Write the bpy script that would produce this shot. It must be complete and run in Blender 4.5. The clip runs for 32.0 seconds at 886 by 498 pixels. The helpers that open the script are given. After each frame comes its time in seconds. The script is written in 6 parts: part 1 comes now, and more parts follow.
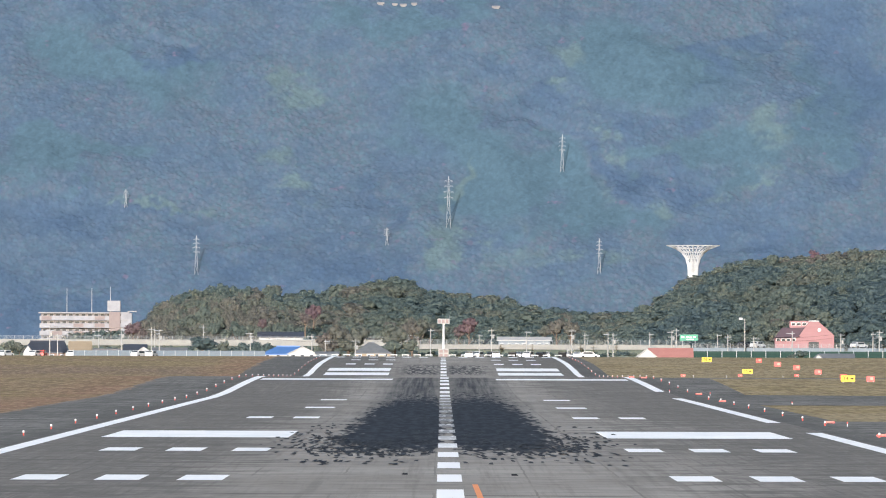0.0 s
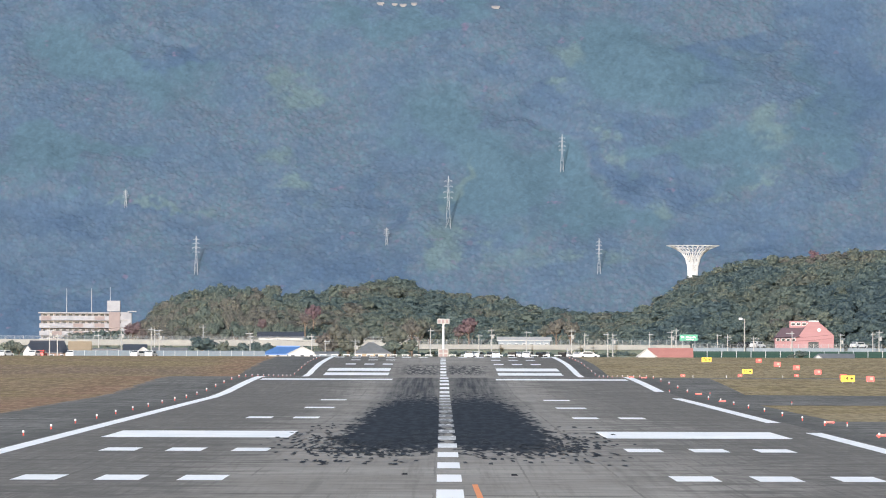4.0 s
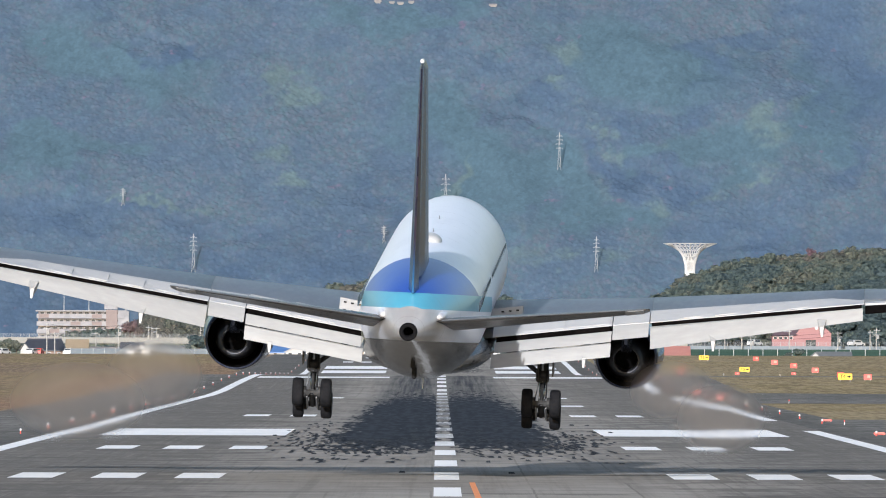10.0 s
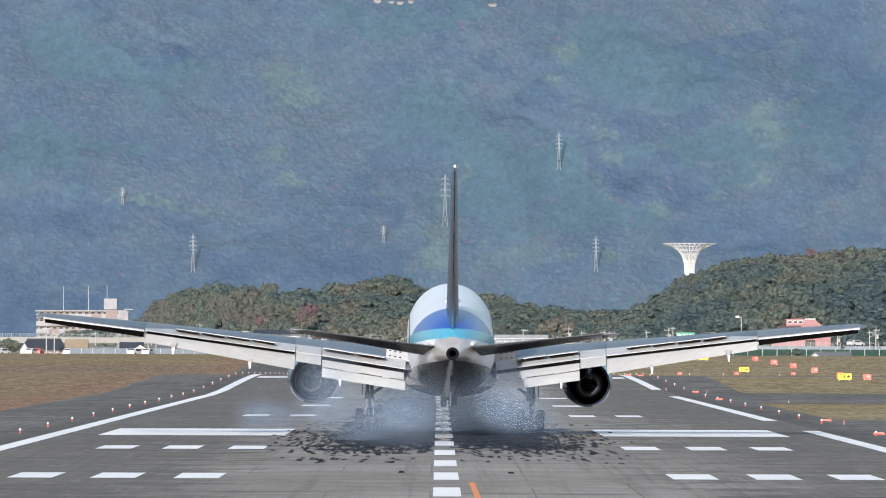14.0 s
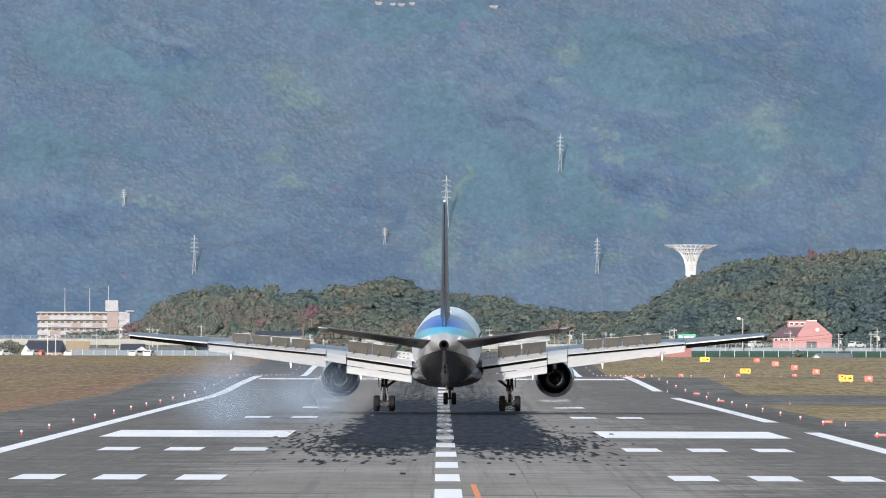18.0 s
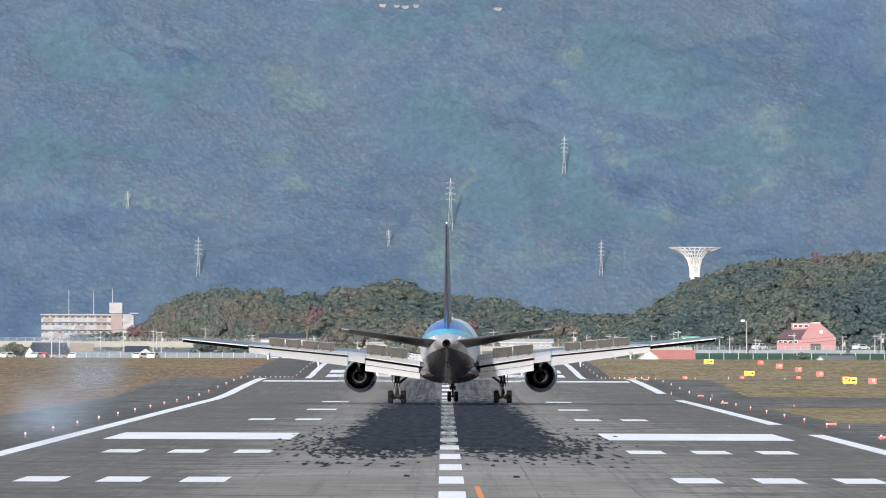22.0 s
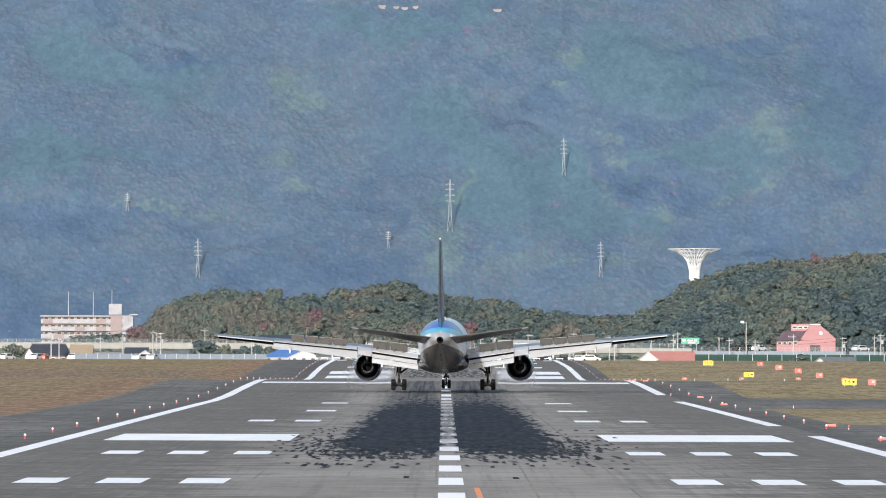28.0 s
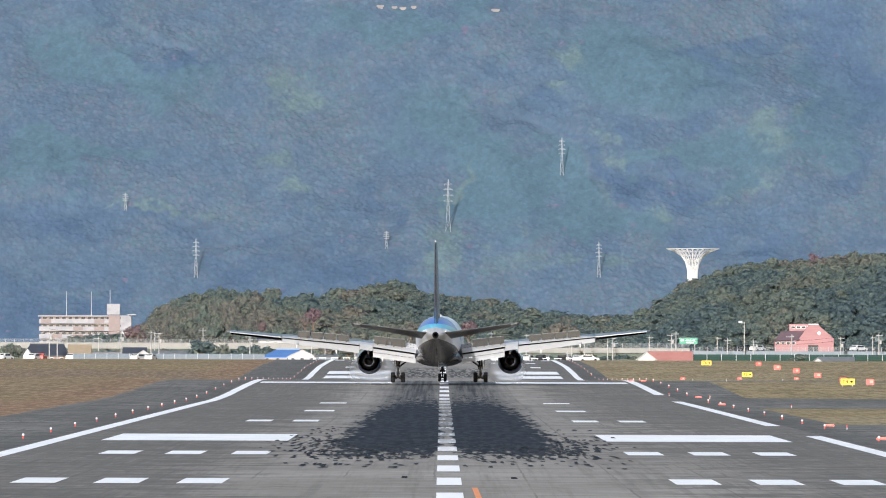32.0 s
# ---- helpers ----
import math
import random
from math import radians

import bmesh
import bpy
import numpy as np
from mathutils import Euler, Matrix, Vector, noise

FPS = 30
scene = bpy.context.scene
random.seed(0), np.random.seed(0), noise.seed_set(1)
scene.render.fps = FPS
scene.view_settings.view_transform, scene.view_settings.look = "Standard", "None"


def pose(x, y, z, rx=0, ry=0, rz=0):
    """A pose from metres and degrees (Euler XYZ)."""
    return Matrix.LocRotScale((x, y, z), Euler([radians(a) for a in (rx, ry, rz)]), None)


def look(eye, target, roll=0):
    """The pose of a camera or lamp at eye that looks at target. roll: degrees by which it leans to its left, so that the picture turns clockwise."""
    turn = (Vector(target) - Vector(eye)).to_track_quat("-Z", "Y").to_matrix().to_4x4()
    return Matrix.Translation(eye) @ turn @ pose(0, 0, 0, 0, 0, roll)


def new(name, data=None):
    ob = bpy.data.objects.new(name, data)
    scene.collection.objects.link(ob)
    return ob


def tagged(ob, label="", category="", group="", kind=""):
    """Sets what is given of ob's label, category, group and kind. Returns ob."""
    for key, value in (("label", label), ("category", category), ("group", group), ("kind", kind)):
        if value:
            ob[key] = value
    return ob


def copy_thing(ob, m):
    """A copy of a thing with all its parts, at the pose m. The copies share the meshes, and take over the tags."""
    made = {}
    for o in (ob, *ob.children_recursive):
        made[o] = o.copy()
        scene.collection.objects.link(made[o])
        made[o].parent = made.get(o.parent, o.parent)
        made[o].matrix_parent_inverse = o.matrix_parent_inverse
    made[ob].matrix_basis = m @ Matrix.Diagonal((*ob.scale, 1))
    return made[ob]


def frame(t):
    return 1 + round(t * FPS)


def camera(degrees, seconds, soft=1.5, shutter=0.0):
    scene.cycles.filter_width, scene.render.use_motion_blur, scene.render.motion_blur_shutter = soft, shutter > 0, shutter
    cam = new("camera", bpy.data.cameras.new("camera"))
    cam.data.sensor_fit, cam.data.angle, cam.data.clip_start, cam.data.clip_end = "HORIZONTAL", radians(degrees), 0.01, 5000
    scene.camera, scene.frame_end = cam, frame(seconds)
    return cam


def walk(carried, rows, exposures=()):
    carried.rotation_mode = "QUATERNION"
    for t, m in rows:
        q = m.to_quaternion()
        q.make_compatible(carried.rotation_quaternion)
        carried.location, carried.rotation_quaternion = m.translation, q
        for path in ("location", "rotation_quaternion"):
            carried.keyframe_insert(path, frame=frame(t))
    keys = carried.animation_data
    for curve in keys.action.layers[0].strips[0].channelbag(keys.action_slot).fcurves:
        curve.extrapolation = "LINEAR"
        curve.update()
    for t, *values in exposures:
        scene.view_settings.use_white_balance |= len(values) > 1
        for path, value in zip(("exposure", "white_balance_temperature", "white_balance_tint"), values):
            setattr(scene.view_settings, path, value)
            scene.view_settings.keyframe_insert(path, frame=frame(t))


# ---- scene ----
cam = camera(3.4597, 32.0, soft=1.05)

# ---- camera: a long lens on a stand before the runway's start, hardly moving ----
EYE = (-0.33, 0.0, 5.66)
# seconds, degrees to the right of the runway's line, degrees upwards
AIM = [
    (0, 0.00418, 0.34954), (0.5, 0.0053, 0.34651), (1, 0.00475, 0.34478), (1.5, 0.00266, 0.34803),
    (2, 0.00022, 0.35046), (2.5, 0.00298, 0.3472), (3, 0.00475, 0.35307), (3.5, 0.00363, 0.34972),
    (5.5, 0.01213, 0.3498), (6, 0.00955, 0.35116), (6.5, 0.00914, 0.35135), (7, 0.00843, 0.34859),
    (7.5, 0.01075, 0.34958), (8, 0.01137, 0.3463), (8.5, 0.01558, 0.34596), (9, 0.01574, 0.34556),
    (9.5, 0.01576, 0.34552), (10, 0.01554, 0.34197), (10.5, 0.0159, 0.34625), (11, 0.01206, 0.34901),
    (11.5, 0.01599, 0.34937), (12, 0.01917, 0.34263), (12.5, 0.01713, 0.34198), (13, 0.01828, 0.34032),
    (13.5, 0.01712, 0.34434), (14, 0.01742, 0.34168), (14.5, 0.01478, 0.34196), (16.5, 0.01437, 0.34433),
    (17, 0.0147, 0.34751), (17.5, 0.01408, 0.34601), (18, 0.01221, 0.34814), (18.5, 0.01157, 0.34913),
    (19, 0.00958, 0.35189), (19.5, 0.0106, 0.3511), (20, 0.01297, 0.34992), (20.5, 0.01478, 0.34854),
    (21, 0.00501, 0.35189), (21.5, -0.00295, 0.35487), (22, -0.00328, 0.35699), (22.5, 0.00105, 0.35805),
    (23, 0.007, 0.35467), (23.5, 0.00779, 0.35566), (24, 0.00443, 0.35566), (24.5, 0.00518, 0.35637),
    (25, 0.00383, 0.35705), (25.5, 0.0073, 0.35638), (27.5, -0.0035, 0.36229), (28, -0.00155, 0.36226),
    (28.5, -0.00961, 0.36133), (29, -0.01089, 0.35905), (29.5, -0.00135, 0.35706), (30, 0.00818, 0.36203),
    (30.5, 0.00476, 0.36036), (31, 0.00383, 0.36044), (31.5, -0.00435, 0.36737), (32, 0.00562, 0.36202),
]


def aimed(right, up):
    far = 1000.0
    return look(EYE, (EYE[0] + far * math.tan(radians(right)), far, EYE[2] + far * math.tan(radians(up))), 0.17)


walk(cam, [(t, aimed(a, b)) for t, a, b in AIM], [(t, stops, 6100, 10) for t, stops in ((0.0, 1.12), (7.0, 1.12), (8.5, 1.06), (9.5, 0.97), (12.0, 0.95), (13.0, 1.0), (14.5, 1.08), (17.0, 1.12), (32.0, 1.12))])

# ---- light: low sun behind the camera, clear hazy sky ----
SUN_UP, SUN_LEFT = 13.5, 10.0
world = bpy.data.worlds.new("sky")
scene.world = world
scene.cycles.transparent_max_bounces = 32
world.use_nodes = True
wn = world.node_tree
sky = wn.nodes.new("ShaderNodeTexSky")
sky.sky_type = "NISHITA"
sky.sun_disc = False
sky.sun_elevation = radians(SUN_UP)
sky.sun_rotation = radians(180 + SUN_LEFT)
sky.air_density, sky.dust_density, sky.ozone_density = 1.0, 3.0, 1.0
wn.links.new(sky.outputs[0], wn.nodes["Background"].inputs[0])
wn.nodes["Background"].inputs[1].default_value = 0.09
sun = new("sun", bpy.data.lights.new("sun", "SUN"))
sun.data.energy, sun.data.angle, sun.data.color = 3.7, radians(0.5), (1.0, 0.955, 0.915)
sun.matrix_basis = look((0, 0, 0), (math.sin(radians(SUN_LEFT)), math.cos(radians(SUN_LEFT)), -math.tan(radians(SUN_UP))))

# ---- materials ----


def node(nt, kind, **inputs):
    n = nt.nodes.new(kind)
    for k, v in inputs.items():
        n.inputs[k.replace("_", " ")].default_value = v
    return n


def calc(nt, op, a, b=0.0, c=None, clamp=False):
    n = nt.nodes.new("ShaderNodeMath")
    n.operation, n.use_clamp = op, clamp
    for i, v in enumerate((a, b, c)):
        if v is None:
            continue
        if isinstance(v, (int, float)):
            n.inputs[i].default_value = v
        else:
            nt.links.new(v, n.inputs[i])
    return n.outputs[0]


def step(nt, v, lo, hi):
    n = nt.nodes.new("ShaderNodeMapRange")
    n.interpolation_type = "SMOOTHSTEP"
    nt.links.new(v, n.inputs[0])
    n.inputs[1].default_value, n.inputs[2].default_value = lo, hi
    return n.outputs[0]


def blend(nt, f, a, b):
    n = nt.nodes.new("ShaderNodeMix")
    n.data_type = "RGBA"
    for s, v in ((0, f), (6, a), (7, b)):
        if isinstance(v, (int, float)):
            n.inputs[s].default_value = v
        elif isinstance(v, tuple):
            n.inputs[s].default_value = (*v, 1)
        else:
            nt.links.new(v, n.inputs[s])
    return n.outputs[2]


def spread(nt, coords, scale, stretch=(1, 1, 1), detail=3.0, rough=0.55):
    m = nt.nodes.new("ShaderNodeMapping")
    m.inputs["Scale"].default_value = stretch
    nt.links.new(coords, m.inputs[0])
    n = nt.nodes.new("ShaderNodeTexNoise")
    n.inputs["Scale"].default_value, n.inputs["Detail"].default_value, n.inputs["Roughness"].default_value = scale, detail, rough
    nt.links.new(m.outputs[0], n.inputs[0])
    return n.outputs[0]


def blank(name):
    m = bpy.data.materials.new(name)
    m.use_nodes = True
    nt = m.node_tree
    p = nt.nodes["Principled BSDF"]
    c = nt.nodes.new("ShaderNodeTexCoord").outputs["Object"]
    return m, nt, p, c


def relief(nt, p, height, strength, distance):
    b = nt.nodes.new("ShaderNodeBump")
    b.inputs["Strength"].default_value, b.inputs["Distance"].default_value = strength, distance
    nt.links.new(height, b.inputs["Height"])
    nt.links.new(b.outputs[0], p.inputs["Normal"])


def surface(name, c1, c2, scale=1.0, rough=0.6, metal=0.0, bump=0.0, own=0.0, stretch=(1, 1, 1), spec=0.5):
    """Two tones mixed by coarse and fine noise; own: how far each piece differs from its neighbours."""
    m, nt, p, c = blank(name)
    big, fine = spread(nt, c, scale, stretch, 2), spread(nt, c, scale * 9, stretch, 4)
    f = calc(nt, "MULTIPLY_ADD", fine, 0.5, calc(nt, "MULTIPLY", big, 0.5))
    f = step(nt, f, 0.32, 0.68)
    col = blend(nt, f, c1, c2)
    if own:
        o = nt.nodes.new("ShaderNodeObjectInfo").outputs["Random"]
        h = nt.nodes.new("ShaderNodeHueSaturation")
        nt.links.new(calc(nt, "MULTIPLY_ADD", o, 2 * own, 1 - own), h.inputs["Value"])
        nt.links.new(col, h.inputs["Color"])
        col = h.outputs[0]
    nt.links.new(col, p.inputs["Base Color"])
    p.inputs["Metallic"].default_value = metal
    p.inputs["Specular IOR Level"].default_value = spec
    nt.links.new(calc(nt, "MULTIPLY_ADD", fine, 0.2, rough - 0.1), p.inputs["Roughness"])
    if bump:
        relief(nt, p, f, 0.6, bump)
    return m


def plain(name, c, rough=0.5, metal=0.0, spec=0.5):
    return surface(name, tuple(v * 0.9 for v in c), tuple(min(1, v * 1.08) for v in c), 1.5, rough, metal, spec=spec)


WHITE_LINE = surface("worn_white_road_paint", (0.78, 0.79, 0.8), (0.93, 0.93, 0.93), 0.35, 0.7, stretch=(1, 0.15, 1))
def centre_paint():
    """White line paint, smeared with tyre rubber where most aircraft touch down."""
    m, nt, p, c = blank("rubber_smeared_white_paint")
    sep = nt.nodes.new("ShaderNodeSeparateXYZ")
    nt.links.new(c, sep.inputs[0])
    y = sep.outputs[1]
    zone = calc(nt, "MULTIPLY", step(nt, y, 690, 930), calc(nt, "SUBTRACT", 1.0, step(nt, y, 1150, 1600)))
    smear = step(nt, spread(nt, c, 1.0, (2.2, 0.09, 1), 3, 0.6), 0.27, 0.52)
    col = blend(nt, calc(nt, "MULTIPLY", calc(nt, "MULTIPLY", zone, smear), 0.88), (0.87, 0.87, 0.87), (0.04, 0.045, 0.055))
    nt.links.new(col, p.inputs["Base Color"])
    p.inputs["Roughness"].default_value = 0.75
    return m


CENTRE_LINE = centre_paint()
ORANGE = plain("orange_red_paint", (0.48, 0.066, 0.052), 0.6)
PALE_RED = plain("pale_red_paint", (0.46, 0.2, 0.15), 0.6)
ORANGE_LINE = surface("worn_orange_road_paint", (0.7, 0.22, 0.06), (0.8, 0.3, 0.1), 0.5, 0.7)
WHITE = plain("white_paint", (0.44, 0.448, 0.456), 0.4)
YELLOW = plain("yellow_sign_face", (0.56, 0.336, 0.016), 0.6)
BLACK = plain("black_paint", (0.012, 0.012, 0.013), 0.7, spec=0.12)
RED = plain("red_paint", (0.496, 0.064, 0.048), 0.5)
RUBBER = surface("tyre_rubber", (0.006, 0.0065, 0.008), (0.014, 0.0145, 0.017), 3, 0.85, bump=0.01, spec=0.1)
STEEL = plain("dull_steel", (0.336, 0.344, 0.36), 0.4, 0.6)
DARK_STEEL = surface("dark_steel", (0.012, 0.0125, 0.0135), (0.04, 0.041, 0.043), 2.5, 0.6, 0.1, spec=0.2)
CHROME = plain("polished_strut", (0.56, 0.568, 0.576), 0.15, 1.0)
GALVANISED = plain("galvanised_steel", (0.24, 0.256, 0.272), 0.6, 0.1)
CONCRETE = surface("weathered_concrete", (0.1612, 0.1612, 0.1519), (0.2108, 0.2108, 0.1984), 0.4, 0.85, bump=0.01)
GLASS_DARK = plain("dark_window_glass", (0.03, 0.04, 0.05), 0.08)
BARK = surface("bark", (0.064, 0.048, 0.036), (0.128, 0.096, 0.072), 2, 0.9, bump=0.03)

# ---- helpers for meshes ----


def link(name, bm, material, parent=None, label="", smooth=False):
    me = bpy.data.meshes.new(name)
    bm.to_mesh(me)
    bm.free()
    if smooth:
        for f in me.polygons:
            f.use_smooth = True
    for m in material if isinstance(material, (list, tuple)) else (material,):
        me.materials.append(m)
    ob = new(name, me)
    if parent:
        ob.parent = parent
    if label:
        ob["label"] = label
    return ob


def part(name, bm, material, parent, label="", smooth=False):
    return link(name, bm, material, parent, label, smooth)


def thing(name, label, category, at=(0, 0, 0), turn=0.0, group="", kind=""):
    e = new(name)
    e.matrix_basis = pose(*at, 0, 0, turn)
    return tagged(e, label, category, group, kind)


def box(bm, x0, x1, y0, y1, z0, z1, bevel=0.0):
    v = [bm.verts.new((x, y, z)) for x in (x0, x1) for y in (y0, y1) for z in (z0, z1)]
    fs = [bm.faces.new([v[i] for i in q]) for q in ((0, 1, 3, 2), (4, 6, 7, 5), (0, 4, 5, 1), (2, 3, 7, 6), (0, 2, 6, 4), (1, 5, 7, 3))]
    if bevel:
        es = list({e for f in fs for e in f.edges})
        bmesh.ops.bevel(bm, geom=es, offset=bevel, segments=2, affect="EDGES")
    return bm


def slab(x0, x1, y0, y1, z0, z1, bevel=0.0):
    return box(bmesh.new(), x0, x1, y0, y1, z0, z1, bevel)


def tube(bm, a, b, r0, r1=None, n=10, caps=True):
    """A round bar from a to b."""
    a, b = Vector(a), Vector(b)
    r1 = r0 if r1 is None else r1
    q = (b - a).to_track_quat("Z", "Y").to_matrix()
    rings = []
    for p, r in ((a, r0), (b, r1)):
        rings.append([bm.verts.new(p + q @ Vector((r * math.cos(2 * math.pi * i / n), r * math.sin(2 * math.pi * i / n), 0))) for i in range(n)])
    for i in range(n):
        bm.faces.new((rings[0][i], rings[0][(i + 1) % n], rings[1][(i + 1) % n], rings[1][i]))
    if caps:
        bm.faces.new(rings[0][::-1])
        bm.faces.new(rings[1])
    return bm


def loft(bm, rings, closed=True, cap0=True, cap1=True):
    """Faces between rings of points, all of one length."""
    vs = [[bm.verts.new(p) for p in r] for r in rings]
    n = len(vs[0])
    for a, b in zip(vs, vs[1:]):
        for i in range(n if closed else n - 1):
            j = (i + 1) % n
            bm.faces.new((a[i], a[j], b[j], b[i]))
    if cap0:
        bm.faces.new(vs[0][::-1])
    if cap1:
        bm.faces.new(vs[-1])
    bmesh.ops.recalc_face_normals(bm, faces=bm.faces)
    return bm


def turned(profile, n=24, axis="Y", at=(0, 0, 0), caps=True):
    """A body of revolution from (along, radius) pairs."""
    bm = bmesh.new()
    rings = []
    for s, r in profile:
        ring = []
        for i in range(n):
            a = 2 * math.pi * i / n
            c, d = r * math.cos(a), r * math.sin(a)
            p = {"Y": (c, s, d), "X": (s, c, d), "Z": (c, d, s)}[axis]
            ring.append((p[0] + at[0], p[1] + at[1], p[2] + at[2]))
        rings.append(ring)
    return loft(bm, rings, True, caps, caps)


def from_arrays(name, verts, faces, material, parent=None, smooth=False):
    me = bpy.data.meshes.new(name)
    k = faces.shape[1]
    me.vertices.add(len(verts))
    me.vertices.foreach_set("co", np.asarray(verts, np.float32).ravel())
    me.loops.add(faces.size)
    me.loops.foreach_set("vertex_index", faces.astype(np.int32).ravel())
    me.polygons.add(len(faces))
    me.polygons.foreach_set("loop_start", np.arange(0, faces.size, k, dtype=np.int32))
    me.polygons.foreach_set("use_smooth", np.full(len(faces), smooth))
    me.update(calc_edges=True)
    for m in material if isinstance(material, (list, tuple)) else (material,):
        me.materials.append(m)
    ob = new(name, me)
    if parent:
        ob.parent = parent
    return ob


def grid_faces(nx, ny):
    i = np.arange(nx * ny).reshape(ny, nx)
    return np.stack([i[:-1, :-1], i[:-1, 1:], i[1:, 1:], i[1:, :-1]], -1).reshape(-1, 4)


# ---- the lie of the land: one long profile along the runway ----
LIE_Y = np.array([-6000, 1330, 1400, 1480, 1560, 1650, 1738, 1768, 1790, 1850, 2000, 2200, 2350, 2430, 2470, 2630, 2780, 2930, 3000, 3060, 3200, 3600, 9000.0])
LIE_Z = np.array([0, 0, -0.02, 0.12, 0.42, 0.74, 0.98, 1.0, 0.97, 0.8, 0.4, -0.12, -0.5, -0.2, 0.14, 1.1, 1.59, 1.94, 1.95, 1.6, 1.5, 1.5, 1.5])


def lie(y):
    return np.interp(y, LIE_Y, LIE_Z)


def sheet(name, corners, lift, material, parent=None, cell=30.0):
    """A thin piece of ground cover with four corners in plan (near left, near right, far right, far left) that follows the land."""
    (ax, ay), (bx, by), (cx, cy), (dx, dy) = corners
    n = max(2, int((max(cy, dy) - min(ay, by)) / cell) + 2)
    m = 5 if max(bx, cx) - min(ax, dx) > 30 else 2
    v = []
    for j in range(n):
        t = j / (n - 1)
        for i in range(m):
            s = i / (m - 1)
            x = (ax * (1 - s) + bx * s) * (1 - t) + (dx * (1 - s) + cx * s) * t
            y = (ay * (1 - s) + by * s) * (1 - t) + (dy * (1 - s) + cy * s) * t
            v.append((x, y, lie(y) + lift))
    return from_arrays(name, np.array(v), grid_faces(m, n), material, parent)


def grass_material():
    m, nt, p, c = blank("dry_autumn_grass")
    sep = nt.nodes.new("ShaderNodeSeparateXYZ")
    nt.links.new(c, sep.inputs[0])
    big = spread(nt, c, 0.03, (1, 0.15, 1), 3)
    strip = spread(nt, c, 0.02, (0.6, 0.55, 1), 3, 0.6)
    band = spread(nt, c, 0.12, (0.5, 0.09, 1), 4, 0.65)
    fine = spread(nt, c, 1.0, (1.6, 0.055, 1), 3, 0.65)
    blade = spread(nt, c, 2.5, (1, 0.5, 1), 3, 0.7)
    # the western side is drier and browner, and the far end most of all
    dry = step(nt, calc(nt, "MULTIPLY_ADD", big, 60.0, calc(nt, "SUBTRACT", -30.0, sep.outputs[0])), -25.0, 25.0)
    col = blend(nt, dry, (0.31, 0.26, 0.155), (0.25, 0.182, 0.115))
    col = blend(nt, calc(nt, "MULTIPLY", step(nt, strip, 0.49, 0.57), 0.75), col, (0.25, 0.205, 0.092))
    # a strip of purplish dead growth on the far rise, and reddish weeds along the asphalt
    run = calc(nt, "MULTIPLY_ADD", big, 160.0, sep.outputs[1])
    far = calc(nt, "MULTIPLY", step(nt, run, 2440.0, 2500.0), calc(nt, "SUBTRACT", 1.0, step(nt, run, 2600.0, 2690.0)))
    col = blend(nt, calc(nt, "MULTIPLY", calc(nt, "MULTIPLY", far, dry), 0.7), col, (0.19, 0.135, 0.115))
    weeds = calc(nt, "MULTIPLY", step(nt, calc(nt, "MULTIPLY_ADD", band, 14.0, sep.outputs[0]), -37.0, -29.5), dry)
    col = blend(nt, calc(nt, "MULTIPLY", weeds, 0.7), col, (0.27, 0.14, 0.1))
    col = blend(nt, calc(nt, "MULTIPLY", step(nt, band, 0.47, 0.6), 0.5), col, (0.2, 0.16, 0.08))
    tuft = spread(nt, c, 0.5, (1, 0.22, 1), 4, 0.7)
    col = blend(nt, calc(nt, "MULTIPLY", step(nt, tuft, 0.5, 0.6), 0.6), col, (0.15, 0.1, 0.055))
    col = blend(nt, calc(nt, "MULTIPLY", step(nt, tuft, 0.48, 0.38), 0.5), col, (0.42, 0.31, 0.17))
    col = blend(nt, calc(nt, "MULTIPLY", step(nt, fine, 0.5, 0.62), 0.45), col, (0.38, 0.29, 0.18))
    col = blend(nt, calc(nt, "MULTIPLY", step(nt, fine, 0.5, 0.38), 0.55), col, (0.13, 0.1, 0.06))
    col = blend(nt, calc(nt, "MULTIPLY", step(nt, blade, 0.5, 0.38), 0.35), col, (0.14, 0.095, 0.055))
    nt.links.new(col, p.inputs["Base Color"])
    p.inputs["Roughness"].default_value = 0.95
    p.inputs["Specular IOR Level"].default_value = 0.1
    relief(nt, p, fine, 0.8, 0.15)
    return m


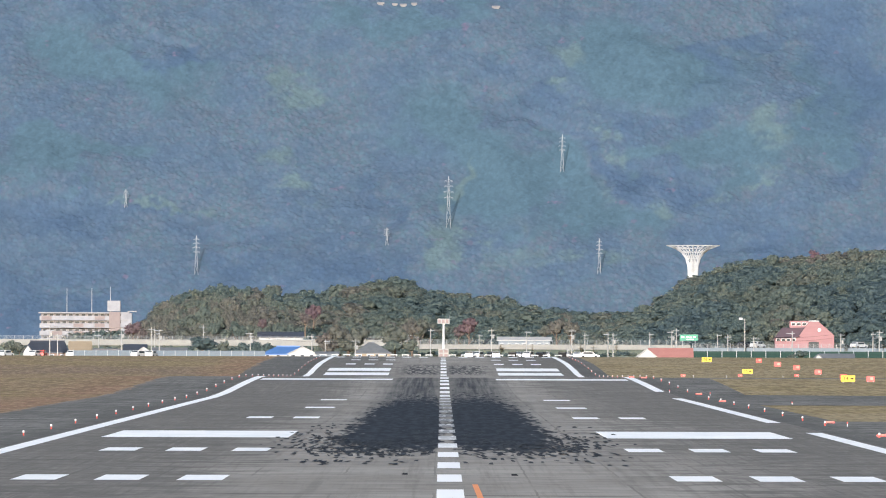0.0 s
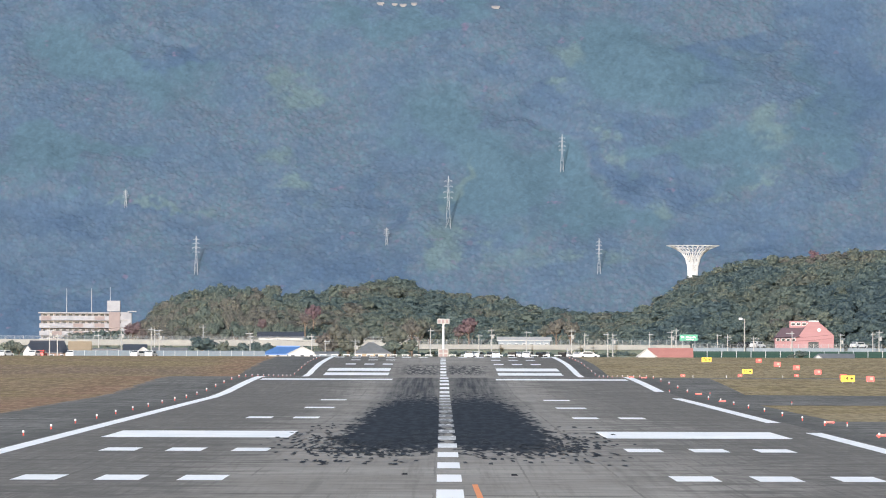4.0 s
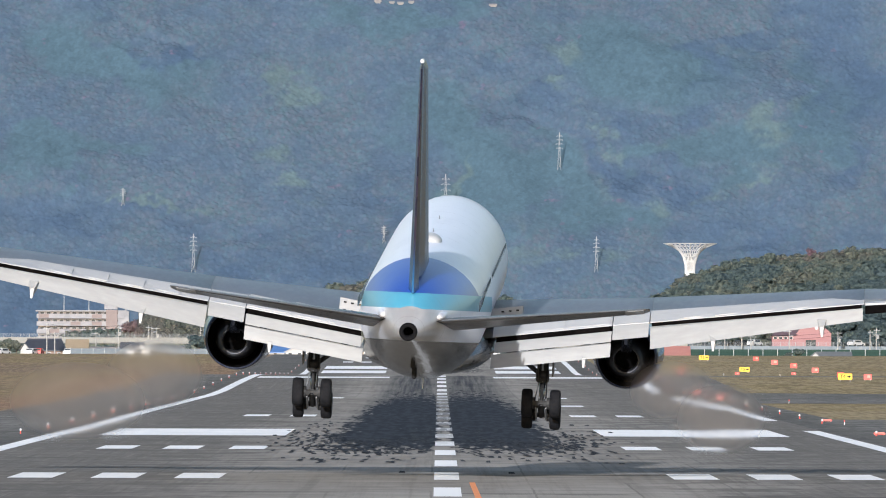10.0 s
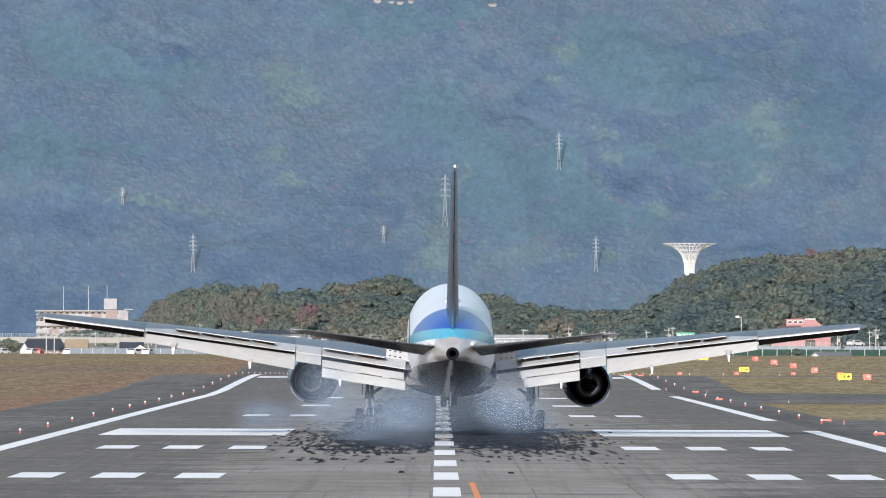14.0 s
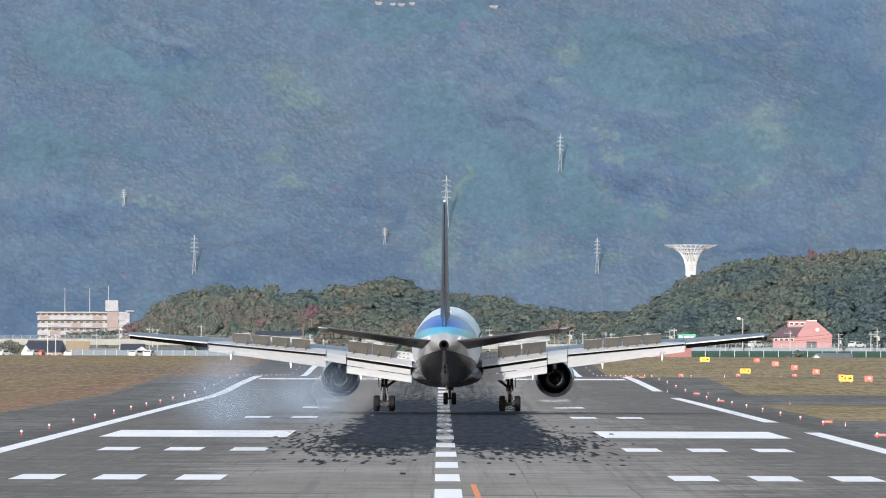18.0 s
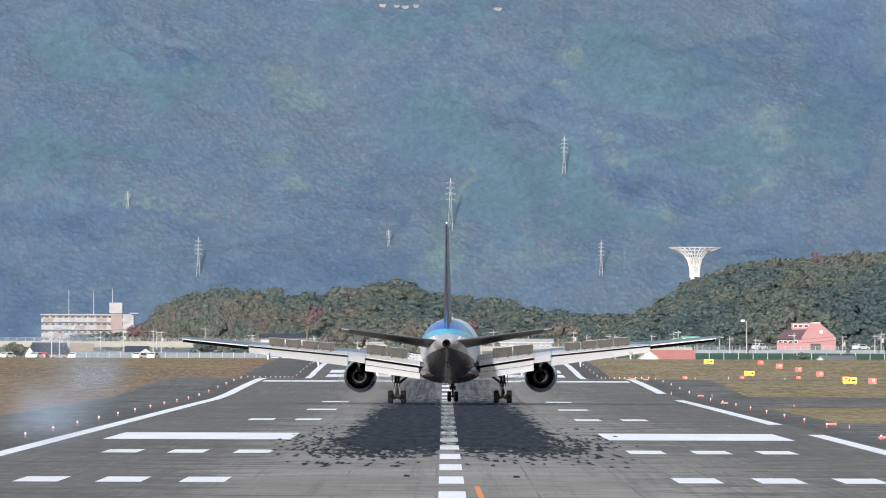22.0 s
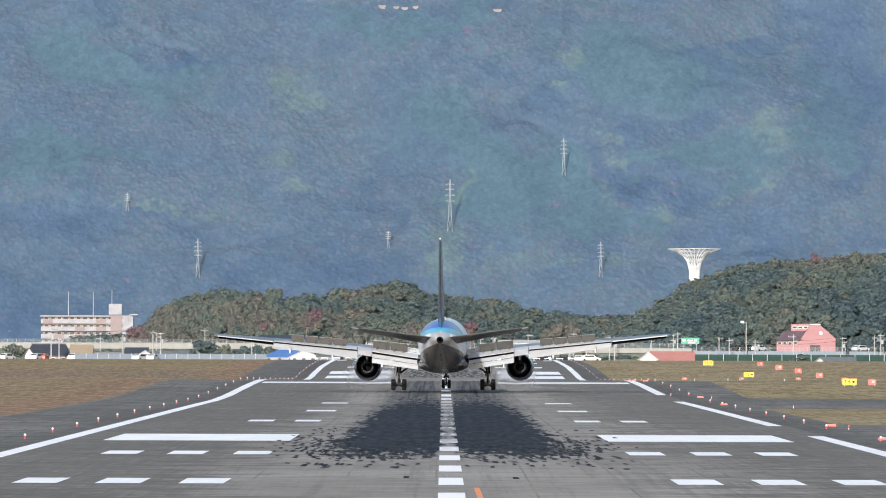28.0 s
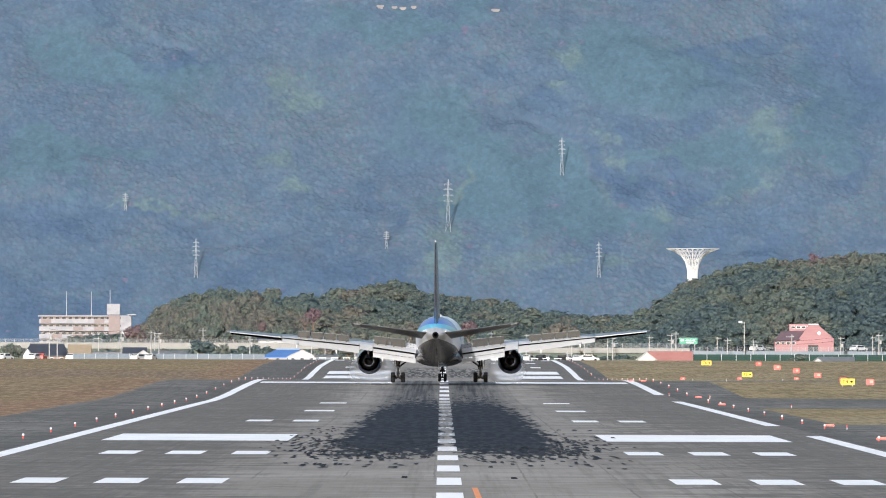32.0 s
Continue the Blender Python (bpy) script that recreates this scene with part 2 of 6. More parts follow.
def asphalt_material(name, dark, light, rubber):
    """Aggregate laid in lanes and sections, with tar seams, streaks of wear and, on the runway, the black of many landings."""
    m, nt, p, c = blank(name)
    sep = nt.nodes.new("ShaderNodeSeparateXYZ")
    nt.links.new(c, sep.inputs[0])
    x, y = sep.outputs[0], sep.outputs[1]
    ax = calc(nt, "ABSOLUTE", x)
    big = spread(nt, c, 0.06, (1, 0.25, 1), 3)
    smear = spread(nt, c, 0.22, (1, 0.42, 1), 4, 0.6)
    fleck = spread(nt, c, 1.1, (1, 0.16, 1), 3, 0.65)
    lane = spread(nt, c, 0.8, (1, 0.005, 1), 4, 0.7)
    col = blend(nt, step(nt, big, 0.34, 0.66), dark, light)
    # lanes and sections laid at different times
    sections = nt.nodes.new("ShaderNodeValToRGB")
    sections.color_ramp.interpolation = "CONSTANT"
    tones = ((0.0, 0.42), (0.183, 0.16), (0.2355, 0.5), (0.255, 0.34), (0.302, 0.1), (0.336, 0.5), (0.4, 0.3), (0.46, 0.42), (0.5, 0.26), (0.59, 0.6))
    while len(sections.color_ramp.elements) < len(tones):
        sections.color_ramp.elements.new(0.5)
    for e, (q, v) in zip(sections.color_ramp.elements, tones):
        e.position, e.color = q, (v, v, v, 1)
    nt.links.new(calc(nt, "DIVIDE", calc(nt, "MULTIPLY_ADD", x, 0.35, y), 3000.0), sections.inputs[0])
    cell = nt.nodes.new("ShaderNodeCombineXYZ")
    for k, v in enumerate((calc(nt, "FLOOR", calc(nt, "DIVIDE", calc(nt, "ADD", x, 0.6), 3.75)), calc(nt, "FLOOR", calc(nt, "DIVIDE", calc(nt, "ADD", y, 40.0), 340.0)))):
        nt.links.new(v, cell.inputs[k])
    chance = nt.nodes.new("ShaderNodeTexWhiteNoise")
    chance.noise_dimensions = "2D"
    nt.links.new(cell.outputs[0], chance.inputs["Vector"])
    col = blend(nt, calc(nt, "MULTIPLY", step(nt, chance.outputs["Value"], 0.3, 1.0), 0.2), col, tuple(v * 0.6 for v in dark))
    outer = step(nt, calc(nt, "ADD", ax, calc(nt, "MULTIPLY_ADD", smear, 12.0, -6.0)), 7.0, 12.5)
    col = blend(nt, calc(nt, "MULTIPLY", sections.outputs[0], outer), col, tuple(v * 0.42 for v in dark))
    if rubber:
        # the less travelled sides have kept their dark binder; on the west more so
        edge = step(nt, calc(nt, "ADD", calc(nt, "MULTIPLY_ADD", x, -0.12, ax), calc(nt, "MULTIPLY_ADD", smear, 13.0, -6.5)), 8.5, 15.5)
        col = blend(nt, calc(nt, "MULTIPLY", edge, 0.72), col, tuple(v * 0.42 for v in dark))
    else:
        near = calc(nt, "SUBTRACT", 1.0, step(nt, calc(nt, "ADD", ax, calc(nt, "MULTIPLY_ADD", smear, 6.0, -3.0)), 23.0, 26.5))
        col = blend(nt, calc(nt, "MULTIPLY", near, 0.7), col, tuple(v * 0.4 for v in dark))
    col = blend(nt, calc(nt, "MULTIPLY", step(nt, lane, 0.5, 0.64), 0.38), col, tuple(v * 0.5 for v in dark))
    hair = spread(nt, c, 1.0, (4.0, 0.02, 1), 3, 0.7)
    streaks = calc(nt, "MULTIPLY_ADD", outer, 0.6, 0.16)
    col = blend(nt, calc(nt, "MULTIPLY", step(nt, hair, 0.53, 0.66), streaks), col, tuple(v * 0.4 for v in dark))
    col = blend(nt, calc(nt, "MULTIPLY", step(nt, hair, 0.46, 0.34), calc(nt, "MULTIPLY", streaks, 0.4)), col, tuple(v * 0.9 for v in light))
    col = blend(nt, calc(nt, "MULTIPLY", step(nt, smear, 0.5, 0.57), streaks), col, tuple(v * 0.45 for v in dark))
    col = blend(nt, calc(nt, "MULTIPLY", step(nt, fleck, 0.5, 0.36), 0.16), col, tuple(v * 1.2 for v in light))
    col = blend(nt, calc(nt, "MULTIPLY", step(nt, fleck, 0.52, 0.68), streaks), col, tuple(v * 0.5 for v in dark))
    scuff = spread(nt, c, 1.0, (0.14, 0.2, 1), 4, 0.75)
    col = blend(nt, calc(nt, "MULTIPLY", step(nt, scuff, 0.52, 0.66), 0.5), col, tuple(v * 0.5 for v in dark))
    col = blend(nt, calc(nt, "MULTIPLY", step(nt, scuff, 0.46, 0.34), 0.35), col, tuple(v * 1.15 for v in light))
    # tar seams across, slightly askew and broken, and along the lanes
    uneven = calc(nt, "MULTIPLY_ADD", calc(nt, "SINE", calc(nt, "MULTIPLY", y, 0.031)), 19.0, calc(nt, "MULTIPLY_ADD", x, 0.3, y))
    across = calc(nt, "PINGPONG", uneven, 43.0)
    seam = calc(nt, "MULTIPLY", calc(nt, "LESS_THAN", across, 1.1), step(nt, smear, 0.44, 0.54))
    along = calc(nt, "LESS_THAN", calc(nt, "PINGPONG", calc(nt, "ADD", x, calc(nt, "MULTIPLY_ADD", smear, 0.2, 0.5)), 1.875), 0.045)
    along = calc(nt, "MULTIPLY", along, step(nt, big, 0.4, 0.6))
    seams = calc(nt, "MULTIPLY", calc(nt, "MAXIMUM", seam, calc(nt, "MULTIPLY", along, 0.8)), 0.55)
    col = blend(nt, seams, col, tuple(v * 0.3 for v in dark))
    if not rubber:
        # grass creeps over the outer edge
        turf = step(nt, calc(nt, "ADD", x, calc(nt, "MULTIPLY_ADD", smear, -5.0, calc(nt, "MULTIPLY", fleck, -3.0))), -37.1, -37.7)
        col = blend(nt, turf, col, (0.29, 0.2, 0.125))
    if rubber:
        mark = spread(nt, c, 1.0, (1.7, 0.06, 1), 2, 0.6)
        streak = spread(nt, c, 1.0, (2.2, 0.006, 1), 3, 0.6)
        wobble = calc(nt, "MULTIPLY_ADD", spread(nt, c, 1.0, (0.35, 0.02, 1), 2), 2.4, -1.2)
        axw = calc(nt, "ADD", ax, wobble)

        def band(core, half, y0, y1, y2, y3, gap):
            along_y = calc(nt, "MULTIPLY", step(nt, y, y0, y1), calc(nt, "SUBTRACT", 1.0, step(nt, y, y2, y3)))
            side = calc(nt, "SUBTRACT", 1.0, step(nt, axw, core, half))
            middle = calc(nt, "MULTIPLY_ADD", step(nt, ax, 0.15, gap), 0.65, 0.35)
            return calc(nt, "MULTIPLY", calc(nt, "MULTIPLY", along_y, side), middle)

        heavy = band(3.4, 8.4, 640, 850, 940, 1800, 0.85)
        tail_wear = band(3.8, 8.0, 860, 1000, 1720, 1775, 1.6)
        far_wear = band(5.5, 8.5, 2360, 2440, 2560, 2640, 1.6)
        # ragged where few have touched, nearly full black inside
        thick = calc(nt, "ADD", calc(nt, "MULTIPLY", heavy, 2.5), calc(nt, "MULTIPLY_ADD", mark, 3.4, -2.35))
        cover = calc(nt, "MULTIPLY", step(nt, thick, 0.1, 0.75), step(nt, heavy, 0.02, 0.16))
        wear = calc(nt, "MULTIPLY", calc(nt, "MULTIPLY", tail_wear, 0.86), calc(nt, "MULTIPLY_ADD", step(nt, streak, 0.3, 0.66), 0.5, 0.5))
        wear = calc(nt, "MAXIMUM", wear, calc(nt, "MULTIPLY", calc(nt, "MULTIPLY", far_wear, step(nt, mark, 0.4, 0.56)), 0.8))
        cover = calc(nt, "MAXIMUM", calc(nt, "MULTIPLY", cover, 0.95), wear)
        black = blend(nt, step(nt, mark, 0.36, 0.62), (0.026, 0.032, 0.045), (0.008, 0.013, 0.023))
        col = blend(nt, cover, col, black)
        nt.links.new(calc(nt, "MULTIPLY_ADD", cover, -0.22, 0.26), p.inputs["Specular IOR Level"])
    else:
        p.inputs["Specular IOR Level"].default_value = 0.13
    nt.links.new(col, p.inputs["Base Color"])
    p.inputs["Roughness"].default_value = 0.9
    relief(nt, p, fleck, 0.3, 0.01)
    return m


GRASS = grass_material()
ASPHALT = asphalt_material("runway_asphalt", (0.225, 0.207, 0.185), (0.305, 0.283, 0.256), True)
SHOULDER = asphalt_material("shoulder_asphalt", (0.175, 0.169, 0.158), (0.25, 0.241, 0.225), False)

# ground to the horizon
gy = np.concatenate([np.arange(-900, 400, 100.0), np.arange(400, 3700, 20.0), np.arange(3700, 9000, 250.0)])
gx = np.array([-3000, -1200, -500, -200, -120, -80, -50, -33, 0, 33, 50, 80, 120, 200, 500, 1200, 3000.0])
GX, GY = np.meshgrid(gx, gy)
bumps = np.array([[0.25 * noise.noise(Vector((a * 0.03, b * 0.008, 3))) if abs(a) > 40 else 0 for a in gx] for b in gy])
GZ = lie(GY) - 0.02 - 0.15 * np.abs(bumps) * np.clip((np.abs(GX) - 33) / 60, 0, 1)
ground = from_arrays("ground", np.stack([GX, GY, GZ], -1).reshape(-1, 3), grid_faces(len(gx), len(gy)), GRASS, smooth=True)
tagged(ground, "airfield ground of short dry brown and green grass", "grass", kind="structure")

runway = sheet("runway", ((-22.9, 380), (22.9, 380), (22.9, 2990), (-22.9, 2990)), 0.02, ASPHALT, cell=10)
tagged(runway, "grey asphalt runway blackened by landing tyres", "runway", kind="structure")
for name, corners in (
    ("shoulder_left", ((-33.5, 380), (-22.9, 380), (-22.9, 2990), (-33.5, 2990))),
    ("shoulder_right", ((22.9, 380), (27, 380), (27, 2990), (22.9, 2990))),
    ("taxiway_near", ((27, 780), (200, 700), (200, 980), (27, 1014))),
    ("taxiway_middle", ((27, 1258), (200, 1290), (200, 1335), (27, 1470))),
    ("taxiway_fillet", ((27, 1470), (30, 1445), (31.5, 1742), (27, 1742))),
    ("taxiway_far", ((27, 1742), (200, 1748), (200, 1768), (27, 1775))),
):
    tagged(sheet(name, corners, 0.0, SHOULDER, cell=10), "dark asphalt beside the runway", "taxiway" if "taxi" in name else "shoulder", kind="structure")


def stripe(x0, x1, y0, y1, material=WHITE_LINE, skew=0.0):
    ob = sheet("stripe", ((x0 + skew, y0), (x1 + skew, y0), (x1, y1), (x0, y1)), 0.035, material, runway, cell=20)
    return ob


THRESHOLD = 430.0
for k in range(40):
    y = 516 + 60 * k
    if y < 2900:
        stripe(-0.5, 0.5, y, y + 31, CENTRE_LINE)
for s in (-1, 1):
    for y0, count in ((150, 3), (300, 3), (600, 2), (750, 1), (900, 1), (2500 - 922, 1), (2500 - 322, 3), (2500 - 172, 3)):
        for i in range(count):
            a = s * (9.0 + 3.3 * i)
            b = a + s * (1.8 if count > 1 else 2.4)
            stripe(min(a, b), max(a, b), THRESHOLD + y0, THRESHOLD + y0 + 22.5)
    # the pair at 1955 paints in a mirage image of the far marks
    for y0 in (400, 1955, 2040):
        stripe(min(s * 9, s * 19.6), max(s * 9, s * 19.6), THRESHOLD + y0, THRESHOLD + y0 + 60)
    for i in range(6):
        a = s * (3.0 + 3.3 * i)
        stripe(min(a, a + s * 1.8), max(a, a + s * 1.8), 2895, 2925)
stripe(-22.6, -21.6, 380, 2985)
for y0, y1 in ((380, 884), (990, 1398), (1506, 2985)):
    stripe(21.6, 22.6, y0, y1)
# bands across the crest paint in a mirage, placed to fit the camera's view
stripe(-21.2, -6, 1686, 1714)
stripe(6, 21.2, 1686, 1714)
stripe(0.86, 1.08, 505, 566, ORANGE_LINE, 0.12)
for x, y, w, long in ((-1.84, 606, 0.13, 8), (2.7, 603, 0.14, 8)):
    sheet("skid_mark", ((x - w, y), (x + w, y), (x + w * 0.8, y + long), (x - w * 0.8, y + long)), 0.03, RUBBER, runway, cell=20)


def touchdown_marks(count):
    """Short black smears of single touchdowns, scattered round the blackened lanes, as one body."""
    r = random.Random(4)
    v, made = [], 0
    while made < count:
        side = r.choice((-1, 1))
        a = abs(r.gauss(4.5, 2.1))
        y = 765 + r.gauss(0, 80) + 20 * max(0.0, a - 5.5)
        inside = (2.2 < a < 5.6 and y > 800) or (a > 5.6 and y > 840 and r.random() < 0.5)
        if y < 648 or y > 1180 or a < 0.6 or a > 9.2 or inside or (y < 700 and r.random() < 0.6):
            continue
        w, long, skew = r.uniform(0.05, 0.15), r.uniform(4, 12), r.gauss(0, 0.1)
        for q in ((0.0, 0.95) if r.random() < 0.35 else (0.0,)):
            x = side * (a + q)
            z = float(lie(y)) + 0.0225 + 0.00004 * made
            v += [(x - w, y + 2 * r.random(), z), (x + w, y, z), (x + w * 0.7 + skew, y + long, z), (x - w * 0.8 + skew, y + long * r.uniform(0.8, 1.0), z)]
            made += 1
    ob = from_arrays("skid_marks", np.array(v), np.arange(len(v)).reshape(-1, 4), SKID, runway)
    return tagged(ob, "short black rubber smears of single touchdowns", kind="stuff")


SKID = surface("rubber_smear", (0.028, 0.033, 0.043), (0.06, 0.063, 0.07), 0.6, 0.9, spec=0.05)
touchdown_marks(900)

# ---- the airliner: origin on the ground under the main wheels, nose to +y ----


def livery():
    m, nt, p, c = blank("airliner_paint")
    sep = nt.nodes.new("ShaderNodeSeparateXYZ")
    nt.links.new(c, sep.inputs[0])
    y, z = sep.outputs[1], sep.outputs[2]
    mottle = spread(nt, c, 0.8, (1, 0.15, 1), 4)
    white = blend(nt, step(nt, mottle, 0.4, 0.75), (0.76, 0.79, 0.89), (0.69, 0.72, 0.82))
    # belly grey, darkened to paint in the runway mirrored in it
    grey = blend(nt, step(nt, mottle, 0.35, 0.7), (0.1, 0.096, 0.092), (0.055, 0.052, 0.05))
    # lower edge of the deep blue falls towards the nose
    b1 = calc(nt, "MULTIPLY_ADD", y, -0.075, 4.82)
    deep = calc(nt, "GREATER_THAN", z, b1)
    cyan = calc(nt, "GREATER_THAN", z, calc(nt, "SUBTRACT", b1, 0.62))
    front = calc(nt, "MULTIPLY_ADD", z, -1.5, -3.6)
    tail = calc(nt, "MULTIPLY", calc(nt, "LESS_THAN", y, front), calc(nt, "GREATER_THAN", y, -24.6))
    wave = calc(nt, "MULTIPLY", calc(nt, "LESS_THAN", y, calc(nt, "ADD", front, 9.0)), calc(nt, "GREATER_THAN", y, -24.6))
    under = calc(nt, "LESS_THAN", z, calc(nt, "MULTIPLY_ADD", calc(nt, "MAXIMUM", calc(nt, "MULTIPLY_ADD", y, -1.0, -8.0), 0.0), 0.075, 3.55))
    # tail cone toned down to mottled grey, since its white bleached facing the sun
    white = blend(nt, calc(nt, "MULTIPLY", step(nt, y, -22.0, -24.0), 0.9), white, blend(nt, step(nt, mottle, 0.4, 0.62), (0.36, 0.35, 0.34), (0.25, 0.24, 0.23)))
    col = blend(nt, under, white, grey)
    band = calc(nt, "MAXIMUM", tail, calc(nt, "MULTIPLY", wave, calc(nt, "SUBTRACT", 1.0, deep)))
    col = blend(nt, calc(nt, "MULTIPLY", cyan, band), col, (0.075, 0.33, 0.47))
    col = blend(nt, calc(nt, "MULTIPLY", deep, tail), col, (0.004, 0.05, 0.36))
    seam = calc(nt, "LESS_THAN", calc(nt, "PINGPONG", y, 1.6), 0.018)
    col = blend(nt, calc(nt, "MULTIPLY", seam, 0.35), col, (0.1, 0.1, 0.1))
    nt.links.new(col, p.inputs["Base Color"])
    nt.links.new(calc(nt, "MULTIPLY_ADD", under, -0.06, 0.3), p.inputs["Roughness"])
    relief(nt, p, calc(nt, "MULTIPLY", spread(nt, c, 1.1, (1, 0.35, 1), 2), calc(nt, "MULTIPLY_ADD", under, 1.0, 0.4)), 0.4, 0.12)
    p.inputs["Coat Weight"].default_value = 0.12
    p.inputs["Coat Roughness"].default_value = 0.03
    p.inputs["Coat IOR"].default_value = 1.5
    return m


def fin_paint():
    m, nt, p, c = blank("blue_fin_paint")
    sep = nt.nodes.new("ShaderNodeSeparateXYZ")
    nt.links.new(c, sep.inputs[0])
    mottle = spread(nt, c, 0.7, (1, 1, 0.3), 4)
    low = step(nt, sep.outputs[2], 6.4, 9.0)
    col = blend(nt, low, (0.015, 0.085, 0.2), (0.006, 0.007, 0.02))
    # red-brown streaks paint in the reflections on the fin
    col = blend(nt, calc(nt, "MULTIPLY", step(nt, mottle, 0.45, 0.62), 0.6), col, (0.04, 0.02, 0.023))
    nt.links.new(col, p.inputs["Base Color"])
    p.inputs["Roughness"].default_value = 0.25
    return m


PAINT = livery()
FIN_PAINT = fin_paint()
WING_TOP = surface("wing_grey_paint", (0.092, 0.104, 0.12), (0.128, 0.14, 0.156), 0.5, 0.35, stretch=(1, 0.3, 1))
FLAP_WHITE = surface("flap_white_paint", (0.3, 0.3, 0.298), (0.355, 0.355, 0.352), 0.45, 0.4, stretch=(0.4, 1, 1))
# flap paint made lighter, so that upward-facing strips look fully sunlit
BRIGHTENED_WHITE = surface("brightened_white_paint", (0.34, 0.345, 0.35), (0.4, 0.405, 0.41), 0.45, 0.4, stretch=(0.4, 1, 1))
# grey taken far down in tone to carry the shade under the tailplane
SHADE_GREY = surface("shade_darkened_grey_paint", (0.026, 0.025, 0.024), (0.052, 0.049, 0.047), 0.5, 0.3, stretch=(0.4, 1, 1), spec=0.3)
SPOILER_UNDER = surface("spoiler_underside", (0.066, 0.063, 0.058), (0.1, 0.095, 0.087), 0.9, 0.6)
# near black, to paint in shade where the sun would reach
SHADE_BLACK = surface("flap_cove", (0.002, 0.002, 0.002), (0.007, 0.006, 0.006), 0.8, 0.9, spec=0.0)
PRIMER = surface("red_brown_primer", (0.12, 0.06, 0.045), (0.2, 0.12, 0.09), 1.5, 0.7)
COWL = surface("polished_blue_cowl", (0.03, 0.04, 0.075), (0.055, 0.065, 0.1), 0.6, 0.16, 0.5)
NOZZLE = surface("heated_nozzle_metal", (0.03, 0.032, 0.038), (0.06, 0.064, 0.074), 1.2, 0.4, 0.4, spec=0.2)
MATT_BLACK = plain("matt_black", (0.006, 0.006, 0.007), 0.9, spec=0.05)

aircraft = thing("airliner", "white and blue twin-engined airliner landing with flaps and wheels down", "airplane")


def ring(y, top, bottom, half, n=40):
    zc, hz = (top + bottom) / 2, (top - bottom) / 2
    return [(half * math.cos(2 * math.pi * i / n), y, zc + hz * math.sin(2 * math.pi * i / n)) for i in range(n)]


STATIONS = (
    (28.4, 4.15, 3.85, 0.12), (28.1, 4.6, 3.4, 0.55), (27.3, 5.15, 2.9, 1.05), (26.0, 5.85, 2.5, 1.6), (24.0, 6.75, 2.2, 2.15),
    (21.5, 7.42, 2.07, 2.45), (18.0, 7.56, 2.02, 2.51), (10.0, 7.54, 2.02, 2.515), (0.0, 7.48, 2.02, 2.515), (-7.0, 7.42, 2.03, 2.515),
    (-10.0, 7.42, 2.16, 2.49), (-13.0, 7.4, 2.48, 2.38), (-16.0, 7.32, 2.95, 2.16), (-19.0, 7.12, 3.5, 1.82), (-21.5, 6.85, 3.98, 1.47),
    (-23.5, 6.45, 4.4, 1.1), (-25.0, 6.02, 4.72, 0.78), (-26.0, 5.68, 4.88, 0.47), (-26.3, 5.6, 4.92, 0.36))
body = part("fuselage", loft(bmesh.new(), [ring(*s) for s in STATIONS], True, True, False), PAINT, aircraft, "glossy white, blue and grey fuselage", True)
belly = bmesh.new()
loft(belly, [[(h * math.cos(a), y, zc + hz * math.sin(a)) for a in [2 * math.pi * i / 24 for i in range(24)]] for y, zc, hz, h in (
    (11.5, 2.5, 0.3, 0.9), (9.5, 2.65, 0.8, 2.1), (6, 2.75, 1.0, 2.68), (-1, 2.75, 1.0, 2.7), (-4, 2.75, 0.9, 2.5), (-7, 2.7, 0.6, 1.7), (-8.6, 2.6, 0.3, 0.7))])
part("belly_fairing", belly, PAINT, aircraft, "grey wing-to-body fairing", True)
exhaust = part("exhaust_ring", turned(((-26.28, 0.36), (-26.52, 0.34), (-26.54, 0.3), (-26.52, 0.2), (-25.0, 0.18)), 24, "Y", (0, 0, 5.26), False), MATT_BLACK, aircraft, "dark exhaust at the tail's end", True)
part("exhaust_bore", turned(((-25.1, 0.2), (-25.0, 0.01)), 16, "Y", (0, 0, 5.26)), MATT_BLACK, exhaust)
dome = turned(((-6.9, 0.05), (-6.8, 0.3), (-6.4, 0.47), (-5.4, 0.5), (-4.6, 0.42), (-4.0, 0.2), (-3.8, 0.03)), 20, "Y", (0, 0, 7.36))
bmesh.ops.scale(dome, vec=(1, 1, 0.68), verts=dome.verts, space=Matrix.Translation((0, 0, -7.36)))
part("antenna_dome", dome, WHITE, aircraft, "white antenna dome on the roof", True)
for y, h in ((-9.0, 0.2), (-1.5, 0.2), (5.5, 0.25)):
    part("antenna", tube(bmesh.new(), (0, y, 7.38), (0, y - 0.25, 7.4 + h), 0.035, 0.02, 8), STEEL, aircraft)
for y in (-6, 2, 12):
    part("belly_antenna", tube(bmesh.new(), (0, y, 2.1), (0, y - 0.2, 1.45 if y < 5 else 1.7), 0.05, 0.025, 8), WHITE, aircraft)
part("beacon", tube(bmesh.new(), (0, 3, 7.4), (0, 3, 7.47), 0.04, 0.025), RED, aircraft, "red beacon")
part("drain_mast", slab(-0.09, 0.09, -19.3, -18.7, 3.3, 3.62, 0.02), BLACK, aircraft)
part("tail_skid", slab(-0.09, 0.09, -17.4, -16.4, 2.72, 3.2, 0.03), BLACK, aircraft, "dark tail skid")
for s in (-1, 1):
    for k in range(28):
        y = 18.5 - 1.25 * k
        if -1.5 < y < 0.5:
            continue
        bm = slab(-0.02, 0.02, y - 0.13, y + 0.13, 5.35, 5.72)
        bmesh.ops.translate(bm, vec=(s * 2.4, 0, 0), verts=bm.verts)
        part("cabin_window", bm, GLASS_DARK, aircraft)

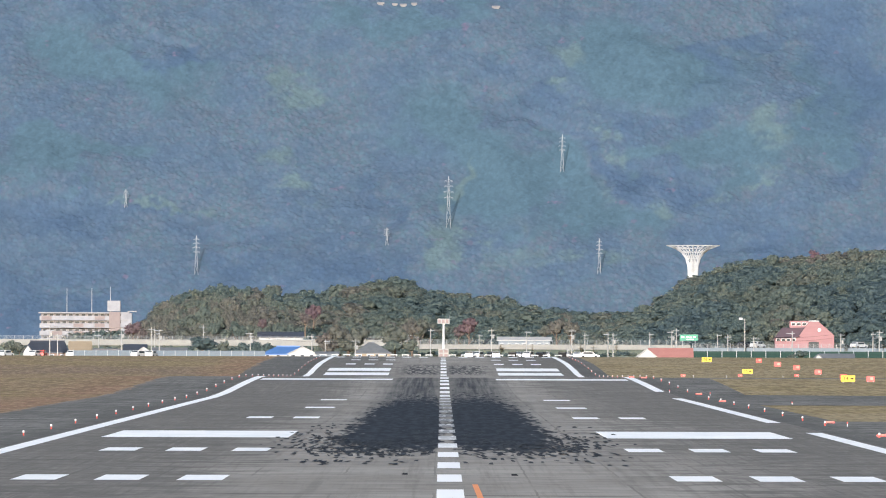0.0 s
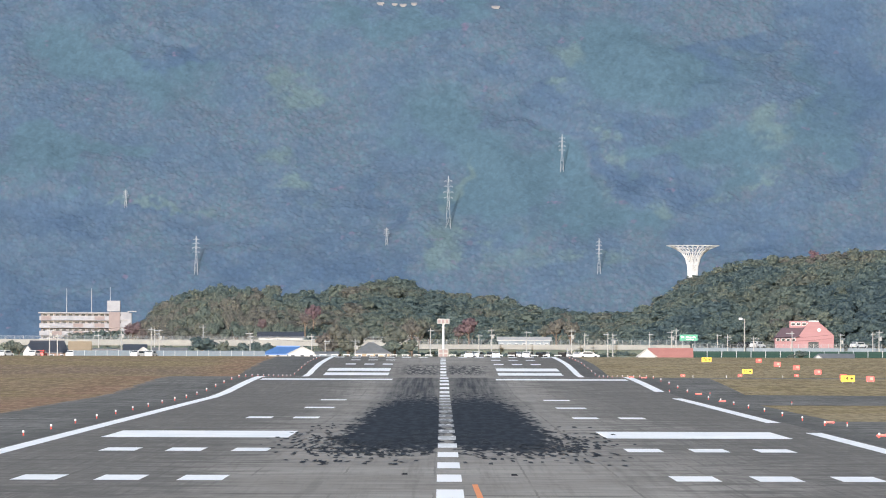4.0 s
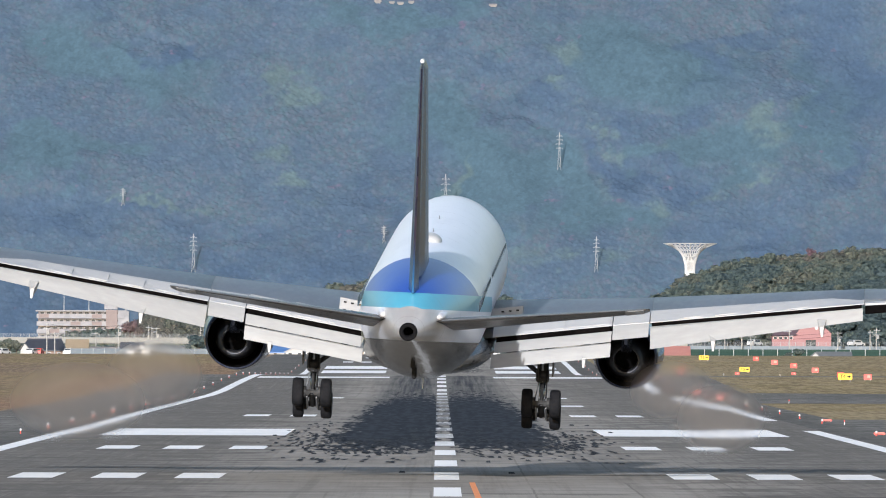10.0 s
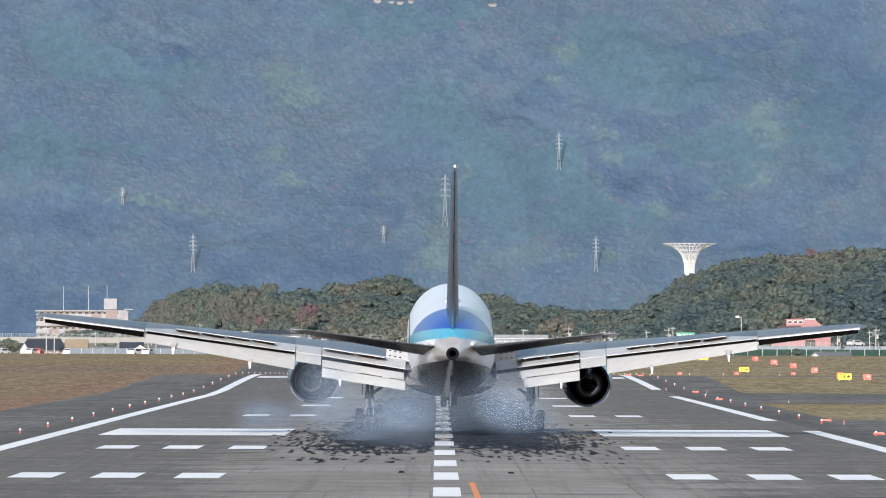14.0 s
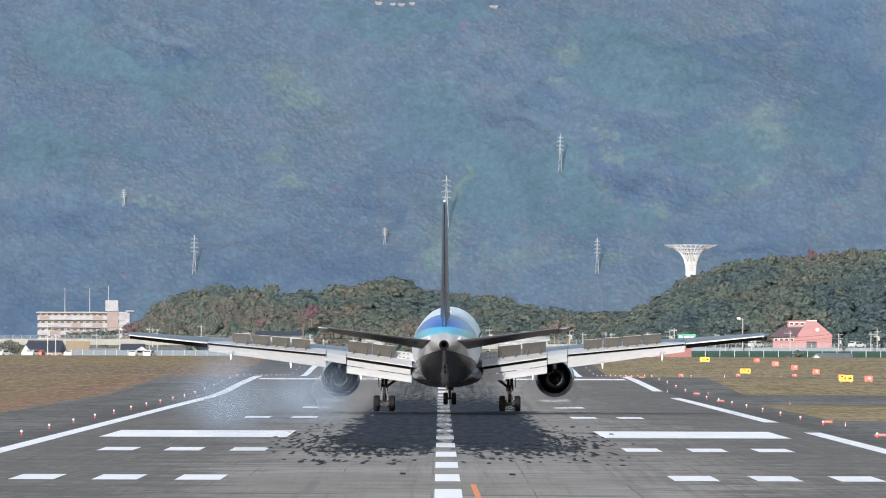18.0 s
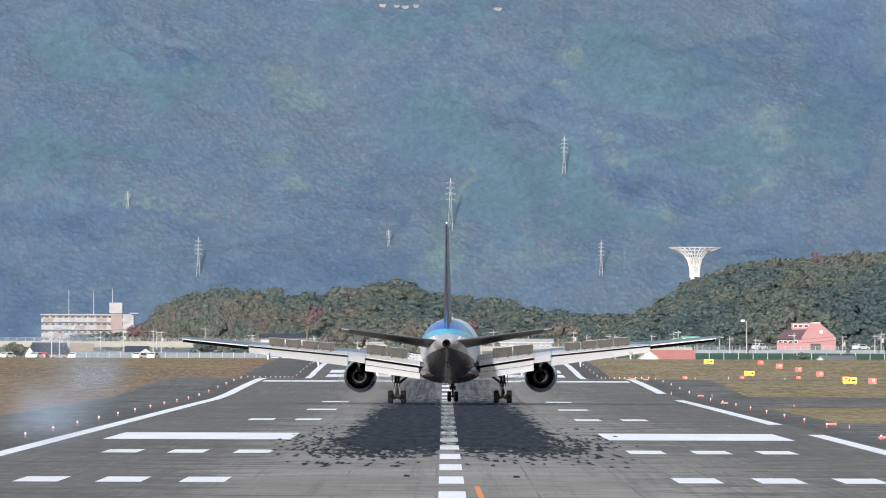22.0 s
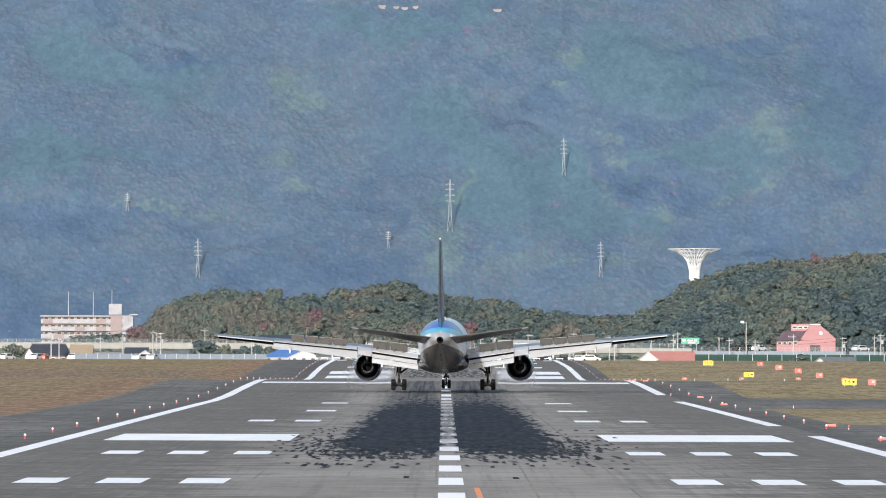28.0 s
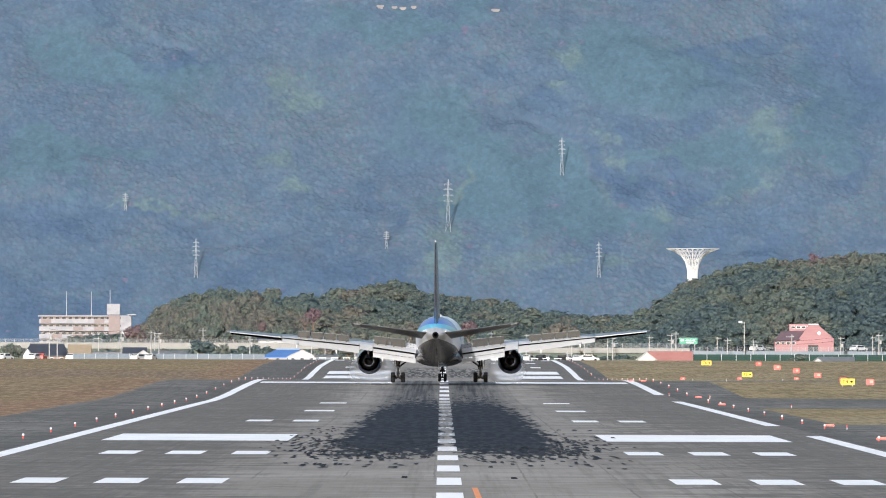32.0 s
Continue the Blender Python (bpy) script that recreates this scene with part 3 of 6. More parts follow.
FOIL = ((1.0, 0.0), (0.8, 0.028), (0.55, 0.058), (0.3, 0.07), (0.12, 0.055), (0.03, 0.028), (0.0, 0.0), (0.03, -0.02), (0.12, -0.036), (0.3, -0.045), (0.55, -0.036), (0.8, -0.016))


def foil(x, le, te, z, thick=1.0, drop=0.0):
    """A wing section at x from its leading to its trailing edge; drop: how far the trailing edge hangs below the leading one."""
    c = le - te
    return [(x, le - c * u, z + c * w * thick - drop * u) for u, w in FOIL]


def wing_z(x):
    return float(np.interp(x, (2.0, 2.4, 7.4, 9.0, 17.5, 23.8), (3.22, 3.28, 4.02, 4.25, 5.08, 5.72)))


def wing_te(x):
    return -1.75 if x < 8 else -1.75 - (x - 8) * 4.65 / 15.8


def wing_le(x):
    return 10.3 - (x - 2.4) * 0.66


def mirror(bm, s):
    if s < 0:
        bmesh.ops.scale(bm, vec=(-1, 1, 1), verts=bm.verts)
        bmesh.ops.reverse_faces(bm, faces=bm.faces)
    return bm


def panel(x0, x1, chord0, chord1, thick, back0, fall0, back1, fall1, gap=0.0, lift=0.0):
    """A flap panel behind the wing: from its upper edge near the wing it goes back and falls."""
    rings = []
    for x, c, b, f in ((x0, chord0, back0, fall0), (x1, chord1, back1, fall1)):
        y, z = wing_te(x) + gap, wing_z(x) + lift
        n = Vector((0, -f, b)).normalized() * -1
        a, e = Vector((x, y, z)), Vector((x, y - b * c, z - f * c))
        d = e - a
        up = Vector((0, d.z, -d.y)).normalized() if d.y < 0 else Vector((0, 0, 1))
        if up.z < 0:
            up = -up
        rings.append([a, a + d * 0.15 + up * thick * 0.5, a + d * 0.5 + up * thick * 0.4, e, a + d * 0.5 - up * thick * 0.5, a + d * 0.12 - up * thick * 0.55])
    bm = bmesh.new()
    return loft(bm, rings)


def rise(x):
    """How steeply the white trailing strip climbs forwards."""
    return float(np.interp(x, (2.6, 7.4, 9.0, 17.6), (1.0, 0.82, 0.75, 0.42)))


spoilers = []
mid_wings = []
outer_wings = []
for s in (-1, 1):
    xs = (2.0, 5.0, 8.0, 9.0)
    wing = part("wing", mirror(loft(bmesh.new(), [foil(x, wing_le(x), wing_te(x) if x < 23.5 else wing_te(x) + 0.3, wing_z(x), 1.1 if x < 23.5 else 0.5) for x in xs]), s), WING_TOP, aircraft, "grey-topped swept wing", True)
    # the wing beyond the engine flexes upwards in flight
    root = Vector((s * 9.0, 0, wing_z(9.0)))
    mid_wing = part("middle_wing", mirror(loft(bmesh.new(), [foil(x, wing_le(x), wing_te(x), wing_z(x), 1.1) for x in (9.0, 12.0, 16.0, 17.6)]), s), WING_TOP, aircraft, "grey-topped middle wing", True)
    bending = [mid_wing]
    hinge = Vector((s * 17.6, 0, wing_z(17.6)))
    outer_wing = part("outer_wing", mirror(loft(bmesh.new(), [foil(x, wing_le(x), wing_te(x) if x < 23.5 else wing_te(x) + 0.3, wing_z(x), 1.1 if x < 23.5 else 0.5) for x in (17.6, 20.0, 22.0, 23.3, 23.8)]), s), WING_TOP, aircraft, "grey-topped outer wing", True)
    flexing = [outer_wing]
    # white strip of the fixed trailing edge, above the cove painted black for shade
    for x0, x1 in ((2.6, 7.4), (7.45, 8.9), (8.95, 17.6), (17.65, 23.4)):
        bm = bmesh.new()
        outer = x0 > 17
        rings = []
        for x in (x0, x1):
            y, z = wing_te(x), wing_z(x)
            b = 0.0 if not outer else 0.05
            k = 1.0 if not outer else 0.45
            rings.append([(x, y + 1.6 * k, z + 0.5 * k * rise(x)), (x, y + 0.9 * k, z + 0.32 * k * rise(x)), (x, y - 0.05, z + 0.03), (x, y - 0.05, z - b), (x, y + 1.6 * k, z - 0.05)])
        strip = part("trailing_edge", mirror(loft(bm, rings), s), BRIGHTENED_WHITE, outer_wing if outer else mid_wing if x0 > 8.9 else wing)
        if outer:
            flexing.append(strip)
        elif x0 > 8.9:
            bending.append(strip)
    # solid strips whose black stands for the shade inside the flap gap
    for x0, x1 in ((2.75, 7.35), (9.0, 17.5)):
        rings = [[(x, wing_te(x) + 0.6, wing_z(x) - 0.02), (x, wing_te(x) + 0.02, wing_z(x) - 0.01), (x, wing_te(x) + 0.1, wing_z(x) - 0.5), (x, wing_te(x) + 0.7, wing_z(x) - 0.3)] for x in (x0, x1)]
        cove = part("flap_cove", mirror(loft(bmesh.new(), rings), s), SHADE_BLACK, mid_wing if x0 > 8.9 else wing, "black strip painted as the shade in the flap gap")
        if x0 > 8.9:
            bending.append(cove)
    # aileron between the flaps, a little drooped, and the outer one
    part("inner_aileron", mirror(panel(7.45, 8.9, 1.0, 1.0, 0.2, 1.2, 0.5, 1.2, 0.48, 0.0, 0.0), s), FLAP_WHITE, wing)
    # its black paints in the shaded underside of the wing
    flexing.append(part("outer_aileron", mirror(panel(17.65, 23.3, 1.0, 1.0, 0.1, 0.9, 0.28, 0.55, 0.18, 0.0, -0.06), s), SHADE_BLACK, outer_wing, "outer aileron, blackened for the shaded underside of the wing"))
    # double-slotted inner flap and single outer flap
    part("inner_flap_vane", mirror(panel(2.7, 7.4, 1.0, 1.0, 0.14, 0.75, 0.38, 0.75, 0.38, -0.08, -0.21), s), FLAP_WHITE, wing)
    inner = part("inner_flap", mirror(panel(2.6, 7.4, 1.0, 1.0, 0.14, 0.78, 0.52, 0.78, 0.52, -0.74, -0.63), s), FLAP_WHITE, wing, "white extended inner flap")
    outer = part("outer_flap", mirror(panel(8.95, 17.55, 1.0, 1.0, 0.16, 1.45, 0.8, 0.85, 0.44, -0.08, -0.15), s), FLAP_WHITE, mid_wing, "white extended outer flap")
    bending.append(outer)
    for x, f in ((6.35, 1.08), (11.5, 0.86), (15.9, 0.66)):
        bm = bmesh.new()
        y, z = wing_te(x), wing_z(x)
        loft(bm, [[(x - w, y + a, z + t), (x + w, y + a, z + t), (x + w * 0.5, y + a, z + b2), (x - w * 0.5, y + a, z + b2)] for a, t, b2, w in ((3.2, -0.35, -0.6, 0.1), (1.2, -0.4, -0.8, 0.2), (-0.9, -f + 0.25, -f - 0.2, 0.19), (-1.5, -f, -f - 0.4, 0.08))])
        fairing = part("flap_fairing", mirror(bm, s), FLAP_WHITE, mid_wing if x > 9 else wing)
        if x > 9:
            bending.append(fairing)
    flexing.append(part("wing_tip_light", mirror(slab(23.7, 23.9, -5.6, -5.2, wing_z(23.8) - 0.05, wing_z(23.8) + 0.05, 0.02), s), GLASS_DARK, outer_wing))
    for ob in flexing:
        ob.data.transform(Matrix.Translation(-hinge))
    outer_wing.location = hinge
    outer_wings.append((outer_wing, hinge, root, s))
    # spoiler panels, hinged at their front edge
    for x0, x1, chord in [(3.75, 5.5, 1.45), (5.55, 7.35, 1.4)] + [(10.1 + 1.45 * k, 11.5 + 1.45 * k, 1.05) for k in range(4)]:
        xm = (x0 + x1) / 2
        hinge = Vector((s * xm, wing_te(xm) + chord + 0.1, wing_z(xm) + 0.07 + 0.288 * rise(xm) * (chord + 0.1)))
        fall = 0.288 * rise(xm)
        outboard = xm > 9
        if outboard:
            hinge -= root
        slope = (wing_z(x1) - wing_z(x0)) / (x1 - x0)
        h = (x1 - x0) / 2
        bm = bmesh.new()
        loft(bm, [[(u, 0, u * s * slope + 0.03), (u, -chord, u * s * slope - fall * chord), (u, -chord, u * s * slope - fall * chord - 0.03), (u, 0, u * s * slope - 0.06)] for u in (-h + 0.03, h - 0.03)])
        bm.faces.ensure_lookup_table()
        sp = part("spoiler", bm, [BRIGHTENED_WHITE, SPOILER_UNDER], mid_wing if outboard else wing, "spoiler panel with a bare underside")
        for f in sp.data.polygons:
            if f.normal.z < -0.5:
                f.material_index = 1
        sp.location = hinge
        spoilers.append((sp, hinge))
        for u in (-h * 0.55, h * 0.5):
            part("bracket", slab(u - 0.05, u + 0.05, -chord * 0.5, -0.1, -0.45, -0.3, 0.02), SPOILER_UNDER, sp)
    # brown primer in the bays under the spoilers
    for x0, x1, long in ((3.75, 7.35, 1.3), (10.1, 15.85, 0.95)):
        rings = [[(x, wing_te(x) + 0.16, wing_z(x) + 0.05), (x, wing_te(x) + long, wing_z(x) + 0.05 + 0.288 * rise(x) * (long - 0.16)), (x, wing_te(x) + long, wing_z(x) + 0.1), (x, wing_te(x) + 0.16, wing_z(x) - 0.02)] for x in (x0, x1)]
        bay = part("spoiler_bay", mirror(loft(bmesh.new(), rings), s), PRIMER, mid_wing if x0 > 9 else wing, "red-brown bay under the spoilers")
        if x0 > 9:
            bending.append(bay)
    for ob in bending:
        ob.data.transform(Matrix.Translation(-root))
    mid_wing.location = root
    mid_wings.append((mid_wing, root, s))
    # panel beside the body
    rings = [[(x, -0.2, wing_z(x) + 0.5), (x, 0.55, wing_z(x) + 1.0), (x, 1.7, wing_z(x) + 0.8), (x, -0.2, wing_z(x) + 0.4)] for x in (2.4, 3.72)]
    panel_ob = part("root_panel", mirror(loft(bmesh.new(), rings), s), FLAP_WHITE, wing, "white panel beside the body")
    for x in (2.85, 3.15, 3.45):
        for y, z in ((-0.14, 0.56), (0.3, 0.85)):
            part("vent", mirror(slab(x, x + 0.11, y - 0.06, y + 0.08, wing_z(x) + z, wing_z(x) + z + 0.05), s), BLACK, panel_ob)

    # tailplane, trimmed nose down
    xs = ((0.9, -18.2, -24.0), (5.0, -21.3, -25.2), (9.1, -24.3, -26.4), (9.31, -25.2, -26.4))
    rings = []
    for x, le, te in xs:
        z = 5.55 + (x - 0.9) * 0.126
        c = le - te
        rings.append([(x, p[1], p[2] - (p[1] - te) * 0.13) for p in foil(x, le, te, z, 0.75)])
    tip = [(x, le, te) for x, le, te in ((8.35, -23.7, -26.2), (9.08, -24.25, -26.4))]
    tip_rings = []
    for x, le, te in tip:
        tip_rings.append([(x, p[1] + 0.03, p[2] - (p[1] - te) * 0.13 - 0.012) for p in foil(x, le, te, 5.55 + (x - 0.9) * 0.126, 0.78)])
    stab = part("tailplane", mirror(loft(bmesh.new(), rings), s), SHADE_GREY, aircraft, "tailplane, its grey darkened for the shaded underside", True)
    part("tip_cap", mirror(loft(bmesh.new(), tip_rings), s), BRIGHTENED_WHITE, stab, "pale tip of the tailplane", True)
    rings = [[(x, te + 0.02 + u, 5.55 + (x - 0.9) * 0.126 + w) for u, w in ((0.0, 0.03), (-0.05, 0.0), (0.0, -0.03))] for x, te in ((1.2, -24.05), (9.0, -26.37))]
    part("elevator", mirror(loft(bmesh.new(), rings), s), WING_TOP, stab)
    bm = turned(((-19.0, 0.05), (-19.6, 0.24), (-21.5, 0.32), (-23.2, 0.2), (-23.8, 0.05)), 14, "Y", (s * 1.08, 0, 5.66))
    bmesh.ops.scale(bm, vec=(1, 1, 0.8), verts=bm.verts, space=Matrix.Translation((0, 0, -5.66)))
    part("root_fairing", bm, PAINT, stab, smooth=True)

    # engine under the wing
    cx, cz = s * 7.97, 2.42
    engine = part("engine_cowl", turned(((8.4, 1.12), (8.55, 1.22), (8.4, 1.34), (7.6, 1.44), (6.0, 1.47), (4.3, 1.42), (3.0, 1.3), (2.35, 1.2), (2.35, 1.16)), 40, "Y", (cx, 0, cz), False), COWL, aircraft, "polished dark blue engine cowl", True)
    part("duct_lining", turned(((2.34, 1.165), (3.0, 1.13), (5.0, 1.1), (8.0, 1.08), (8.41, 1.12)), 40, "Y", (cx, 0, cz), False), MATT_BLACK, engine, "black duct lining", True)
    part("fan_duct", turned(((4.6, 1.11), (4.5, 0.55)), 32, "Y", (cx, 0, cz), False), MATT_BLACK, engine, "black fan duct")
    part("core_cowl", turned(((5.0, 0.92), (3.4, 0.9), (2.2, 0.72), (1.35, 0.56), (1.33, 0.5), (1.6, 0.47), (2.6, 0.46)), 32, "Y", (cx, 0, cz), False), NOZZLE, engine, "brown-grey hot core cowl", True)
    part("core_bore", turned(((2.4, 0.47), (2.2, 0.25), (1.75, 0.02)), 24, "Y", (cx, 0, cz), False), MATT_BLACK, engine, smooth=True)
    part("intake_fan", turned(((7.4, 1.1), (7.45, 0.3), (7.9, 0.02)), 24, "Y", (cx, 0, cz), False), DARK_STEEL, engine)
    bm = bmesh.new()
    loft(bm, [[(cx - w, y, a), (cx + w, y, a), (cx + w, y, b), (cx - w, y, b)] for y, a, b, w in ((7.2, cz + 1.35, cz + 1.0, 0.1), (5.5, 3.95, cz + 1.0, 0.24), (2.6, 3.8, cz + 0.7, 0.26), (1.0, 3.75, cz + 0.35, 0.2), (-0.6, 3.6, 3.2, 0.06))])
    part("pylon", bm, COWL, engine, "dark blue engine pylon")

# fin and rudder
rings = []
for z, le, te, w in ((7.0, -12.6, -22.2, 0.36), (7.6, -14.2, -22.5, 0.34), (15.3, -20.9, -24.5, 0.16), (15.62, -21.6, -24.6, 0.07)):
    c = le - te
    rings.append([(u * w, le - c * t, z) for t, u in ((0, 0), (0.06, 0.6), (0.3, 1), (0.62, 0.85), (1.0, 0.1), (1.0, -0.1), (0.62, -0.85), (0.3, -1), (0.06, -0.6))])
fin = part("fin", loft(bmesh.new(), rings), FIN_PAINT, aircraft, "dark blue tail fin")
rings = []
for z, te, w in ((6.55, -23.3, 0.2), (15.4, -24.65, 0.07)):
    rings.append([(w, te + 0.9, z), (0.035, te, z), (-0.035, te, z), (-w, te + 0.9, z)])
part("rudder", loft(bmesh.new(), rings), FIN_PAINT, fin, "dark blue rudder")
part("tip_light", slab(-0.07, 0.07, -24.6, -24.0, 15.6, 15.75, 0.03), WHITE, fin)

# wheels
TYRE = ((-0.21, 0.33), (-0.22, 0.46), (-0.19, 0.55), (-0.09, 0.575), (0.09, 0.575), (0.19, 0.55), (0.22, 0.46), (0.21, 0.33))


def wheel(parent, x, y, z, size=1.0):
    prof = [(a * size, r * size) for a, r in TYRE]
    w = part("wheel", turned(prof, 32, "X", (x, y, z)), RUBBER, parent, "black tyre on a steel rim", True)
    part("rim", turned([(-0.215 * size, 0.05), (-0.215 * size, 0.3 * size), (-0.17 * size, 0.34 * size), (0.17 * size, 0.34 * size), (0.215 * size, 0.3 * size), (0.215 * size, 0.05)], 20, "X", (x, y, z)), DARK_STEEL, w)


bogies = []
for s in (-1, 1):
    x = s * 4.65
    bm = bmesh.new()
    tube(bm, (x, 0.1, 3.3), (x, 0, 1.75), 0.24, 0.21, 14)
    tube(bm, (x, 0.0, 1.95), (x, 0, 1.6), 0.27, 0.27, 14)
    leg = part("main_gear_leg", bm, DARK_STEEL, aircraft, "dark landing gear leg", True)
    bm = bmesh.new()
    tube(bm, (x - s * 0.1, 0.3, 1.75), (x - s * 1.75, 0.6, 3.0), 0.1, 0.1)
    tube(bm, (x - s * 0.15, 0.0, 2.2), (x - s * 0.75, 0.2, 2.95), 0.07, 0.07)
    part("side_brace", bm, DARK_STEEL, leg)
    bm = slab(-0.03, 0.03, -0.9, 0.9, 1.75, 3.2, 0.02)
    bmesh.ops.translate(bm, vec=(x + s * 0.42, 0.1, 0), verts=bm.verts)
    part("gear_door", bm, SHADE_GREY, leg)
    for q in (-0.16, 0.0, 0.17):
        part("actuator", tube(bmesh.new(), (x + q, -0.22, 2.9), (x + q * 1.3, -0.2, 1.5), 0.045, 0.045, 8), DARK_STEEL if q else STEEL, leg)
    part("trunnion", tube(bmesh.new(), (x - s * 0.9, 0.1, 3.0), (x + s * 0.45, 0.1, 3.0), 0.16, 0.16, 10), DARK_STEEL, leg)
    part("lower_collar", tube(bmesh.new(), (x, 0, 1.62), (x, 0, 1.45), 0.3, 0.22, 14), DARK_STEEL, leg)
    part("hose", tube(bmesh.new(), (x + 0.2, -0.25, 2.6), (x + 0.18, -0.2, 0.8), 0.03, 0.03, 6), BLACK, leg)
    bogie = new("bogie")
    bm = bmesh.new()
    tube(bm, (0, -0.75, 0), (0, 0.75, 0), 0.13, 0.13, 12)
    for a in (-0.71, 0.71):
        tube(bm, (-0.5, a, 0), (0.5, a, 0), 0.1, 0.1, 10)
    for a in (-0.71, 0.71):
        for b in (-0.33, 0.33):
            tube(bm, (b - 0.1, a, 0), (b + 0.1, a, 0), 0.25, 0.25, 14)
    me = bpy.data.meshes.new("bogie")
    bm.to_mesh(me)
    bm.free()
    me.materials.append(DARK_STEEL)
    scene.collection.objects.unlink(bogie)
    bpy.data.objects.remove(bogie)
    bogie = new("bogie", me)
    bogie.parent = aircraft
    bogie["label"] = "four-wheeled bogie"
    for a in (-0.71, 0.71):
        for b in (-0.57, 0.57):
            wheel(bogie, b, a, 0)
    part("piston", tube(bmesh.new(), (0, 0, 0.05), (0, 0, 1.6), 0.13, 0.13, 14), CHROME, bogie, "bright oleo piston", True)
    for q in (-0.2, 0.2):
        part("brake_line", tube(bmesh.new(), (q * 0.6, -0.2, 1.2), (q * 1.4, -0.5, 0.15), 0.03, 0.03, 6), STEEL, bogie)
        part("brake_rod", tube(bmesh.new(), (q, -0.7, -0.18), (q, 0.7, -0.18), 0.045, 0.045, 6), STEEL, bogie)
        part("brake_pack", tube(bmesh.new(), (q * 0.8, -0.92, -0.1), (q * 0.8, -0.6, -0.1), 0.1, 0.1, 8), DARK_STEEL, bogie)
    part("torque_link", tube(tube(bmesh.new(), (0, -0.1, 0.15), (0, -0.5, 0.75), 0.06), (0, -0.5, 0.75), (0, -0.12, 1.3), 0.06), DARK_STEEL, bogie)
    bogies.append((bogie, x))
bm = bmesh.new()
tube(bm, (0, 22.3, 2.4), (0, 22.67, 1.3), 0.17, 0.15, 12)
tube(bm, (0, 22.6, 1.4), (0, 22.67, 0.55), 0.09, 0.09, 12)
tube(bm, (-0.25, 22.67, 0.55), (0.25, 22.67, 0.55), 0.08, 0.08, 10)
tube(bm, (0, 22.5, 1.6), (0, 24.4, 2.4), 0.07, 0.07, 8)
nose = part("nose_gear_leg", bm, DARK_STEEL, aircraft, "dark nose gear leg")
for s in (-1, 1):
    wheel(nose, s * 0.31, 22.67, 0.55, 0.8)
    part("nose_gear_door", slab(s * 0.62 - 0.02, s * 0.62 + 0.02, 21.3, 22.3, 1.55, 2.2, 0.01), SHADE_GREY, nose)
    part("steering_jack", slab(s * 0.2 - 0.08, s * 0.2 + 0.08, 22.45, 22.75, 1.15, 1.5, 0.03), DARK_STEEL, nose)

# ---- far mountains: one wooded slope behind the town ----


def fractal(x, y, seed, octaves=5, gain=0.5):
    """Smooth value noise on arrays."""
    out, amp, rng = np.zeros_like(x), 1.0, np.random.RandomState(seed)
    for _ in range(octaves):
        t = rng.rand(256, 256)
        xi, yi = np.floor(x).astype(int), np.floor(y).astype(int)
        fx, fy = x - xi, y - yi
        fx, fy = fx * fx * (3 - 2 * fx), fy * fy * (3 - 2 * fy)
        g = lambda a, b: t[a % 256, b % 256]
        out += amp * ((g(xi, yi) * (1 - fx) + g(xi + 1, yi) * fx) * (1 - fy) + (g(xi, yi + 1) * (1 - fx) + g(xi + 1, yi + 1) * fx) * fy - 0.5)
        x, y, amp = x * 2.03 + 17.1, y * 2.03 + 5.7, amp * gain
    return out


def cells(u, v, seed):
    """The nearest of one jittered point a unit square: its distance and its own chance number."""
    rs = np.random.RandomState(seed)
    jx, jy, pick = rs.rand(512, 512), rs.rand(512, 512), rs.rand(512, 512)
    iu, iv = np.floor(u).astype(int), np.floor(v).astype(int)
    best, who = np.full(u.shape, 9.0), np.zeros(u.shape)
    for a in (-1, 0, 1):
        for b in (-1, 0, 1):
            p, q = (iu + a) % 512, (iv + b) % 512
            d = (iu + a + jx[p, q] - u) ** 2 + (iv + b + jy[p, q] - v) ** 2
            nearer = d < best
            best = np.where(nearer, d, best)
            who = np.where(nearer, pick[p, q], who)
    return np.sqrt(best), who


def leaf_material(name, grain, grain_scale):
    """Leaf colour of each tree by its own kind, haze blue mixed in, with a fine grain."""
    m, nt, p, c = blank(name)
    a = nt.nodes.new("ShaderNodeAttribute")
    a.attribute_name = "leaf"
    fine = spread(nt, c, grain_scale, (1, 0.3, 1), 3, 0.7)
    h = nt.nodes.new("ShaderNodeHueSaturation")
    nt.links.new(calc(nt, "MULTIPLY_ADD", fine, grain, 1.0 - grain * 0.5), h.inputs["Value"])
    nt.links.new(a.outputs["Color"], h.inputs["Color"])
    nt.links.new(h.outputs[0], p.inputs["Base Color"])
    p.inputs["Roughness"].default_value = 0.95
    p.inputs["Specular IOR Level"].default_value = 0.03
    return m


def put_colour(ob, rgb):
    """Stores a leaf colour, haze tint included, for each point."""
    rgba = np.concatenate([rgb, np.ones((len(rgb), 1))], 1).astype(np.float32)
    ob.data.attributes.new("leaf", "FLOAT_COLOR", "POINT").data.foreach_set("color", rgba.ravel())


SLOPE_FOOT, SLOPE_DEPTH, RELIEF = 4480, 250, 0.85
HAZED_FOREST = leaf_material("hazed_mountain_forest", 0.4, 3.0)
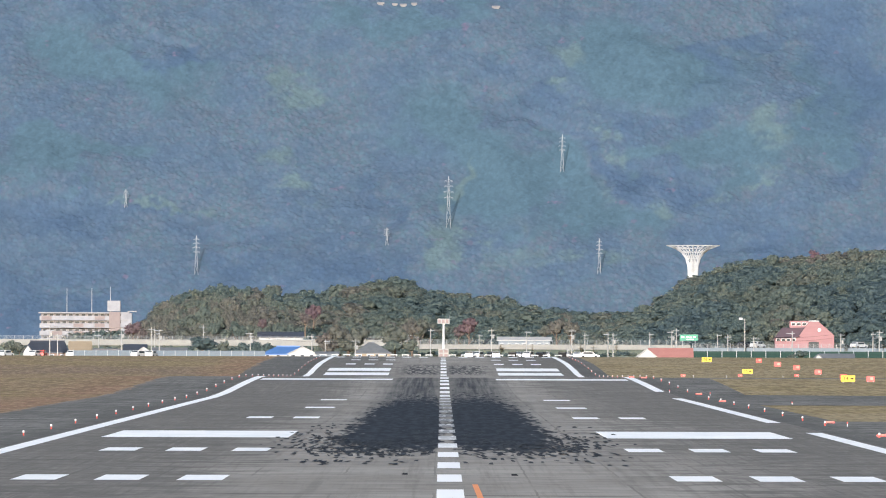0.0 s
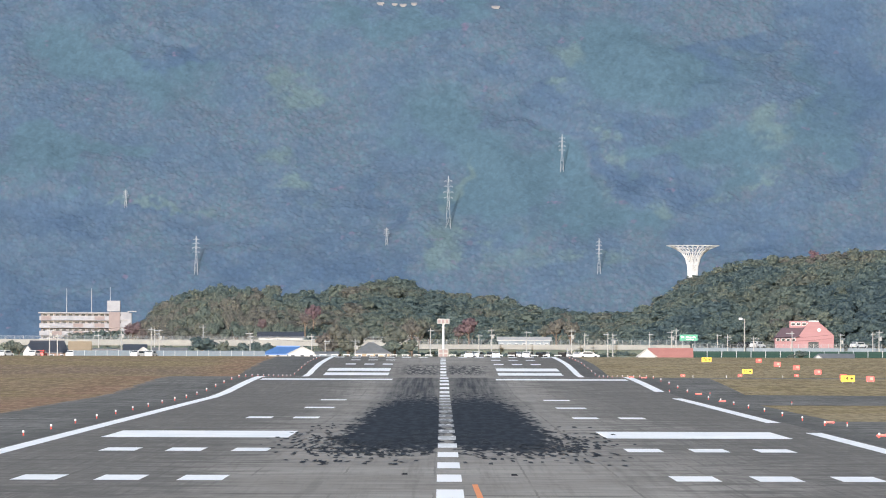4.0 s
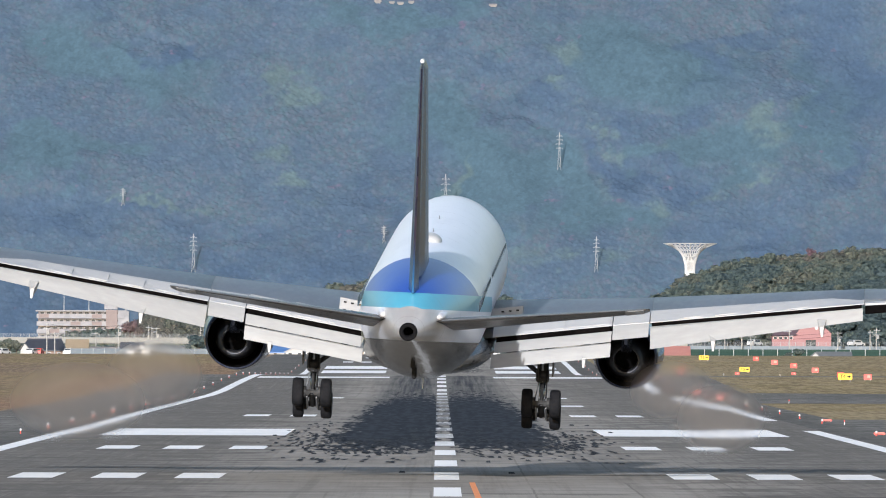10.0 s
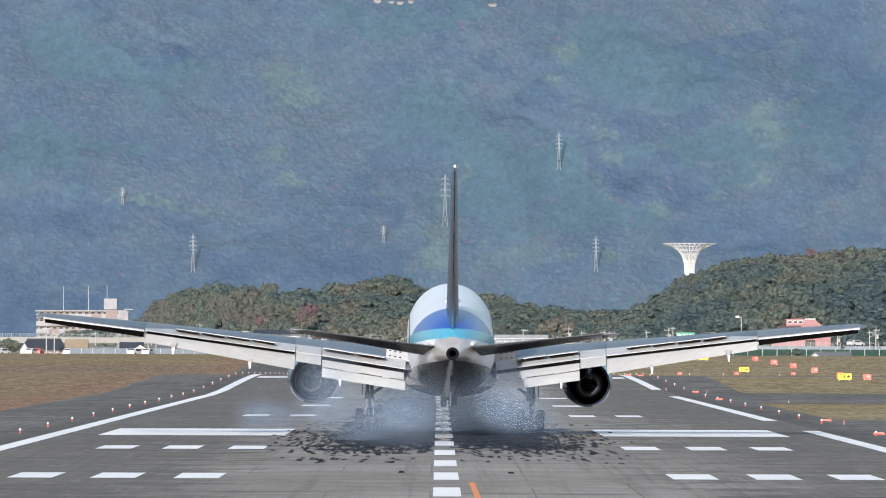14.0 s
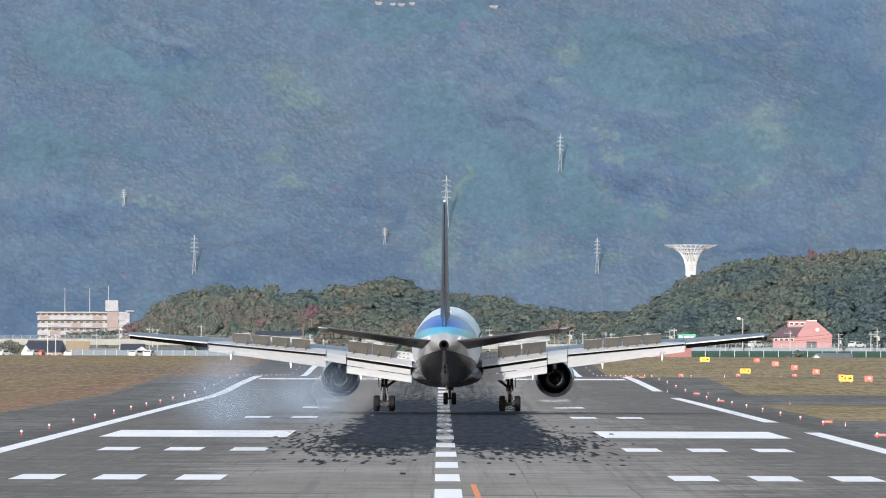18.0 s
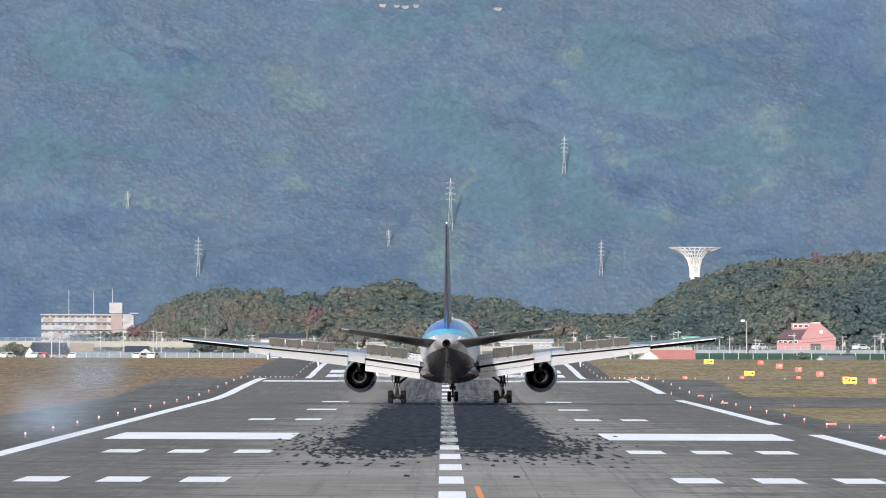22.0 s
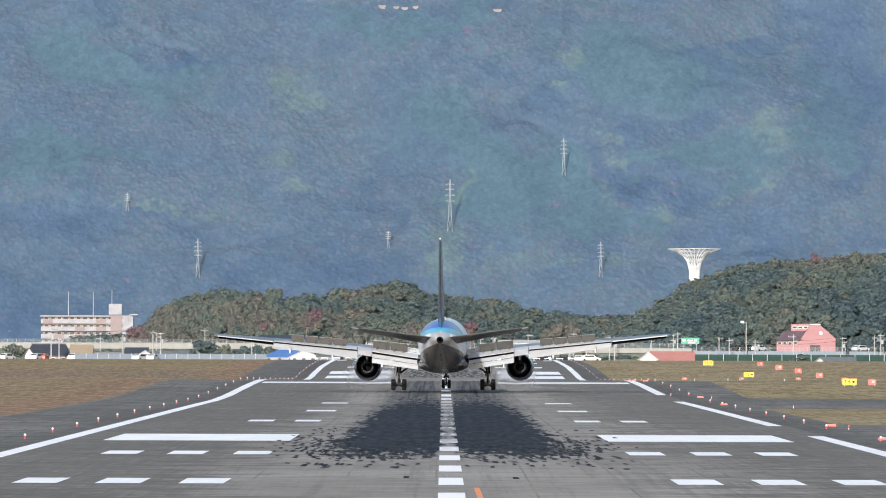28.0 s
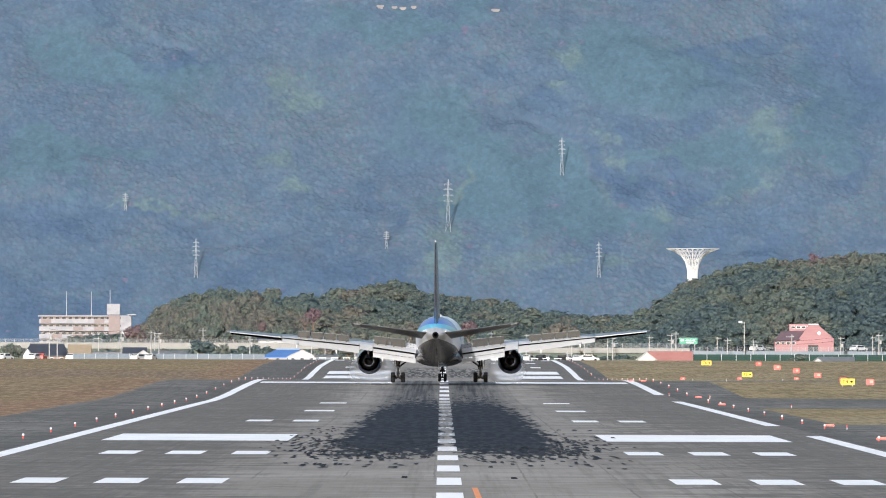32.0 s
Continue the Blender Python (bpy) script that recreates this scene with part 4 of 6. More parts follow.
# woods of one kind, and gullies painted dark for shade: east, height, half-width, half-height, lean in degrees
CEDAR = ((-97.0, 92.0, 27.0, 9.0, -22.0), (12.0, 66.0, 30.0, 12.0, -28.0), (34.0, 50.0, 34.0, 9.0, -18.0), (58.0, 93.0, 30.0, 12.0, -8.0), (92.0, 66.0, 22.0, 8.0, 12.0), (124.0, 78.0, 12.0, 16.0, 20.0), (-14.0, 108.0, 18.0, 6.0, 0.0), (-118.0, 62.0, 18.0, 5.0, 8.0))
BAMBOO = ((30.0, 86.0, 9.0, 8.0, -40.0), (54.0, 71.0, 13.0, 3.5, -30.0), (70.0, 65.0, 6.0, 5.0, 10.0), (15.0, 38.0, 13.0, 8.0, -20.0), (108.0, 76.0, 8.0, 7.0, 30.0), (-50.0, 58.0, 9.0, 5.0, -35.0), (-48.0, 83.0, 5.0, 8.0, 0.0), (62.0, 49.0, 9.0, 3.0, -20.0), (-96.0, 47.0, 16.0, 2.0, 6.0), (95.0, 56.0, 12.0, 3.0, 16.0), (36.0, 28.0, 12.0, 4.0, 0.0), (8.0, 55.0, 3.0, 8.0, 0.0))
GULLY = ((22.0, 80.0, 22.0, 4.0, -24.0), (62.0, 58.0, 26.0, 4.5, -16.0), (96.0, 96.0, 20.0, 4.0, 24.0), (78.0, 76.0, 14.0, 5.0, 30.0), (-90.0, 98.0, 14.0, 3.0, -28.0), (-118.0, 44.0, 30.0, 5.0, -3.0), (-70.0, 37.0, 26.0, 5.0, -4.0), (-20.0, 47.0, 10.0, 7.0, -50.0), (118.0, 106.0, 22.0, 7.0, 12.0), (128.0, 58.0, 14.0, 6.0, 25.0), (-28.0, 30.0, 18.0, 5.0, 0.0), (88.0, 36.0, 22.0, 5.0, 8.0), (-122.0, 16.0, 36.0, 13.0, 0.0), (-62.0, 24.0, 22.0, 6.0, 0.0), (130.0, 90.0, 14.0, 22.0, 20.0))


def within(woods, x, z, soft):
    """How far a place lies inside one of the woods, 0 to 1."""
    out = np.zeros_like(x)
    for cx, cz, a, b, lean in woods:
        q = radians(lean)
        u, v = (x - cx) * math.cos(q) + (z - cz) * math.sin(q), (z - cz) * math.cos(q) - (x - cx) * math.sin(q)
        out = np.maximum(out, 1.3 - np.sqrt((u / a) ** 2 + (v / b) ** 2))
    return np.clip(out * soft, 0, 1)


def slope_height(x, u):
    """Height of the bare slope; u runs from its foot to its top."""
    y = SLOPE_FOOT + u * SLOPE_DEPTH
    rising = np.minimum(1, u * 3)
    spur = fractal((x * 0.9 + y * 0.1) / 44 + 3, (y - x * 0.3) / 82, 3, 3)
    fold = 0.5 - np.abs(fractal((x + y * 0.15) / 24, (y - x * 0.4) / 38, 8, 2))
    z = 2 + u * 150
    clump = fractal(x / 3.4, y / 4.2, 19, 3, 0.6)
    return z + 0.2 * clump * rising + (5.0 * spur + 1.6 * fold) * rising - 1.0 * within(GULLY, x + 9 * fractal(x / 14, z / 9, 44, 3), z + 7 * fractal(x / 12, z / 8, 45, 3), 0.8) * rising


def hazed_forest_colour(x, z, chance, other):
    """Leaf colours with blue haze mixed in, by the kind of wood: mixed broad-leaved, planted cedar, bamboo, and gully
    growth painted darker for its shade.
    """
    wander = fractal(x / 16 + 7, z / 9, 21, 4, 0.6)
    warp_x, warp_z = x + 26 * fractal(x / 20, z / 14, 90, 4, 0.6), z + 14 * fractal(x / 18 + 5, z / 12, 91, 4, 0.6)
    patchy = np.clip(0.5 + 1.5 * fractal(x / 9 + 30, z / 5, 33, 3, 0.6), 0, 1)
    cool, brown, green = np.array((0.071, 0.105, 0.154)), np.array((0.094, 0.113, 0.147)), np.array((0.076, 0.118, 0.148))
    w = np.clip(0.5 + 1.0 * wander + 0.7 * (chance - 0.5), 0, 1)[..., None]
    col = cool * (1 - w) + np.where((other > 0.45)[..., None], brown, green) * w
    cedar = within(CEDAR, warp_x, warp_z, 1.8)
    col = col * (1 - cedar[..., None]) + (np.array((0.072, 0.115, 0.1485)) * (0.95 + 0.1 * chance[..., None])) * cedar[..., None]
    # gully tint carries the shade of the valleys in the leaf colour
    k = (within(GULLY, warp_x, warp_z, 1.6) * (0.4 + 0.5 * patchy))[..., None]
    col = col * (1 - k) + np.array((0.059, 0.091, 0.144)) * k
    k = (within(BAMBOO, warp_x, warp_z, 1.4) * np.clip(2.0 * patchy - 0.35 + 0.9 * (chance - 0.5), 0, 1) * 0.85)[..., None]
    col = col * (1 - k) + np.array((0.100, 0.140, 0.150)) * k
    # the last factor pushes every tone further towards haze blue
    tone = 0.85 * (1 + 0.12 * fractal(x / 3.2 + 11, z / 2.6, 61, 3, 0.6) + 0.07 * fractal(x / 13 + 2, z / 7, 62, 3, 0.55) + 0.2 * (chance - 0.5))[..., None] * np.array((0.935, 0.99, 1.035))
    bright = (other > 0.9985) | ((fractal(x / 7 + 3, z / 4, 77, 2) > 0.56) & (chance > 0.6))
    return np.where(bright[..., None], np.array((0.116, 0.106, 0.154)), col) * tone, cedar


# the wooded slope: low rounded crowns close together, smaller and smoother where cedar is planted
mx, mu = np.linspace(-152, 152, 820), np.linspace(0, 0.86, 520)
MX, MU = np.meshgrid(mx, mu)
MY = SLOPE_FOOT + MU * SLOPE_DEPTH
MZ = slope_height(MX, MU)
d_big, who_big = cells(MX / 1.25, MY / 1.7, 12)
d_small, who_small = cells(MX / 0.75, MY / 1.05, 13)
leaf, cedar = hazed_forest_colour(MX, MZ, who_big, (who_big * 37.0) % 1)
fine_leaf = hazed_forest_colour(MX, MZ, who_small, (who_small * 41.0) % 1)[0]
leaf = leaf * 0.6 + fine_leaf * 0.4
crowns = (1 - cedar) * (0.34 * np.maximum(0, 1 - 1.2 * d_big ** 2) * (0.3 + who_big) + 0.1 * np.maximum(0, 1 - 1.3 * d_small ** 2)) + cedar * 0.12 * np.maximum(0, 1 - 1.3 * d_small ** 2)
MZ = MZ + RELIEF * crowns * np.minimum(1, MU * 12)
mountain = from_arrays("mountain", np.stack([MX, MY, MZ], -1).reshape(-1, 3), grid_faces(820, 520), HAZED_FOREST, smooth=True)
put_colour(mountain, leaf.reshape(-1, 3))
tagged(mountain, "steep mountainside of autumn forest, coloured blue by painted-in haze", "mountain", kind="structure")
mback = from_arrays("mountain_flank", np.array([(-3000, 4740, 0), (3000, 4740, 0), (3000, 4790, 200), (-3000, 4790, 200.0)]), np.array([[0, 1, 2, 3]]), HAZED_FOREST)
# one flat colour, blue with the same painted haze
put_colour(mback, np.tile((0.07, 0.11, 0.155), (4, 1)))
tagged(mback, "farther wooded mountain", "mountain", kind="structure")


def mountain_foot(x, z):
    """The distance at which the slope stands at height z above the point x."""
    i = np.argmin(np.abs(mx - x))
    j = np.argmax(MZ[:, i] > z)
    return float(MY[j, i])


# ---- wooded hills at the mountain's foot ----


def canopy_material():
    m, nt, p, c = blank("hazed_canopy")
    a = nt.nodes.new("ShaderNodeAttribute")
    a.attribute_name = "tint"
    r = nt.nodes.new("ShaderNodeValToRGB")
    # leaf tones lifted and shifted to blue-grey, with the air's haze painted in
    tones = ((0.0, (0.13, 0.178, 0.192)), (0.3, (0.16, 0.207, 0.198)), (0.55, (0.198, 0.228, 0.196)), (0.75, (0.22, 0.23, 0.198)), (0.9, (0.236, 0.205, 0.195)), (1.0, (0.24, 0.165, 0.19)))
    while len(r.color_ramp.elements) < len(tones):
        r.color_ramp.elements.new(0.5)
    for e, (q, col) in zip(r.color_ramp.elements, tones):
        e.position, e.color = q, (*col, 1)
    nt.links.new(a.outputs["Fac"], r.inputs[0])
    g = nt.nodes.new("ShaderNodeNewGeometry")
    h = nt.nodes.new("ShaderNodeHueSaturation")
    nt.links.new(calc(nt, "MULTIPLY_ADD", g.outputs["Random Per Island"], 0.16, 0.93), h.inputs["Value"])
    nt.links.new(r.outputs[0], h.inputs["Color"])
    nt.links.new(h.outputs[0], p.inputs["Base Color"])
    p.inputs["Roughness"].default_value = 1.0
    p.inputs["Specular IOR Level"].default_value = 0.0
    # leaves let light through
    thin = nt.nodes.new("ShaderNodeBsdfTranslucent")
    nt.links.new(h.outputs[0], thin.inputs["Color"])
    both = nt.nodes.new("ShaderNodeMixShader")
    both.inputs[0].default_value = 0.68
    nt.links.new(p.outputs[0], both.inputs[1])
    nt.links.new(thin.outputs[0], both.inputs[2])
    out = [n for n in nt.nodes if n.type == "OUTPUT_MATERIAL"][0]
    nt.links.new(both.outputs[0], out.inputs["Surface"])
    return m


HAZED_CANOPY = canopy_material()
rng = np.random.RandomState(5)


def crown_shape(lobes, leaves, size):
    """A crown of unit radius: rounded boughs, with leaf sprays laid over them. Points and triangles."""
    cs, rs = [(0, 0, 0.05)], [0.66]
    for k in range(lobes):
        a, e = 2 * math.pi * k / lobes + rng.rand(), rng.rand() * 1.3 - 0.3
        cs.append((0.58 * math.cos(a) * math.cos(e), 0.58 * math.sin(a) * math.cos(e), 0.08 + 0.6 * math.sin(e)))
        rs.append(0.3 + 0.2 * rng.rand())
    bm = bmesh.new()
    for c, r in zip(cs, rs):
        made = bmesh.ops.create_icosphere(bm, subdivisions=1, radius=1.0)["verts"]
        for v in made:
            v.co = Vector(c) + v.co * r * (0.6 + 0.22 * rng.rand())
    bm.verts.index_update()
    pts = np.array([v.co for v in bm.verts])
    tri = np.array([[v.index for v in f.verts] for f in bm.faces if f.calc_center_median().z > -0.5])
    bm.free()
    cs, rs = np.array(cs), np.array(rs)
    k = rng.choice(len(rs), leaves, p=rs ** 2 / (rs ** 2).sum())
    n = rng.randn(leaves, 3)
    n /= np.linalg.norm(n, axis=1)[:, None]
    n[:, 2] = np.where(n[:, 2] < -0.3, -n[:, 2], n[:, 2])
    pos = cs[k] + n * (rs[k] * (0.76 + 0.36 * rng.rand(leaves)))[:, None]
    t = n + 0.26 * rng.randn(leaves, 3)
    t /= np.linalg.norm(t, axis=1)[:, None]
    u = np.cross(t, rng.randn(leaves, 3))
    u /= np.linalg.norm(u, axis=1)[:, None]
    v = np.cross(t, u)
    s = size * (0.6 + 0.8 * rng.rand(leaves))[:, None]
    u, v = u * s, v * s * 0.8
    quads = np.stack([pos - u - v, pos + u - v * 0.6, pos + u * 0.8 + v, pos - u * 0.7 + v * 0.9], 1).reshape(-1, 3)
    q = len(pts) + 4 * np.arange(leaves)[:, None]
    return np.concatenate([pts, quads]), np.concatenate([tri, q + np.array((0, 1, 2)), q + np.array((0, 2, 3))])


CROWNS = [crown_shape(rng.randint(5, 8), 230, 0.105) for _ in range(9)]


def wood(name, label, spots, parent=None):
    """A wood as one body of crowns and trunks; spots: x, y, foot, height, crown radius, tint, and how much taller than wide."""
    vs, fs, ts, base = [], [], [], 0
    for x, y, z, h, r, tint, *lank in spots:
        pts, tri = CROWNS[rng.randint(len(CROWNS))]
        a = rng.rand() * 6.283
        R = np.array(((math.cos(a), -math.sin(a), 0), (math.sin(a), math.cos(a), 0), (0, 0, 1)))
        sc = np.array((r, r, min(h * 0.5, r * (lank[0] if lank else 1.1))))
        at = np.array((x, y, z + h - sc[2] * 0.95))
        stem = np.array([(x - 0.15, y, z - 1), (x + 0.15, y, z - 1), (x, y, z + h * 0.6)])
        vs += [(pts @ R.T) * sc + at, stem]
        fs += [tri + base, np.array([(0, 1, 2)]) + base + len(pts)]
        ts += [np.full(len(pts), tint), np.full(3, 0.75)]
        base += len(pts) + 3
    ob = from_arrays(name, np.concatenate(vs), np.concatenate(fs), HAZED_CANOPY, parent)
    at = ob.data.attributes.new("tint", "FLOAT", "POINT")
    at.data.foreach_set("value", np.concatenate(ts).astype(np.float32))
    if label:
        tagged(ob, label, "trees", kind="stuff")
    return ob


UNDERGROWTH = surface("undergrowth", (0.06, 0.078, 0.07), (0.1, 0.11, 0.09), 0.3, 0.95, spec=0.1)


def hill(name, label, crest_x, crest_z, y0, y1, spacing, tint):
    """Rising ground with a wood on it, whose treetops follow the crest."""
    xs = np.linspace(crest_x[0], crest_x[-1], 60)
    ys = np.linspace(y0, y1 + 60, 30)
    X, Y = np.meshgrid(xs, ys)

    def height(x, y):
        top = np.interp(x, crest_x, crest_z) - 5.3
        t = np.clip((y - y0) / (y1 - y0), 0, 1)
        return 1.2 + np.maximum(top - 1.2, 0.2) * (t * (1.55 - 0.55 * t)) ** 0.9

    ob = from_arrays(name, np.stack([X, Y, height(X, Y)], -1).reshape(-1, 3), grid_faces(60, 30), UNDERGROWTH, smooth=True)
    tagged(ob, label, "hill", kind="structure")
    spots = []
    y = y0 + 2
    while y < y1 + 8:
        x = crest_x[0] + rng.rand() * spacing
        while x < crest_x[-1]:
            px, py = x + rng.randn() * spacing * 0.25, y + rng.randn() * spacing * 0.3
            r = spacing * (0.45 + 0.5 * rng.rand() + (0.6 if rng.rand() < 0.2 else 0))
            h = 4.2 + 0.7 * rng.randn() + 0.8 * (rng.rand() < 0.15)
            lank = 1.0
            if name == "hill_middle" and px < -41 + 3 * rng.randn():
                # feathery bamboo
                r, h, lank = r * 0.7, h + 0.4, 1.8
            spots.append((px, py, float(height(px, py)), max(2.6, h), r, tint(px, py), lank))
            x += spacing
        y += spacing * 1.15
    wood("wood", "mixed evergreen and autumn wood on the hill", spots)


def mixed(px, py):
    n = float(noise.noise(Vector((px * 0.045, py * 0.03, 1.7))))
    t = 0.2 + 0.6 * n + 0.36 * rng.rand()
    if rng.rand() < 0.07:
        t += 0.3
    return float(np.clip(t, 0, 0.88))


def left_mix(px, py):
    return min(0.8, mixed(px, py) + (0.26 if px < -44.14 else 0.0) + (0.1 if py < 3740 else 0))


hill("hill_middle", "low wooded hill behind the runway's far end", [-94.0, -81.39, -71.75, -58.41, -45.06, -33.19, -21.33, -11.69, -2.05, 12.78, 24.64, 37.99, 46.89, 61.72],
     [4.47, 6.55, 15.74, 20.19, 18.41, 17.67, 20.49, 21.97, 18.41, 17.23, 14.26, 12.78, 13.22, 13.52], 3700, 3840, 3.3, left_mix)
hill("hill_right", "wooded hill beside the airfield", [42.91, 49.33, 56.45, 63.58, 76.41, 93.51, 103.49, 122.02, 144.82],
     [9.37, 13.21, 17.49, 22.19, 25.9, 27.47, 28.46, 29.32, 23.9], 3540, 3690, 3.2, lambda px, py: max(0.0, mixed(px, py) - 0.05))

# single maples and bare-leaved trees that stand out in front of the hills
SHOWN = (
    (-78.02, 3690, 1.3, 8.67, 2.51, 0.96),
    (-75.4, 3680, 1.3, 6.69, 1.62, 0.9),
    (-32.76, 3715, 7.0, 7.2, 2.5, 0.98),
    (-45.33, 3690, 1.3, 9.2, 1.63, 0.95),
    (-34.76, 3700, 6.6, 5.6, 1.9, 0.9),
    (6.46, 3640, 1.3, 9.43, 2.77, 0.97),
    (3.93, 3642, 1.3, 7.18, 1.75, 0.93),
    (-24.81, 3500, 1.3, 8.06, 2.52, 0.72),
    (-20.5, 3500, 1.3, 7.26, 2.1, 0.66),
    (-26.91, 3510, 1.3, 6.72, 1.83, 0.78),
    (-12.68, 3500, 1.3, 8.09, 2.52, 0.6),
    (-9.31, 3500, 1.3, 7.56, 2.24, 0.78),
    (-5.93, 3495, 1.3, 9.19, 3.08, 0.72),
    (-15.67, 3505, 1.3, 6.74, 1.83, 0.5),
    (-3.24, 3500, 1.3, 7.31, 2.1, 0.2),
    (28.35, 3660, 1.3, 9.52, 2.93, 0.82),
    (31.87, 3660, 1.3, 8.97, 2.64, 0.8),
    (25.6, 3670, 1.3, 8.11, 2.21, 0.76),
    (93.0, 3680, 22.72, 5.34, 1.47, 1.0),
    (95.84, 3680, 22.16, 5.05, 1.33, 0.86),
    (-49.08, 3500, 1.3, 7.71, 2.38, 0.4),
    (-51.78, 3500, 1.3, 6.64, 1.82, 0.5),
    (-23.2, 3290, 1.3, 7.4, 3.6, 0.78),
    (-21.2, 3284, 1.0, 4.6, 3.4, 0.72),
    (-25.2, 3284, 1.0, 4.2, 3.0, 0.82),
    (-11.6, 3284, 1.0, 4.4, 2.8, 0.45),
    (-7.6, 3284, 1.0, 4.6, 2.6, 0.62),
    (-19.2, 3296, 1.3, 7.0, 3.1, 0.74),
    (-26.6, 3294, 1.3, 5.6, 2.2, 0.86),
    (-10.8, 3292, 1.3, 7.2, 3.0, 0.7),
    (-7.0, 3298, 1.3, 8.8, 2.4, 0.82))


def lone_tree(x, y, foot, h, r, tint):
    t = thing("tree", "autumn-coloured broad-leaved tree before the wood" if tint > 0.6 else "dark evergreen tree before the wood", "tree", (x, y, foot), group="single trees")
    bm = bmesh.new()
    tube(bm, (0, 0, -0.6), (0, 0, h * 0.6), r * 0.12, r * 0.06, 8)
    for k in range(4):
        a = k * 1.6
        tube(bm, (0, 0, h * (0.3 + 0.07 * k)), (math.cos(a) * r * 0.5, math.sin(a) * r * 0.5, h * (0.6 + 0.05 * k)), r * 0.05, r * 0.02, 6)
    part("trunk", bm, BARK, t)
    ob = wood("crown", "", [(0, 0, 0, h, r, tint)])
    ob.parent = t
    return t


for row in SHOWN:
    lone_tree(*row)

# ---- town and road beyond the runway's end ----
TILE_DARK = surface("dark_roof_tiles", (0.0252, 0.0288, 0.0396), (0.0432, 0.0468, 0.0576), 0.8, 0.5)
TILE_GREY = surface("grey_roof_tiles", (0.0864, 0.0936, 0.1008), (0.1296, 0.1368, 0.144), 0.8, 0.6)
ROOF_RED = surface("faded_red_roof", (0.27, 0.115, 0.1), (0.32, 0.15, 0.13), 0.5, 0.7)
ROOF_BLUE = surface("blue_sheet_roof", (0.0504, 0.1224, 0.3024), (0.072, 0.1584, 0.36), 0.5, 0.5)
PLASTER = surface("white_plaster", (0.3024, 0.3024, 0.2988), (0.36, 0.36, 0.3528), 0.5, 0.8)
FADED_WHITE = surface("faded_pinkish_white_paint", (0.17, 0.163, 0.165), (0.215, 0.207, 0.207), 0.4, 0.85)
TAN_WALL = surface("tan_plaster", (0.21, 0.165, 0.11), (0.25, 0.2, 0.14), 0.5, 0.85)
PINK_WALL = surface("pink_siding", (0.205, 0.1, 0.106), (0.24, 0.128, 0.132), 0.7, 0.8, stretch=(0.2, 1, 4))
PINK_ROOF = surface("purple_brown_roof", (0.072, 0.0504, 0.0612), (0.108, 0.072, 0.0828), 0.6, 0.6)
BRICK_BROWN = surface("brown_tile_wall", (0.1728, 0.1152, 0.0936), (0.216, 0.1512, 0.1224), 1.2, 0.8)
GREEN_NET = surface("dark_green_screen", (0.0144, 0.0324, 0.0288), (0.0252, 0.0468, 0.0396), 0.2, 0.9, spec=0.1)
FENCE_GREY = surface("grey_blue_fence_panel", (0.0936, 0.1188, 0.144), (0.1368, 0.162, 0.1872), 0.3, 0.7)
FENCE_BLUE = surface("blue_grey_mesh_panel", (0.065, 0.086, 0.108), (0.1, 0.124, 0.148), 0.3, 0.7)
GREEN_SIGN = plain("green_sign_face", (0.0144, 0.1728, 0.1008), 0.5)
POLE_GREY = surface("concrete_pole", (0.216, 0.216, 0.2124), (0.2736, 0.2736, 0.2664), 0.6, 0.85)


def gabled_house(name, label, x0, x1, y, z0, eave, ridge, wall, roof, along="X", depth=9.0, gable=None, windows=0):
    """A house with thick walls, an overhanging pitched roof and windows. along: the way the ridge runs."""
    if y < 4000:
        z0 = min(z0, float(lie(y)) - 0.1)
    h = thing(name, label, "house", ((x0 + x1) / 2, y, z0))
    w, e, r, d = (x1 - x0) / 2, eave - z0, ridge - z0, depth / 2
    part("wall", slab(-w, w, -d, d, 0, e), wall, h)
    o, t = 0.35, 0.14
    if along == "X":
        for s in (-1, 1):
            bm = bmesh.new()
            loft(bm, [[(x, s * (d + o), e - 0.15), (x, 0, r), (x, 0, r + t), (x, s * (d + o), e - 0.15 + t)] for x in (-w - o, w + o)])
            part("roof", bm, roof, h)
        for s in (-1, 1):
            bm = bmesh.new()
            loft(bm, [[(s * w, -d, e), (s * w, d, e), (s * w, 0, r)], [(s * (w - 0.2), -d, e), (s * (w - 0.2), d, e), (s * (w - 0.2), 0, r)]])
            part("gable", bm, gable or wall, h)
    else:
        for s in (-1, 1):
            bm = bmesh.new()
            loft(bm, [[(s * (w + o), y2, e - 0.15), (0, y2, r), (0, y2, r + t), (s * (w + o), y2, e - 0.15 + t)] for y2 in (-d - o, d + o)])
            part("roof", bm, roof, h)
        for s in (-1, 1):
            bm = bmesh.new()
            loft(bm, [[(-w, s * d, e), (w, s * d, e), (0, s * d, r)], [(-w, s * (d - 0.2), e), (w, s * (d - 0.2), e), (0, s * (d - 0.2), r)]])
            part("gable", bm, gable or wall, h)
    for k in range(windows):
        x = -w + (k + 0.5) * 2 * w / windows
        wd = part("window", slab(x - 0.45, x + 0.45, -d - 0.04, -d + 0.05, e * 0.35, e * 0.8, 0.02), STEEL, h)
        part("pane", slab(x - 0.38, x + 0.38, -d - 0.055, -d - 0.035, e * 0.38, e * 0.77), GLASS_DARK, wd)
    return h


